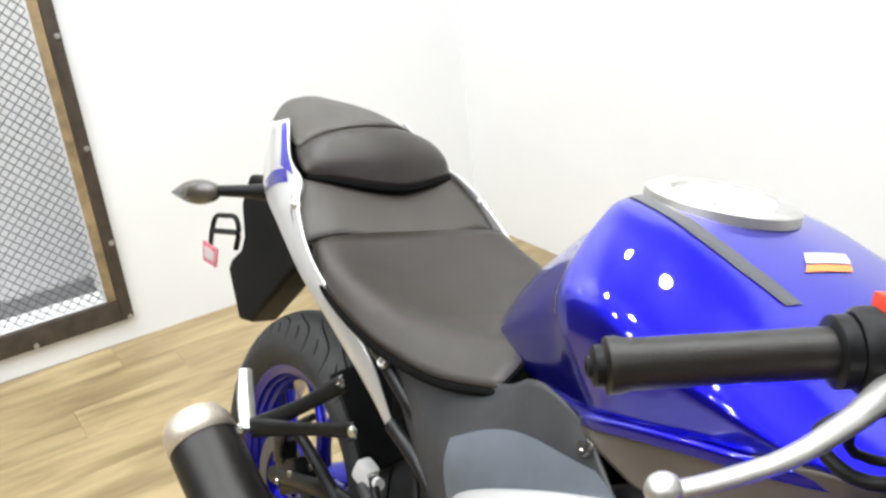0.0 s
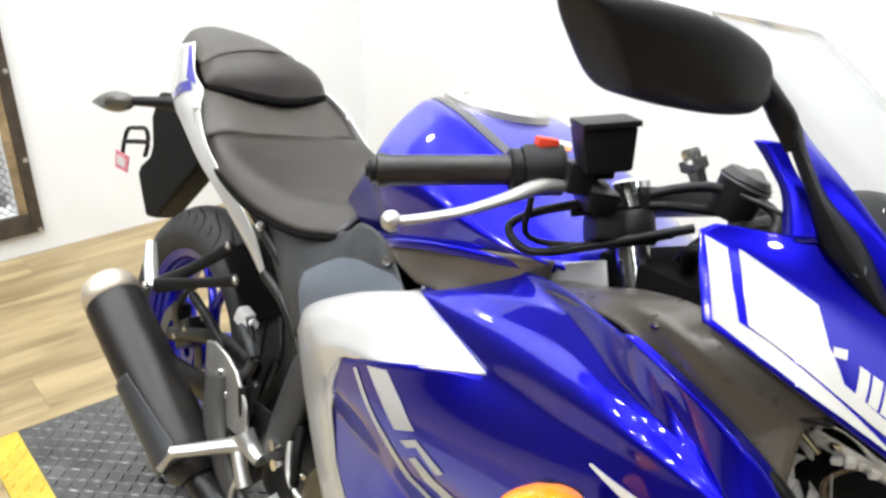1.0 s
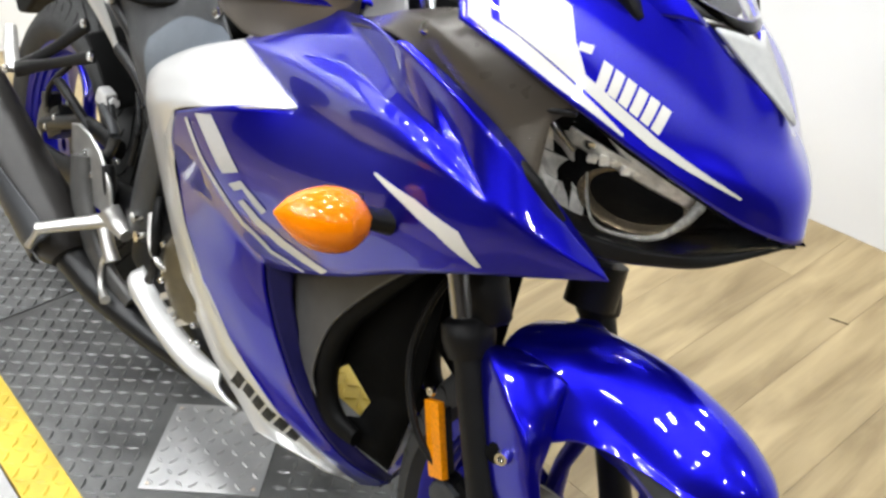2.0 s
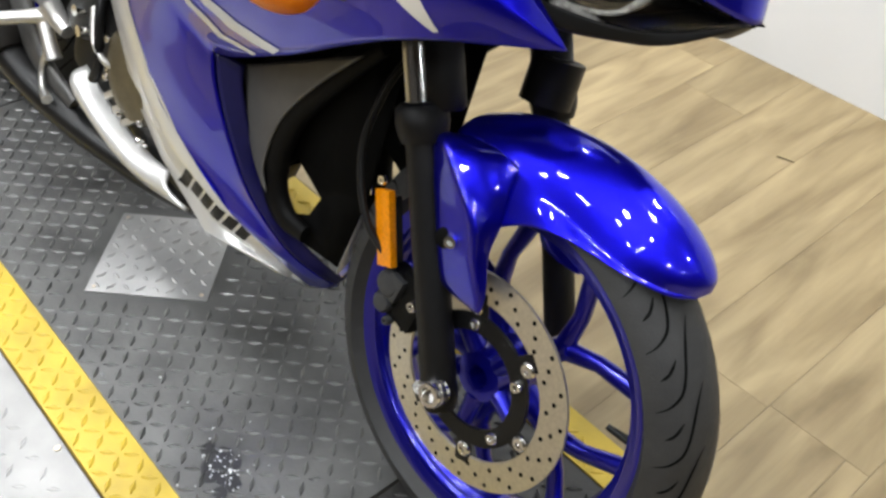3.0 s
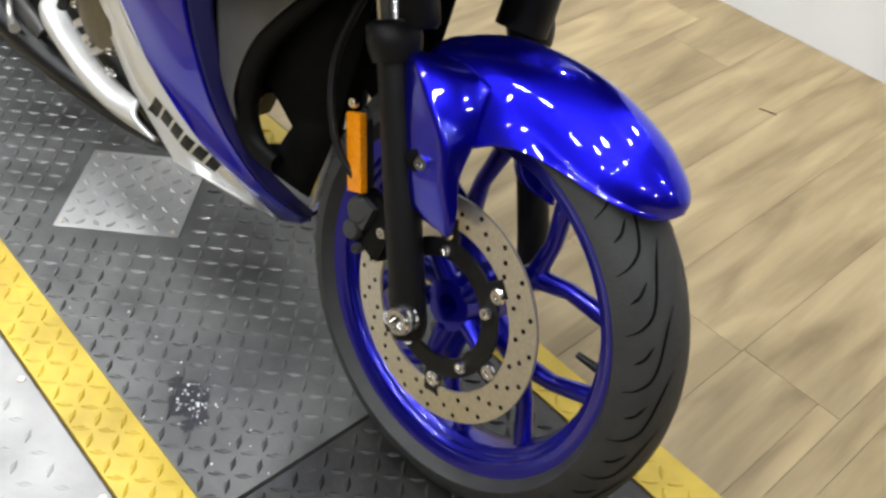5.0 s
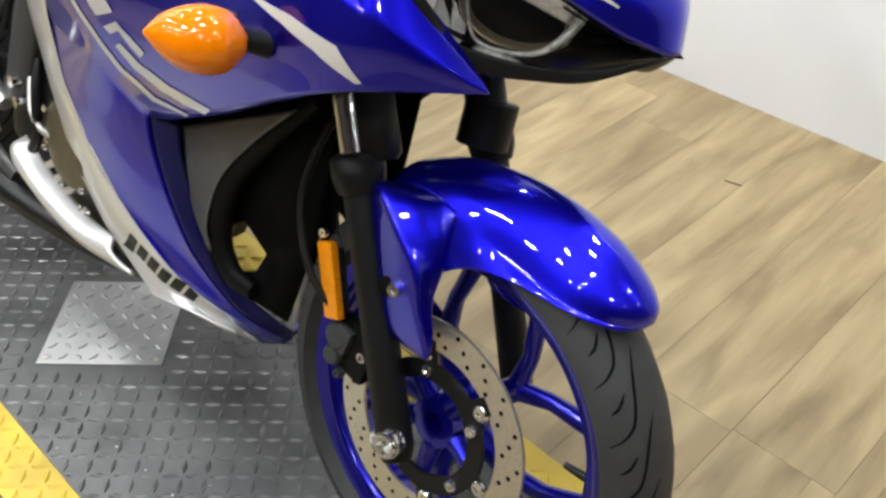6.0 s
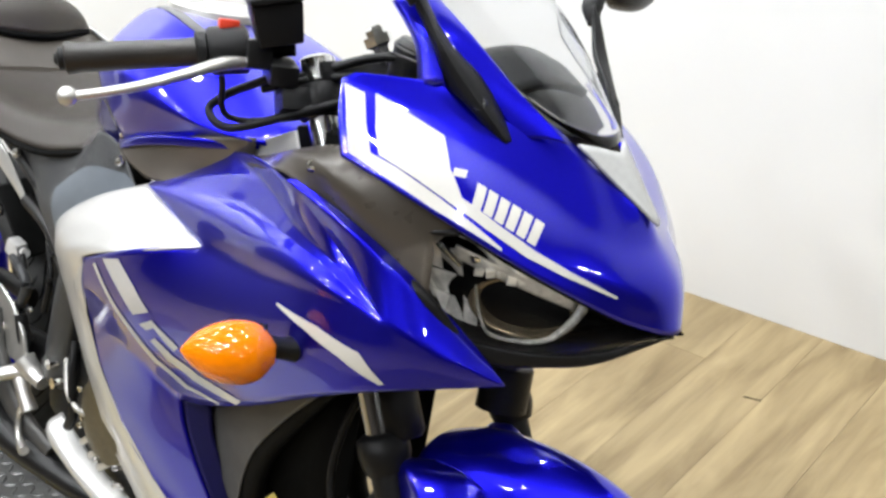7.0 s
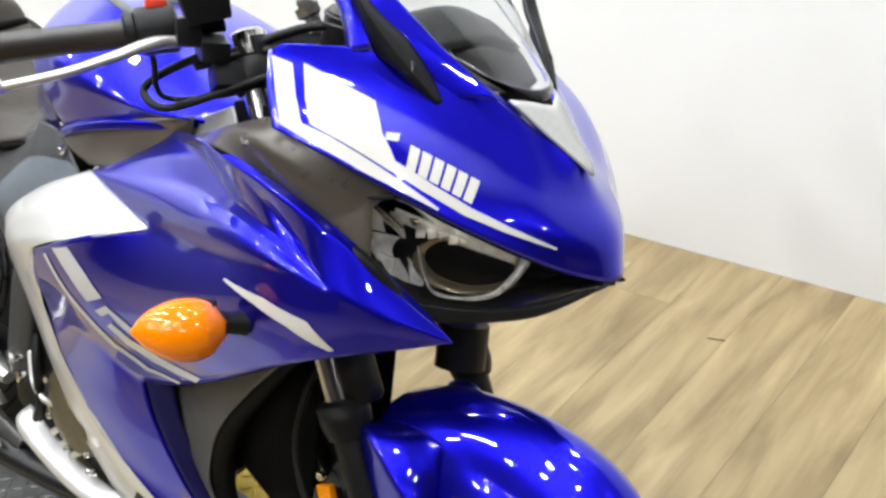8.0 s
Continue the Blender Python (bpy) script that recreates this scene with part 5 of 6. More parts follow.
rib("peg_bracket", [(0.352, -0.160, 0.375), (0.375, -0.152, 0.355), (0.405, -0.148, 0.345)], [0.022, 0.018, 0.014], M_ALU, bike, "cast aluminium peg bracket")
rib("brake_pedal", [(0.345, -0.165, 0.352), (0.372, -0.168, 0.318), (0.392, -0.166, 0.290)], [0.016, 0.013, 0.015], M_ALU, bike, "aluminium brake pedal arm")
rib("brake_pedal", [(0.375, -0.168, 0.305), (0.360, -0.172, 0.265), (0.375, -0.178, 0.232), (0.41, -0.185, 0.222)], [0.007, 0.006, 0.006, 0.010], M_ALU, bike, "aluminium brake pedal arm")
rib("pillion_bracket", [(0.047, -0.215, 0.552), (0.12, -0.178, 0.61), (0.20, -0.148, 0.678)], [0.016, 0.012, 0.014], M_BLACK, bike, "black pillion peg bracket", 12, 0.5, (0, 1, 0))
rib("pillion_bracket", [(0.047, -0.215, 0.552), (0.16, -0.188, 0.595), (0.275, -0.168, 0.640)], [0.016, 0.010, 0.012], M_BLACK, bike, "black pillion peg bracket", 12, 0.5, (0, 1, 0))
rib("pillion_peg", [(0.045, -0.222, 0.548), (0.005, -0.212, 0.580), (-0.032, -0.200, 0.615)], [0.013, 0.014, 0.011], M_ALU, bike, "folded aluminium pillion peg", 12, 0.6)
screw((0.045, -0.234, 0.552), (0, -1, 0), bike, 0.009, 0.006)
for p in ((0.20, -0.152, 0.680), (0.278, -0.172, 0.641)):
    screw(p, (0, -1, 0), bike, 0.009, 0.006)
rib("swingarm_pivot", [(0.420, -0.150, 0.385), (0.420, -0.120, 0.385)], 0.020, M_IRON, bike, "black swingarm pivot nut")
for x, z in ((0.455, 0.405), (0.470, 0.375)):
    rib("frame_bolt", [(x, -0.165, z), (x, -0.13, z)], 0.010, M_CHROME, bike, "chrome frame bolt")

# small castings and bolts seen in the gap between the engine and the silver strip
for k, (x, z) in enumerate(((0.560, 0.300), (0.590, 0.288), (0.620, 0.278))):
    bm = bmesh.new()
    box(bm, (x, -0.138, z), (0.012, 0.020, 0.050), pose(0, 0, 0, 0, 55, 0), 0.003)
    part("cooling_fin", bm, M_ALU, bike, "dull aluminium cooling fin")
for x, z in ((0.655, 0.258), (0.672, 0.264), (0.545, 0.335), (0.530, 0.385)):
    screw((x, -0.142, z), (0, -1, 0), bike, 0.007, 0.006)
rib("oil_line", [(0.475, -0.140, 0.420), (0.500, -0.150, 0.370), (0.535, -0.150, 0.350), (0.575, -0.148, 0.352)], 0.006, M_ALU, bike, "bright metal oil line", 10)
rib("breather_hose", [(0.500, -0.138, 0.460), (0.515, -0.150, 0.410), (0.520, -0.150, 0.340), (0.500, -0.148, 0.300)], 0.009, M_BLACK, bike, "black breather hose", 10)

# -- belly: silver arm behind the fairing's foot --
ARM = [
    [(0.438, -0.128, 0.296), (0.500, -0.128, 0.272), (0.580, -0.128, 0.250), (0.660, -0.128, 0.238), (0.740, -0.132, 0.244)],
    [(0.440, -0.156, 0.280), (0.515, -0.160, 0.255), (0.600, -0.159, 0.234), (0.680, -0.156, 0.224), (0.760, -0.149, 0.230)],
    [(0.465, -0.158, 0.250), (0.545, -0.157, 0.226), (0.620, -0.154, 0.208), (0.700, -0.149, 0.204), (0.800, -0.141, 0.214)],
    [(0.490, -0.140, 0.238), (0.560, -0.138, 0.214), (0.630, -0.136, 0.198), (0.705, -0.134, 0.195), (0.800, -0.130, 0.206)],
]
panel("belly_arm", [ARM], M_SILVER, bike, "silver rear arm of the belly fairing", solid=0.006)


# -- front mudguard --
def mudguard():
    # angle; lower edge: offset from the wheel's plane, radius; shoulder crease: offset, radius; crown radius
    arcs = ((116, 0.070, 0.285, 0.060, 0.305, 0.322), (109, 0.071, 0.262, 0.060, 0.300, 0.324), (102, 0.073, 0.232, 0.060, 0.290, 0.326), (97, 0.073, 0.212, 0.059, 0.279, 0.327),
            (90, 0.072, 0.228, 0.058, 0.268, 0.329), (83, 0.071, 0.241, 0.058, 0.2645, 0.332), (76, 0.070, 0.2525, 0.059, 0.264, 0.335), (69, 0.068, 0.264, 0.060, 0.269, 0.337),
            (63, 0.063, 0.2745, 0.058, 0.278, 0.338), (57, 0.052, 0.289, 0.047, 0.293, 0.336), (53, 0.034, 0.300, 0.029, 0.305, 0.331), (51, 0.012, 0.310, 0.010, 0.312, 0.320))
    side, top = [], []
    for ang, ey, er, sy, sr, R0 in arcs:
        a = radians(ang)
        P = lambda r, y: (FX + r * math.cos(a), FY + y, FZ + r * math.sin(a))
        if ang < 100:
            side.append([P(er, -ey), P((er + sr) / 2, -(ey * 0.5 + sy * 0.5) - 0.001), P(sr, -sy)])
        half = [P(sr, -sy), P(sr + (R0 - sr) * 0.45, -sy * 0.80), P(sr + (R0 - sr) * 0.80, -sy * 0.50), P(sr + (R0 - sr) * 0.96, -sy * 0.22), P(R0, 0)]
        top.append(half + [(x, 2 * FY - y, z) for x, y, z in half[-2::-1]])
    fork_side = [
        [(1.256, -0.088, 0.568), (1.280, -0.088, 0.576), (1.322, -0.088, 0.579), (1.3558, -0.087, 0.5709)],
        [(1.253, -0.118, 0.570), (1.274, -0.127, 0.575), (1.322, -0.108, 0.570), (1.3580, -0.0915, 0.551)],
        [(1.263, -0.124, 0.535), (1.310, -0.136, 0.548), (1.342, -0.116, 0.545), (1.3605, -0.0955, 0.532)],
        [(1.291, -0.127, 0.471), (1.354, -0.138, 0.513), (1.361, -0.118, 0.508), (1.3642, -0.1010, 0.5044)],
        [(1.316, -0.127, 0.418), (1.368, -0.137, 0.472), (1.370, -0.126, 0.472), (1.371, -0.116, 0.472)],
        [(1.342, -0.126, 0.407), (1.383, -0.132, 0.434), (1.384, -0.126, 0.436), (1.385, -0.120, 0.437)],
        [(1.384, -0.126, 0.406), (1.387, -0.127, 0.406), (1.389, -0.126, 0.407), (1.391, -0.124, 0.409)],
    ]
    far = lambda rows: [[(x, 2 * FY - y, z) for x, y, z in r] for r in rows]
    cut_rows = lambda rows, i, j: [r[i:j] for r in rows]
    strips = [side, far(side), top]
    for f in (lambda r: r, far):
        strips += [f(cut_rows(fork_side, 0, 2)), f(cut_rows(fork_side, 1, 4))]
    return panel("front_mudguard", strips, M_BLUE, bike, "glossy blue front mudguard", solid=0.003, crease=1, nv=8)


fender, fender_tree = mudguard()
bm = bmesh.new()
spin(bm, [(0.0001, 0.004), (0.010, 0.004), (0.013, 0.002), (0.013, -0.003)], (1.316, -0.131, 0.468), (0.35, -1, 0.1), 20, closed=False)
part("bolt_recess", bm, M_DARK, fender)
screw((1.330, -0.134, 0.474), (0.35, -1, 0.1), fender, 0.0095, 0.010)

# -- tyre grooves: dark curved cuts laid into the tread --
LONG_CUT = [(66, -0.004, 0), (52, 0.016, 0), (39, 0.062, 0), (32.5, 0.13, 0), (28, 0.205, 0), (22, 0.28, 0), (14, 0.345, 0)]
SHORT_CUT = [(58, 0.128, 0), (48, 0.150, 0), (39, 0.200, 0)]


def grooves(cx, cy, cz, R, w, parent, n=25):
    """Long S-shaped cuts from each shoulder towards the crown, a short one between each two."""
    bm = bmesh.new()
    for k in range(n):
        for s in (1, -1):
            a0 = 2 * math.pi * (k + (0.5 if s > 0 else 0)) / n
            for line in (LONG_CUT, SHORT_CUT):
                pts = crom([Vector(p) for p in line], 4)
                m = len(pts) - 1
                run = []
                for j, p in enumerate(pts):
                    ph, ang = s * radians(p[0]), a0 + p[1]
                    r = R - (w * 0.55) * (1 - math.cos(ph)) + 0.0006
                    y = w / 2 * math.sin(ph) / math.sin(radians(78))
                    run.append((Vector((cx + r * math.cos(ang), cy + y, cz + r * math.sin(ang))), Vector((math.cos(ang) * math.cos(ph), math.sin(ph), math.sin(ang) * math.cos(ph))), 0.0017 * min(1, 0.25 + 3 * j / m, 0.25 + 3 * (m - j) / m)))
                L, Rr = [], []
                for j, (p, nrm, h) in enumerate(run):
                    t = (run[min(j + 1, m)][0] - run[max(j - 1, 0)][0]).cross(nrm).normalized()
                    L.append(bm.verts.new(p + t * h))
                    Rr.append(bm.verts.new(p - t * h))
                for j in range(m):
                    bm.faces.new((L[j], L[j + 1], Rr[j + 1], Rr[j]))
    part("tread_cut", bm, M_DARK, parent, "curved tread grooves", kind="stuff")


grooves(FX, FY, FZ, 0.293, 0.115, front)
grooves(RX, 0.0, RZ, 0.328, 0.150, rear)
rib("valve", [(FX + 0.196 * math.cos(0.16), FY - 0.006, FZ + 0.196 * math.sin(0.16)), (FX + 0.168 * math.cos(0.20), FY - 0.012, FZ + 0.168 * math.sin(0.20))], [0.006, 0.004], M_BLACK, front, "black tyre valve")

# -- disc carrier, bolts, holes --
disc_ob = bpy.data.objects["brake_disc"]
DT = 0.77
bm = bmesh.new()
spin(bm, [(0.090, 0.0025), (0.090, -0.0025), (0.066, -0.0025), (0.066, 0.0025)], (FX, DY, FZ), (0, 1, 0), 60)
for k in range(6):
    a = 2 * math.pi * k / 6 + DT
    p = Vector((FX + 0.088 * math.cos(a), DY, FZ + 0.101 * math.sin(a)))
    arm = bmesh.new()
    box(arm, p, (0.040, 0.0045, 0.024), pose(0, 0, 0, 0, -math.degrees(a), 0), 0.001)
    part("carrier_arm", arm, M_BLACK, disc_ob)
part("disc_carrier", bm, M_BLACK, disc_ob, "black disc carrier")
for k in range(6):
    a = 2 * math.pi * k / 6 + DT
    screw((FX + 0.100 * math.cos(a), DY - 0.0025, FZ + 0.100 * math.sin(a)), (0, -1, 0), disc_ob, 0.0105, 0.004)
for k in range(5):
    a = 2 * math.pi * k / 5 + 0.55
    screw((FX + 0.077 * math.cos(a), DY - 0.0025, FZ + 0.077 * math.sin(a)), (0, -1, 0), disc_ob, 0.0085, 0.006)
bm = bmesh.new()
for k in range(60):
    a = 2 * math.pi * k / 60
    r = (0.119, 0.130, 0.141)[k % 3]
    spin(bm, [(0.0001, 0), (0.0032, 0), (0.0032, -0.001)], (FX + r * math.cos(a), DY - 0.0024, FZ + r * math.sin(a)), (0, -1, 0), 8, closed=False)
part("drilling", bm, M_DARK, disc_ob, "drilled holes of the disc", kind="stuff")
# lugs on the rim side of the hub
for k in range(5):
    a = 2 * math.pi * k / 5 + 0.97
    rib("hub_lug", [(FX + 0.035 * math.cos(a), FY - 0.045, FZ + 0.035 * math.sin(a)), (FX + 0.078 * math.cos(a), FY - 0.056, FZ + 0.078 * math.sin(a))], [0.014, 0.011], M_BLUEW, front, "", 10)

# -- fork fittings --
bm = bmesh.new()
spin(bm, [(0.0001, 0.006), (0.009, 0.006), (0.010, 0.014), (0.016, 0.014), (0.018, 0.010), (0.0185, -0.006)], (1.376, -0.141, 0.281), (0.05, -1, 0), 24, closed=False)
part("axle_bolt", bm, M_CHROME, bike, "bright axle bolt")
for s in (1, -1):
    b0 = Vector((FORK_B.x, s * FORK_B.y, FORK_B.z))
    bm = bmesh.new()
    c = b0 + fd * 0.315
    tube(bm, [c - fd * 0.012, c, c + fd * 0.012, c + fd * 0.030, c + fd * 0.036], [0.027, 0.031, 0.033, 0.032, 0.024], 20)
    part("fork_seal_guard", bm, M_BLACK, bike, "black fork seal guard", smooth=50)
    bm = bmesh.new()
    c = b0 + fd * 0.345 + Vector((0.017, 0.020 * s, 0.0))
    tube(bm, [c, c + fd * 0.006, c + fd * 0.085, c + fd * 0.092], [0.024, 0.029, 0.028, 0.022], 20)
    part("fork_sleeve", bm, M_BLACK, bike, "black sleeve beside the fork tube", smooth=50)
    bm = bmesh.new()
    c = b0 + fd * 0.46
    tube(bm, [c, c + fd * 0.05], 0.033, 20)
    part("lower_clamp", bm, M_BLACK, bike)
bm = bmesh.new()
c = Vector((FORK_B.x, 0, FORK_B.z)) + fd * 0.485
box(bm, c, (0.06, 0.20, 0.045), pose(0, 0, 0, 0, -24, 0), 0.012)
part("lower_yoke", bm, M_BLACK, bike, "black lower fork yoke")
bm = bmesh.new()
c = Vector((FORK_T.x - 0.01, 0, 0.992))
box(bm, c, (0.075, 0.245, 0.028), pose(0, 0, 0, 0, -24, 0), 0.010)
part("upper_yoke", bm, M_BLACK, bike, "black upper fork yoke")
for s in (1, -1):
    bm = bmesh.new()
    q = Vector((FORK_T.x, s * 0.108, 1.0))
    tube(bm, [q - fd * 0.012, q + fd * 0.016, q + fd * 0.02], [0.024, 0.023, 0.018], 20)
    part("fork_cap", bm, M_CHROME, bike, "chrome fork cap")
bm = bmesh.new()
box(bm, (1.217, -0.125, 0.421), (0.030, 0.010, 0.098), pose(0, 0, 0, 0, -24, -8), 0.002)
refl = part("fork_reflector", bm, M_REFL, bike, "amber reflector on the fork")
bm = bmesh.new()
box(bm, (1.222, -0.116, 0.421), (0.022, 0.012, 0.085), pose(0, 0, 0, 0, -24, -8), 0.002)
part("bracket", bm, M_BLACK, refl)
# caliper behind the fork, on the disc
bm = bmesh.new()
box(bm, (1.272, -0.092, 0.338), (0.050, 0.050, 0.080), pose(0, 0, 0, 0, 14, 0), 0.012)
box(bm, (1.244, -0.108, 0.342), (0.034, 0.026, 0.070), pose(0, 0, 0, 0, 14, 0), 0.010)
cal = part("brake_caliper", bm, M_MATT, bike, "black brake caliper with grey piston housings")
bm = bmesh.new()
for x, z, r in ((1.243, 0.352, 0.0195), (1.240, 0.321, 0.0150)):
    spin(bm, [(0.0001, 0.010), (r * 0.75, 0.009), (r * 0.95, 0.005), (r, -0.002), (r, -0.018)], (x, -0.120, z), (0.1, -1, 0.1), 24, closed=False)
box(bm, (1.252, -0.118, 0.352), (0.026, 0.018, 0.040), pose(0, 0, 0, 0, 14, 0), 0.007)
part("piston_housing", bm, M_GREYPL, cal, "dark grey piston housings")
screw((1.293, -0.118, 0.350), (0, -1, 0), cal, 0.0085, 0.012)
screw((1.252, -0.112, 0.298), (0, -1, 0), cal, 0.007, 0.012, M_GREYPL)
screw((1.238, -0.120, 0.386), (-0.4, -1, 0.2), cal, 0.008, 0.008, M_ALU)
rib("brake_hose", [(1.245, -0.120, 0.375), (1.19, -0.135, 0.42), (1.150, -0.130, 0.50), (1.155, -0.118, 0.58), (1.165, -0.100, 0.64), (1.12, -0.07, 0.72)], 0.0052, M_BLACK, bike, "black brake hose", 10)
screw((1.19, -0.120, 0.475), (0, -1, 0), bike, 0.007, 0.006)
rib("horn_bracket", [(1.24, 0.09, 0.58), (1.235, 0.10, 0.64)], 0.036, M_BLACK, bike, "black fork guard", 18)

# -- handlebar, grip, lever, master cylinder --
G0, G1 = Vector((0.882, -0.362, 0.988)), Vector((0.962, -0.232, 1.012))
gd = (G1 - G0).normalized()
bar = new("handlebar")
bar.parent = bike
tagged(bar, "right handlebar with black grip and silver brake lever")


def put(o):
    o.parent = bar
    return o


bm = bmesh.new()
tube(bm, [G0 + gd * 0.004, G0 + gd * 0.006, G0 + gd * 0.012, G0 + gd * 0.02, G1], [0.014, 0.0185, 0.0185, 0.0168, 0.0168], 24)
put(part("grip", bm, M_GRIP, None, "smooth dark brown rubber grip", smooth=30))
bm = bmesh.new()
tube(bm, [G0 - gd * 0.004, G0 - gd * 0.002, G0 + gd * 0.006], [0.008, 0.0135, 0.0135], 20)
bolt(bm, G0 - gd * 0.004, tuple(-gd), 0.007, 0.003)
put(part("bar_end", bm, M_BLACK, None, "black bar end"))
bm = bmesh.new()
tube(bm, [G1 - gd * 0.006, G1 - gd * 0.004, G1 + gd * 0.006, G1 + gd * 0.008], [0.0215, 0.024, 0.024, 0.020], 24)
tube(bm, [G1 + gd * 0.008, G1 + gd * 0.012, G1 + gd * 0.052, G1 + gd * 0.056], [0.0225, 0.0255, 0.0255, 0.02], 24, flat=1.12)
put(part("switch_housing", bm, M_BLACK, None, "black switch housing", smooth=45))
bm = bmesh.new()
box(bm, G1 + gd * 0.030 + Vector((0.0, 0.0, 0.029)), (0.016, 0.024, 0.014), pose(0, 0, 0, 0, 0, -25), 0.003)
put(part("stop_switch", bm, M_RED, None, "red engine stop switch"))
bm = bmesh.new()
tube(bm, [G1 + gd * 0.05, G1 + gd * 0.11], 0.011, 16)
put(part("bar_tube", bm, M_BLACK, None))
bm = bmesh.new()
box(bm, (1.012, -0.188, 1.018), (0.034, 0.03, 0.034), pose(0, 0, 0, 0, 0, -25), 0.006)
box(bm, (1.022, -0.160, 1.000), (0.05, 0.035, 0.026), pose(0, 0, 0, 0, 10, -25), 0.006)
put(part("master_cylinder", bm, M_IRON, None, "black brake master cylinder"))
bm = bmesh.new()
r = bmesh.ops.create_cube(bm, size=1.0)
for v in r["verts"]:
    k = 1.0 if v.co.z > 0 else 0.84
    v.co = Vector((v.co.x * 0.050 * k, v.co.y * 0.060 * k, v.co.z * 0.048))
bmesh.ops.bevel(bm, geom=list(bm.edges), offset=0.005, segments=2, affect="EDGES", profile=0.7)
bmesh.ops.transform(bm, matrix=pose(1.034, -0.180, 1.056, 13, 0, -30), verts=bm.verts)
put(part("fluid_reservoir", bm, M_BLACK, None, "square black brake fluid reservoir"))
bm = bmesh.new()
box(bm, (1.034, -0.186, 1.083), (0.053, 0.063, 0.007), pose(0, 0, 0, 13, 0, -30), 0.003)
put(part("reservoir_cap", bm, M_BLACK, None))
put(rib("brake_lever", [(1.010, -0.180, 1.008), (1.000, -0.225, 1.004), (1.005, -0.275, 0.992), (1.005, -0.330, 0.978), (0.995, -0.375, 0.968), (0.985, -0.402, 0.962)], [0.010, 0.0105, 0.0085, 0.0072, 0.0066, 0.0066], M_ALU, None, "silver aluminium brake lever", 14, 0.75))
bm = bmesh.new()
bmesh.ops.create_uvsphere(bm, u_segments=16, v_segments=10, radius=0.0105, matrix=Matrix.Translation((0.983, -0.404, 0.962)))
put(part("lever_ball", bm, M_ALU, None, "silver ball end of the lever"))
put(rib("brake_hose", [(1.015, -0.170, 0.99), (0.96, -0.19, 0.962), (0.945, -0.205, 0.940), (0.985, -0.20, 0.925), (1.05, -0.15, 0.955), (1.10, -0.08, 0.985)], 0.0055, M_BLACK, None, "black brake hose", 10))
put(rib("cable", [(0.975, -0.21, 0.985), (0.965, -0.19, 0.935), (1.03, -0.14, 0.945), (1.09, -0.10, 0.975)], 0.004, M_BLACK, None, "black cable", 8))
put(rib("cable", [(1.00, -0.17, 0.975), (1.06, -0.10, 1.000), (1.12, -0.02, 1.005)], 0.0055, M_BLACK, None, "black cable", 8))
put(rib("cable", [(1.02, -0.14, 0.99), (1.09, -0.06, 1.03), (1.16, -0.03, 1.02), (1.19, -0.08, 0.985)], 0.006, M_BLACK, None, "black cable", 8))
# clip-on clamps over the fork tops, cables and wiring in the cockpit
for s in (1, -1):
    b0 = Vector((FORK_B.x, s * FORK_B.y, FORK_B.z))
    bm = bmesh.new()
    tube(bm, [b0 + fd * 0.742, b0 + fd * 0.746, b0 + fd * 0.778, b0 + fd * 0.782], [0.026, 0.029, 0.029, 0.026], 20)
    box(bm, b0 + fd * 0.762 + Vector((-0.005, -0.03 * s, 0.0)), (0.034, 0.05, 0.030), pose(0, 0, 0, 0, -24, -20 * s), 0.006)
    part("bar_clamp", bm, M_BLACK, bike, "black clip-on clamp")
for k, pts in enumerate((
        [(1.07, -0.06, 0.93), (1.10, -0.06, 0.97), (1.13, -0.05, 0.995), (1.12, 0.03, 1.00)],
        [(1.08, -0.06, 0.90), (1.11, -0.09, 0.94), (1.14, -0.13, 0.975), (1.19, -0.10, 0.985)],
        [(1.08, -0.06, 0.92), (1.12, -0.09, 0.96), (1.17, -0.06, 0.99), (1.20, 0.0, 1.00)])):
    rib("cable", pts, 0.006 + 0.0015 * (k % 2), M_BLACK, bike, "black cable", 8)
bm = bmesh.new()
box(bm, (1.12, -0.045, 0.945), (0.06, 0.05, 0.045), pose(0, 0, 0, 10, 20, 15), 0.006)
part("wiring_block", bm, M_BLACK, bike, "black wiring connector")
bm = bmesh.new()
slab(bm, [(0.966, -0.150, 0.903), (1.046, -0.150, 0.933), (1.058, -0.150, 0.904), (0.973, -0.150, 0.868)], (0, -1, 0), 0.004)
part("frame_plate", bm, M_SILVER, bike, "pale bare plate on the frame beside the fork tube", bevel=0.0015)
# stem nut, left bar, clocks
bm = bmesh.new()
spin(bm, [(0.0001, 0.020), (0.010, 0.020), (0.013, 0.016), (0.013, 0.010), (0.019, 0.008), (0.019, -0.004), (0.012, -0.008), (0.010, -0.03)], (1.040, -0.020, 1.044), (-0.4, -0.25, 0.85), 6, closed=False)
part("stem_nut", bm, M_CHROME, bike, "chrome steering stem nut", smooth=20)
rib("left_bar", [(1.03, 0.12, 1.00), (0.97, 0.23, 1.01), (0.89, 0.36, 0.99)], [0.02, 0.018, 0.0175], M_GRIP, bike, "black left handlebar grip", 18)
rib("ignition_barrel", [(1.105, -0.030, 1.000), (1.115, -0.025, 1.045)], [0.026, 0.030], M_BLACK, bike, "black ignition barrel", 20)
rib("ignition_ring", [(1.114, -0.0255, 1.040), (1.117, -0.024, 1.052)], [0.0315, 0.024], M_IRON, bike, "dark ignition ring", 20)
bm = bmesh.new()
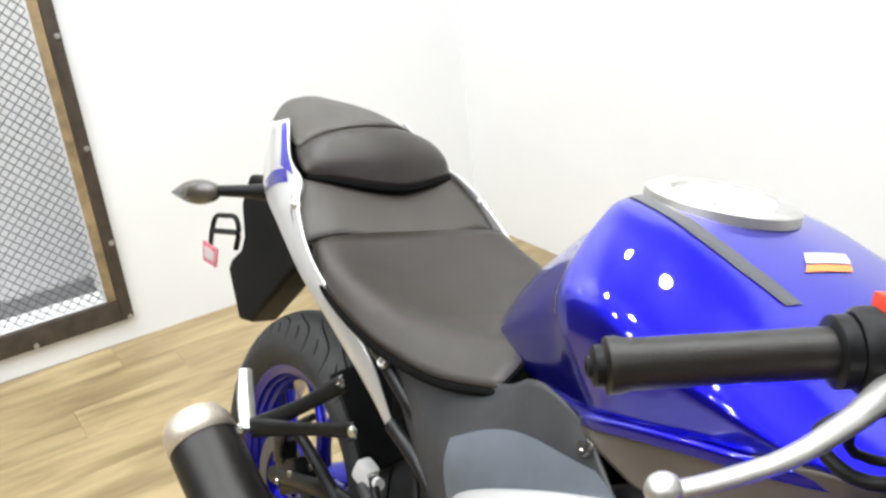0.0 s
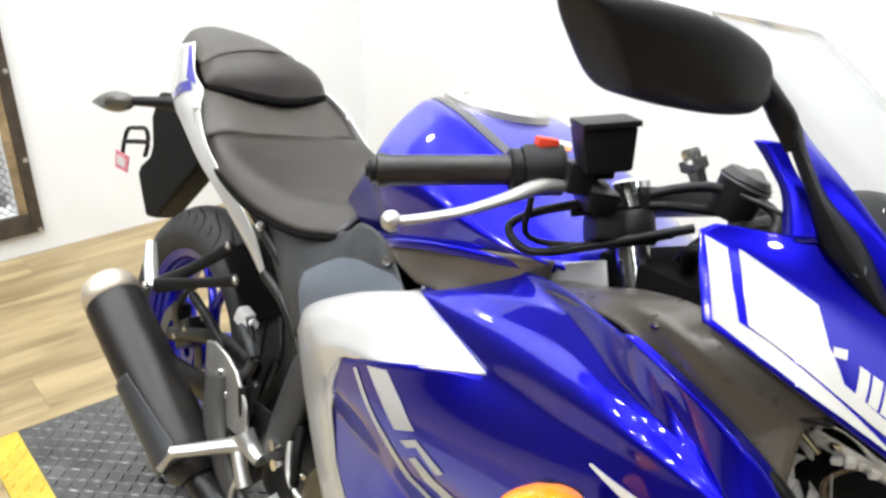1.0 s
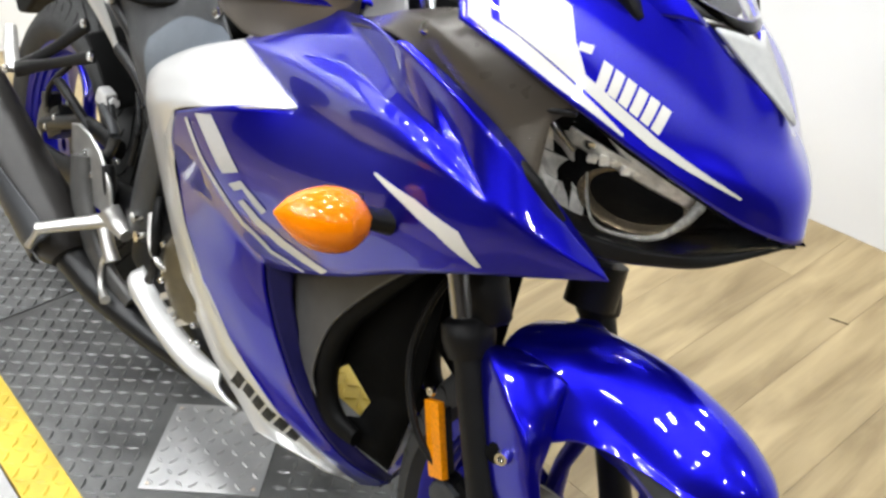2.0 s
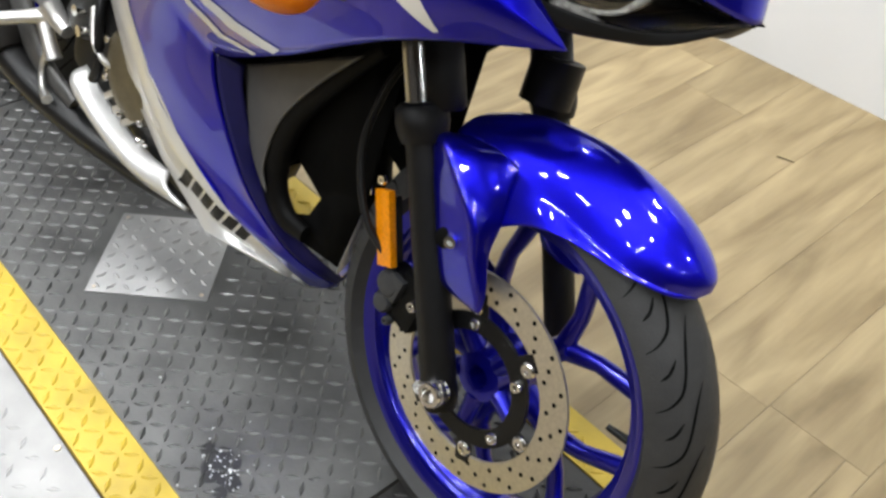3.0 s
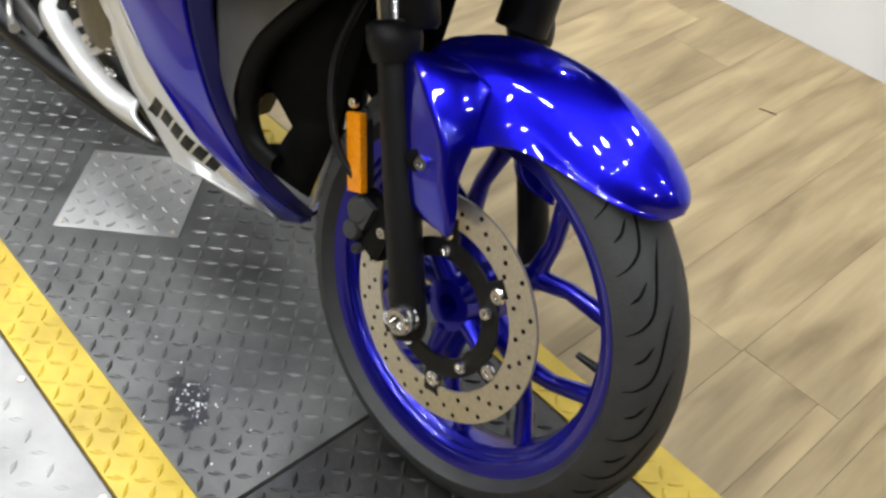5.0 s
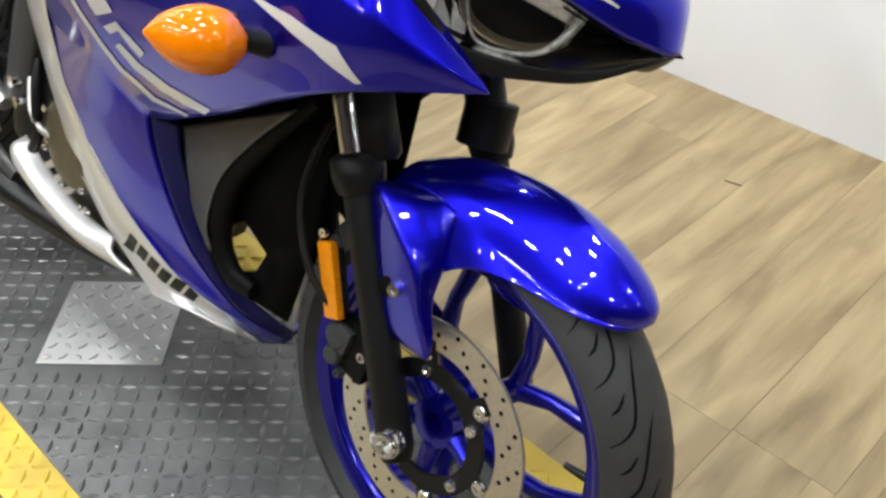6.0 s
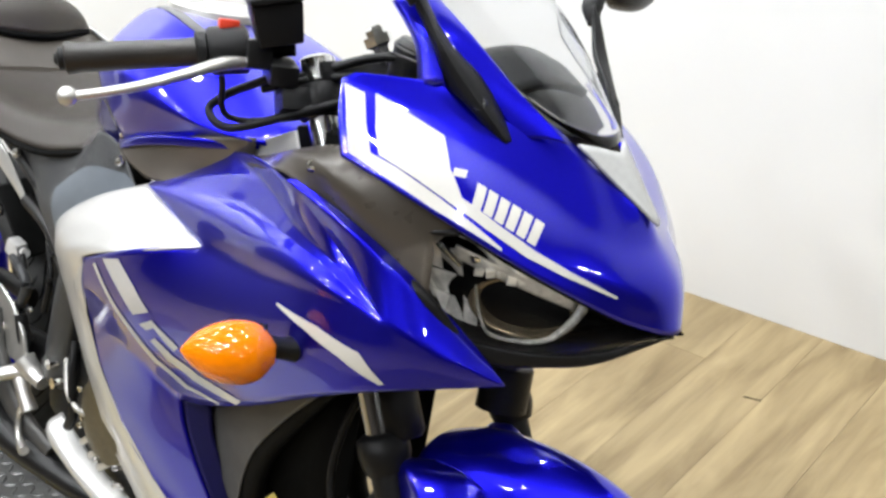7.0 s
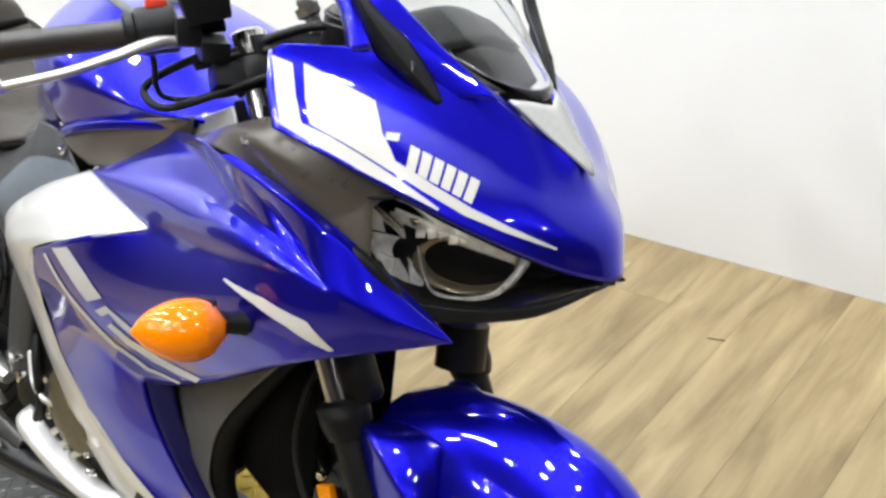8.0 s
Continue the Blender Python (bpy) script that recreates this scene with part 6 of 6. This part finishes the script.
sheet(bm, [[(1.205, -0.085, 1.005), (1.205, 0, 1.012), (1.205, 0.085, 1.005)], [(1.215, -0.080, 1.038), (1.215, 0, 1.052), (1.215, 0.080, 1.038)], [(1.255, -0.070, 1.048), (1.258, 0, 1.062), (1.255, 0.070, 1.048)], [(1.300, -0.075, 1.020), (1.305, 0, 1.030), (1.300, 0.075, 1.020)]], 6, 5)
part("instrument_panel", bm, M_BLACK, bike, "black instrument cluster behind the screen", solid=0.01)
panel("dash_panel", [[[(1.18, -0.14, 1.045), (1.19, 0, 1.02), (1.18, 0.14, 1.045)], [(1.28, -0.10, 1.02), (1.29, 0, 1.01), (1.28, 0.10, 1.02)], [(1.345, -0.055, 0.990), (1.36, 0, 0.982), (1.345, 0.055, 0.990)]]], M_BLACK, bike, "black dash panel under the screen")

# -- windscreen and its trims --
WS = [
    [(1.228, -0.110, 1.080), (1.293, -0.086, 1.037), (1.340, -0.066, 1.008), (1.376, -0.042, 0.988), (1.392, 0.0, 0.978)],
    [(1.194, -0.124, 1.125), (1.250, -0.100, 1.092), (1.292, -0.072, 1.070), (1.316, -0.042, 1.055), (1.325, 0.0, 1.050)],
    [(1.126, -0.118, 1.178), (1.172, -0.096, 1.160), (1.204, -0.068, 1.148), (1.222, -0.036, 1.142), (1.228, 0.0, 1.140)],
    [(1.068, -0.098, 1.212), (1.094, -0.080, 1.212), (1.110, -0.056, 1.212), (1.118, -0.030, 1.212), (1.121, 0.0, 1.212)],
]
ws, _ = panel("windscreen", [both(WS)], M_SCREEN, bike, "clear plastic windscreen", solid=0.0025)
ws.visible_shadow = False
LIP = [[(1.374, -0.046, 0.976), (1.386, -0.025, 0.974), (1.398, 0.0, 0.970)], [(1.414, -0.026, 0.943), (1.423, -0.013, 0.939), (1.432, 0.0, 0.936)], [(1.455, -0.005, 0.911), (1.457, -0.003, 0.908), (1.460, 0.0, 0.905)]]
bm = bmesh.new()
sheet(bm, both(LIP), 4, 5)
for v in bm.verts:
    v.co += Vector((0.005, 0, 0.004))
part("air_intake_plate", bm, M_PALE, cowl, "pale grey plate below the screen", solid=0.004)
for s in (1, -1):
    f = (lambda r: r) if s == 1 else mirror
    blade = [
        [(1.222, -0.172, 1.122), (1.240, -0.163, 1.094), (1.261, -0.152, 1.057), (1.273, -0.144, 1.026), (1.299, -0.134, 1.006), (1.333, -0.110, 0.972)],
        [(1.230, -0.172, 1.124), (1.246, -0.166, 1.098), (1.268, -0.156, 1.063), (1.292, -0.143, 1.032), (1.316, -0.129, 1.003), (1.336, -0.112, 0.975)],
        [(1.232, -0.162, 1.124), (1.244, -0.154, 1.096), (1.263, -0.138, 1.064), (1.296, -0.120, 1.034), (1.320, -0.108, 1.000), (1.336, -0.107, 0.976)],
    ]
    bm = bmesh.new()
    sheet(bm, f(blade), 5, 4)
    pillar = [
        [(1.205, -0.156, 1.130), (1.233, -0.150, 1.102), (1.260, -0.134, 1.064), (1.293, -0.116, 1.034), (1.319, -0.103, 0.998), (1.342, -0.090, 0.981)],
        [(1.200, -0.140, 1.134), (1.231, -0.136, 1.106), (1.267, -0.121, 1.070), (1.305, -0.104, 1.036), (1.336, -0.090, 1.003), (1.362, -0.077, 0.983)],
        [(1.196, -0.128, 1.136), (1.228, -0.124, 1.107), (1.271, -0.110, 1.073), (1.316, -0.093, 1.032), (1.351, -0.078, 1.005), (1.379, -0.065, 0.981)],
    ]
    if s == 1:
        panel("screen_pillar", [f(pillar)], M_BLUE, cowl, "blue pillar beside the screen", solid=0.005)
    strut = [
        [(1.187, -0.150, 1.100), (1.208, -0.150, 1.082), (1.231, -0.152, 1.058), (1.246, -0.157, 1.020)],
        [(1.200, -0.156, 1.102), (1.220, -0.156, 1.083), (1.243, -0.158, 1.060), (1.260, -0.162, 1.022)],
        [(1.213, -0.145, 1.102), (1.230, -0.145, 1.082), (1.253, -0.148, 1.062), (1.275, -0.150, 1.026)],
    ]
    if s == 1:
        panel("screen_strut", [f(strut)], M_BLUE, cowl, "narrow blue strut behind the mirror mount", solid=0.004)
    mt = part("mirror_mount", bm, M_BLACK, cowl, "satin black mirror mount", solid=0.006)
    screw((1.3075, -0.1285 * s, 1.009), (0.4, -0.8 * s, 0.4), mt, 0.0085, 0.006, M_IRON)
    screw((1.3465, -0.0745 * s, 0.993), (0.5, -0.5 * s, 0.7), cowl, 0.0065, 0.005, M_IRON)

# -- mirrors --
def rear_mirror(s):
    e = new("rear_mirror")
    e.parent = bike
    tagged(e, "satin black rear-view mirror on an arm")
    f = lambda p: (p[0], s * p[1], p[2])
    bm = bmesh.new()
    # a flattened boxy shell whose outer end slants
    rings = []
    path = [(1.222, -0.220, 1.150), (1.217, -0.240, 1.154), (1.205, -0.285, 1.160), (1.190, -0.335, 1.162), (1.176, -0.378, 1.162), (1.174, -0.388, 1.162), (1.173, -0.391, 1.162)]
    rad = [(0.010, 0.014), (0.020, 0.028), (0.031, 0.038), (0.034, 0.040), (0.031, 0.037), (0.026, 0.032), (0.014, 0.020)]
    pts = crom(path, 4)
    rr = crom([(a, b, 0) for a, b in rad], 4)
    for p, q in zip(pts, rr):
        ring = []
        lean = 0.036 * min(1, max(0, (-0.25 - p.y) / 0.13))
        for k in range(28):
            t = 2 * math.pi * k / 28
            cx = math.copysign(abs(math.cos(t)) ** 0.6, math.cos(t))
            cz = math.copysign(abs(math.sin(t)) ** 0.6, math.sin(t))
            ring.append(bm.verts.new(f((p.x + q.x * cx, p.y - lean * cz * q.y / 0.037, p.z + q.y * cz))))
        rings.append(ring)
    for a, b in zip(rings, rings[1:]):
        for k in range(28):
            bm.faces.new((a[k], a[(k + 1) % 28], b[(k + 1) % 28], b[k]))
    bm.faces.new(rings[0])
    bm.faces.new(rings[-1])
    part("mirror_shell", bm, M_BLACK, e, "satin black mirror shell", smooth=60)
    bm = bmesh.new()
    slab(bm, [f(p) for p in ((1.176, -0.255, 1.180), (1.155, -0.365, 1.186), (1.154, -0.365, 1.172), (1.156, -0.340, 1.140), (1.174, -0.265, 1.136))], (-1, 0, 0), 0.004)
    part("mirror_glass", bm, M_CHROME, e, "mirror glass")
    rib("mirror_arm", [f((1.236, -0.166, 1.100)), f((1.226, -0.172, 1.122)), f((1.221, -0.196, 1.142)), f((1.222, -0.228, 1.156))], [0.008, 0.014, 0.012, 0.013], M_BLACK, e, "black mirror arm", 14, 0.8)


rear_mirror(1)
rear_mirror(-1)

# -- front indicator --
ind = new("front_indicator")
ind.parent = bike
tagged(ind, "orange teardrop front indicator on a black stem")
rib("indicator_lens", [(1.148, -0.362, 0.729), (1.162, -0.344, 0.730), (1.177, -0.326, 0.730), (1.193, -0.307, 0.731), (1.211, -0.288, 0.732)], [0.002, 0.0160, 0.0250, 0.0312, 0.0345, 0.0355, 0.0338, 0.0275, 0.010], M_AMBER, ind, "glossy orange lens", 36, 0.95, n=9)
rib("indicator_back", [(1.150, -0.340, 0.732), (1.170, -0.318, 0.734), (1.196, -0.290, 0.736)], [0.006, 0.029, 0.024], M_BLACK, ind, "black back shell", 24, 0.95)
rib("stem", [(1.190, -0.292, 0.734), (1.200, -0.276, 0.732), (1.206, -0.258, 0.730)], [0.016, 0.012, 0.015], M_BLACK, ind, "black rubber stem", 14)

# -- fuel cap and stickers on the tank --
bm = bmesh.new()
spin(bm, [(0.0001, 0.003), (0.050, 0.003), (0.053, 0.006), (0.072, 0.006), (0.079, 0.002), (0.080, -0.008)], (0.672, 0.0, 1.044), (0.06, 0.0, 1), 48, closed=False)
cap = part("fuel_cap", bm, M_ALU, tank, "brushed aluminium fuel cap")
bm = bmesh.new()
spin(bm, [(0.0001, 0.0052), (0.044, 0.0052), (0.048, 0.0034)], (0.672, 0.0, 1.044), (0.06, 0.0, 1), 32, closed=False)
part("cap_lid", bm, M_PALE, cap, "grey lock plate of the cap")
for k in range(6):
    a = 2 * math.pi * k / 6
    screw((0.672 + 0.062 * math.cos(a), 0.062 * math.sin(a), 1.0500 - 0.0037 * math.cos(a)), (0.06, 0.0, 1), cap, 0.0035, 0.0015, M_ALU)


# -- graphics: thin skins on the painted panels --
def stripe(name, tree, lo, hi, material, parent, label="", out=(0, -1, 0), n=12):
    return decal(name, tree, [lo, hi], material, parent, out, 6, n, 0.0028, label, True)


stripe("stripe", cowl_tree, [(1.209, -0.228, 1.013), (1.238, -0.247, 0.981), (1.256, -0.256, 0.953), (1.3, -0.24, 0.934), (1.339, -0.218, 0.914), (1.368, -0.194, 0.897), (1.391, -0.171, 0.881)],
       [(1.227, -0.216, 1.006), (1.254, -0.235, 0.98), (1.273, -0.243, 0.956), (1.3, -0.231, 0.946), (1.337, -0.21, 0.925), (1.368, -0.188, 0.903), (1.391, -0.169, 0.883)], M_WHITE, cowl, "white stripe on the cowl")
stripe("stripe", cowl_tree, [(1.238, -0.211, 1.001), (1.262, -0.23, 0.977), (1.28, -0.239, 0.955), (1.318, -0.22, 0.937), (1.349, -0.201, 0.919), (1.376, -0.178, 0.899), (1.407, -0.148, 0.876), (1.434, -0.114, 0.859), (1.47, -0.07, 0.841)],
       [(1.232, -0.206, 1.007), (1.263, -0.189, 0.993), (1.299, -0.169, 0.975), (1.328, -0.188, 0.95), (1.35, -0.191, 0.926), (1.38, -0.166, 0.904), (1.409, -0.138, 0.882), (1.435, -0.108, 0.864), (1.47, -0.069, 0.843)], M_WHITE, cowl, "white block and tapering stripe on the cowl")


def word_bars(tree, lo, hi, n, material, parent, out=(0, -1, 0), slant=0.25):
    """A brand mark as n plain slanted bars between a foot line and a head line."""
    lo0, lo1, hi0, hi1 = (Vector(p) for p in (*lo, *hi))
    for k in range(n):
        a, b = (k + 0.06) / n, (k + 0.84) / n
        foot = [lo0.lerp(lo1, a), lo0.lerp(lo1, b)]
        head = [hi0.lerp(hi1, a), hi0.lerp(hi1, b)]
        decal("mark_bar", tree, [[tuple(p) for p in foot], [tuple(p) for p in head]], material, parent, out, 4, 4, 0.0022)


word_bars(cowl_tree, [(1.358, -0.185, 0.92), (1.408, -0.136, 0.885)], [(1.348, -0.168, 0.939), (1.402, -0.116, 0.904)], 6, M_WHITE, cowl)
decal("mark_disc", cowl_tree, [[(1.334, -0.189, 0.944), (1.341, -0.178, 0.942)], [(1.329, -0.183, 0.95), (1.336, -0.17, 0.948)]], M_WHITE, cowl, lift=0.0022)
stripe("stripe", fair_tree, [(0.76, -0.248, 0.693), (0.79, -0.243, 0.655), (0.826, -0.229, 0.615), (0.857, -0.205, 0.572), (0.911, -0.19, 0.55), (1.000, -0.200, 0.564)], [(0.769, -0.25, 0.697), (0.800, -0.245, 0.66), (0.836, -0.232, 0.623), (0.868, -0.208, 0.581), (0.923, -0.195, 0.560), (1.010, -0.203, 0.570)], M_GREYDEC, fairing, "pale grey stripe on the fairing")
stripe("stripe", fair_tree, [(0.794, -0.253, 0.711), (0.827, -0.249, 0.68), (0.854, -0.24, 0.648)], [(0.838, -0.255, 0.724), (0.867, -0.25, 0.696), (0.892, -0.24, 0.664)], M_GREYDEC, fairing, "pale grey stripe on the fairing")
stripe("stripe", fair_tree, [(0.862, -0.235, 0.636), (0.873, -0.231, 0.63)], [(0.894, -0.237, 0.653), (0.903, -0.233, 0.646)], M_GREYDEC, fairing, "pale grey stripe on the fairing")
stripe("stripe", fair_tree, [(0.892, -0.232, 0.641), (0.909, -0.224, 0.625), (0.924, -0.219, 0.616)], [(0.903, -0.233, 0.646), (0.922, -0.227, 0.636), (0.939, -0.223, 0.627)], M_GREYDEC, fairing, "pale grey stripe on the fairing")
stripe("stripe", fair_tree, [(0.873, -0.224, 0.614), (0.897, -0.21, 0.591), (0.948, -0.203, 0.58), (1.004, -0.207, 0.583), (1.057, -0.213, 0.591)], [(0.887, -0.226, 0.623), (0.916, -0.215, 0.605), (0.972, -0.211, 0.597), (1.026, -0.214, 0.6), (1.073, -0.218, 0.604)], M_GREYDEC, fairing, "pale grey stripe on the fairing")
stripe("stripe", fair_tree, [(1.169, -0.261, 0.769), (1.228, -0.266, 0.76), (1.274, -0.259, 0.748), (1.317, -0.239, 0.728)], [(1.172, -0.262, 0.772), (1.245, -0.267, 0.771), (1.3, -0.255, 0.76), (1.322, -0.237, 0.73)], M_WHITE, fairing, "white flash on the fairing")
stripe("flash", tail_tree, [(-0.128, -0.118, 0.998), (-0.095, -0.132, 0.968), (-0.066, -0.142, 0.940)], [(-0.120, -0.115, 1.004), (-0.062, -0.138, 0.965), (-0.012, -0.150, 0.938)], M_BLUE, tail, "blue flash on the tail")
stripe("flash", tail_tree, [(-0.125, -0.141, 0.889), (-0.07, -0.150, 0.910), (-0.018, -0.155, 0.926)], [(-0.150, -0.133, 0.900), (-0.09, -0.142, 0.928), (-0.045, -0.147, 0.942)], M_BLUE, tail, "blue flash on the tail")
stripe("stripe", tank_tree, [(0.621, -0.086, 1.034), (0.675, -0.1, 1.036), (0.735, -0.111, 1.029), (0.789, -0.113, 1.017), (0.841, -0.109, 1.002)],
       [(0.633, -0.072, 1.04), (0.679, -0.081, 1.039), (0.738, -0.093, 1.032), (0.791, -0.094, 1.02), (0.845, -0.09, 1.004)], M_STRIPE, tank, "grey stripe on the tank", (0, -0.3, 1))
stripe("warning_sticker", tank_tree, [(0.813, -0.047, 1.019), (0.821, 0.014, 1.018)], [(0.805, -0.036, 1.022), (0.812, 0.025, 1.02)], M_ORANGE, tank, "orange warning sticker", (0, 0, 1))
stripe("sticker", tank_tree, [(0.803, -0.034, 1.023), (0.81, 0.028, 1.021)], [(0.789, -0.02, 1.027), (0.794, 0.04, 1.024)], M_LABEL, tank, "pale sticker", (0, 0, 1))
silver_ob = next(c for c in fairing.children if c.name.startswith("silver_trim"))
word_bars(silver_tree, [(0.782, -0.152, 0.257), (0.925, -0.113, 0.208)], [(0.804, -0.156, 0.288), (0.946, -0.116, 0.236)], 6, M_BLACK, silver_ob)
# Embossed area of the cover; its bluish reflection is put into the patch colour.
decal("raised_patch", cover_tree, [[(0.520, -0.180, 0.655), (0.600, -0.195, 0.705), (0.690, -0.198, 0.752), (0.775, -0.195, 0.800)], [(0.507, -0.180, 0.700), (0.600, -0.190, 0.755), (0.680, -0.192, 0.785), (0.760, -0.192, 0.806)], [(0.503, -0.180, 0.735), (0.560, -0.190, 0.776), (0.640, -0.190, 0.802), (0.740, -0.190, 0.812)]], M_SLATE, cover, lift=0.0035, label="raised patch with a bluish reflection in its grey")


# ---- floor planks ----
def cut(rect, hole):
    """What is left of a rectangle (x0, x1, y0, y1) outside a hole."""
    x0, x1, y0, y1 = rect
    a0, a1, b0, b1 = hole
    if x1 <= a0 or x0 >= a1 or y1 <= b0 or y0 >= b1:
        return [rect]
    m0, m1 = max(x0, a0), min(x1, a1)
    left = [(x0, m0, y0, y1), (m1, x1, y0, y1), (m0, m1, y0, b0), (m0, m1, b1, y1)]
    return [r for r in left if r[1] - r[0] > 0.006 and r[3] - r[2] > 0.006]


def planks():
    fl = bpy.data.objects["floor"]
    wd, ln = 0.184, 1.24
    meshes = {}
    rng = random.Random(4)
    x = WALL_X
    while x < 7.0:
        y = WALL_Y - rng.random() * ln
        spans = [(y, WALL_Y)]
        while y > Y0:
            spans.append((max(y - ln, Y0), y))
            y -= ln
        for a, b in spans:
            pieces = [(x, x + wd, a, b)]
            for hole in ((PX0 - 0.001, PX1 - ROUND, PY0 - 0.001, PY1 + 0.001), (PX1 - ROUND, PX1 + 0.001, PY0 - 0.001, PY1 - EDGE1 + 0.001), (-0.201, 2.001, PY0 - 0.603, PY0)):
                pieces = [q for p in pieces for q in cut(p, hole)]
            for x0, x1, p, q in pieces:
                key = (round(x1 - x0, 3), round(q - p, 3))
                if key not in meshes:
                    bm = bmesh.new()
                    box(bm, (0, 0, -0.006), (key[0] - 0.0006, key[1] - 0.0006, 0.012), bevel=0.0008)
                    me = bpy.data.meshes.new("plank")
                    bm.to_mesh(me)
                    bm.free()
                    me.materials.append(M_WOOD)
                    meshes[key] = me
                o = new("plank", meshes[key])
                o.location = ((x0 + x1) / 2, (p + q) / 2, 0.0)
                o.parent = fl
        x += wd


planks()
bm = bmesh.new()
slab(bm, [(1.162, 1.209, 0.0012), (1.201, 1.2195, 0.0012), (1.201, 1.2165, 0.0012), (1.163, 1.206, 0.0012)], (0, 0, 1), 0.001)
tagged(part("floor_scuff", bm, M_DARK, None, "thin dark splinter lying on the wooden floor"), category="splinter")
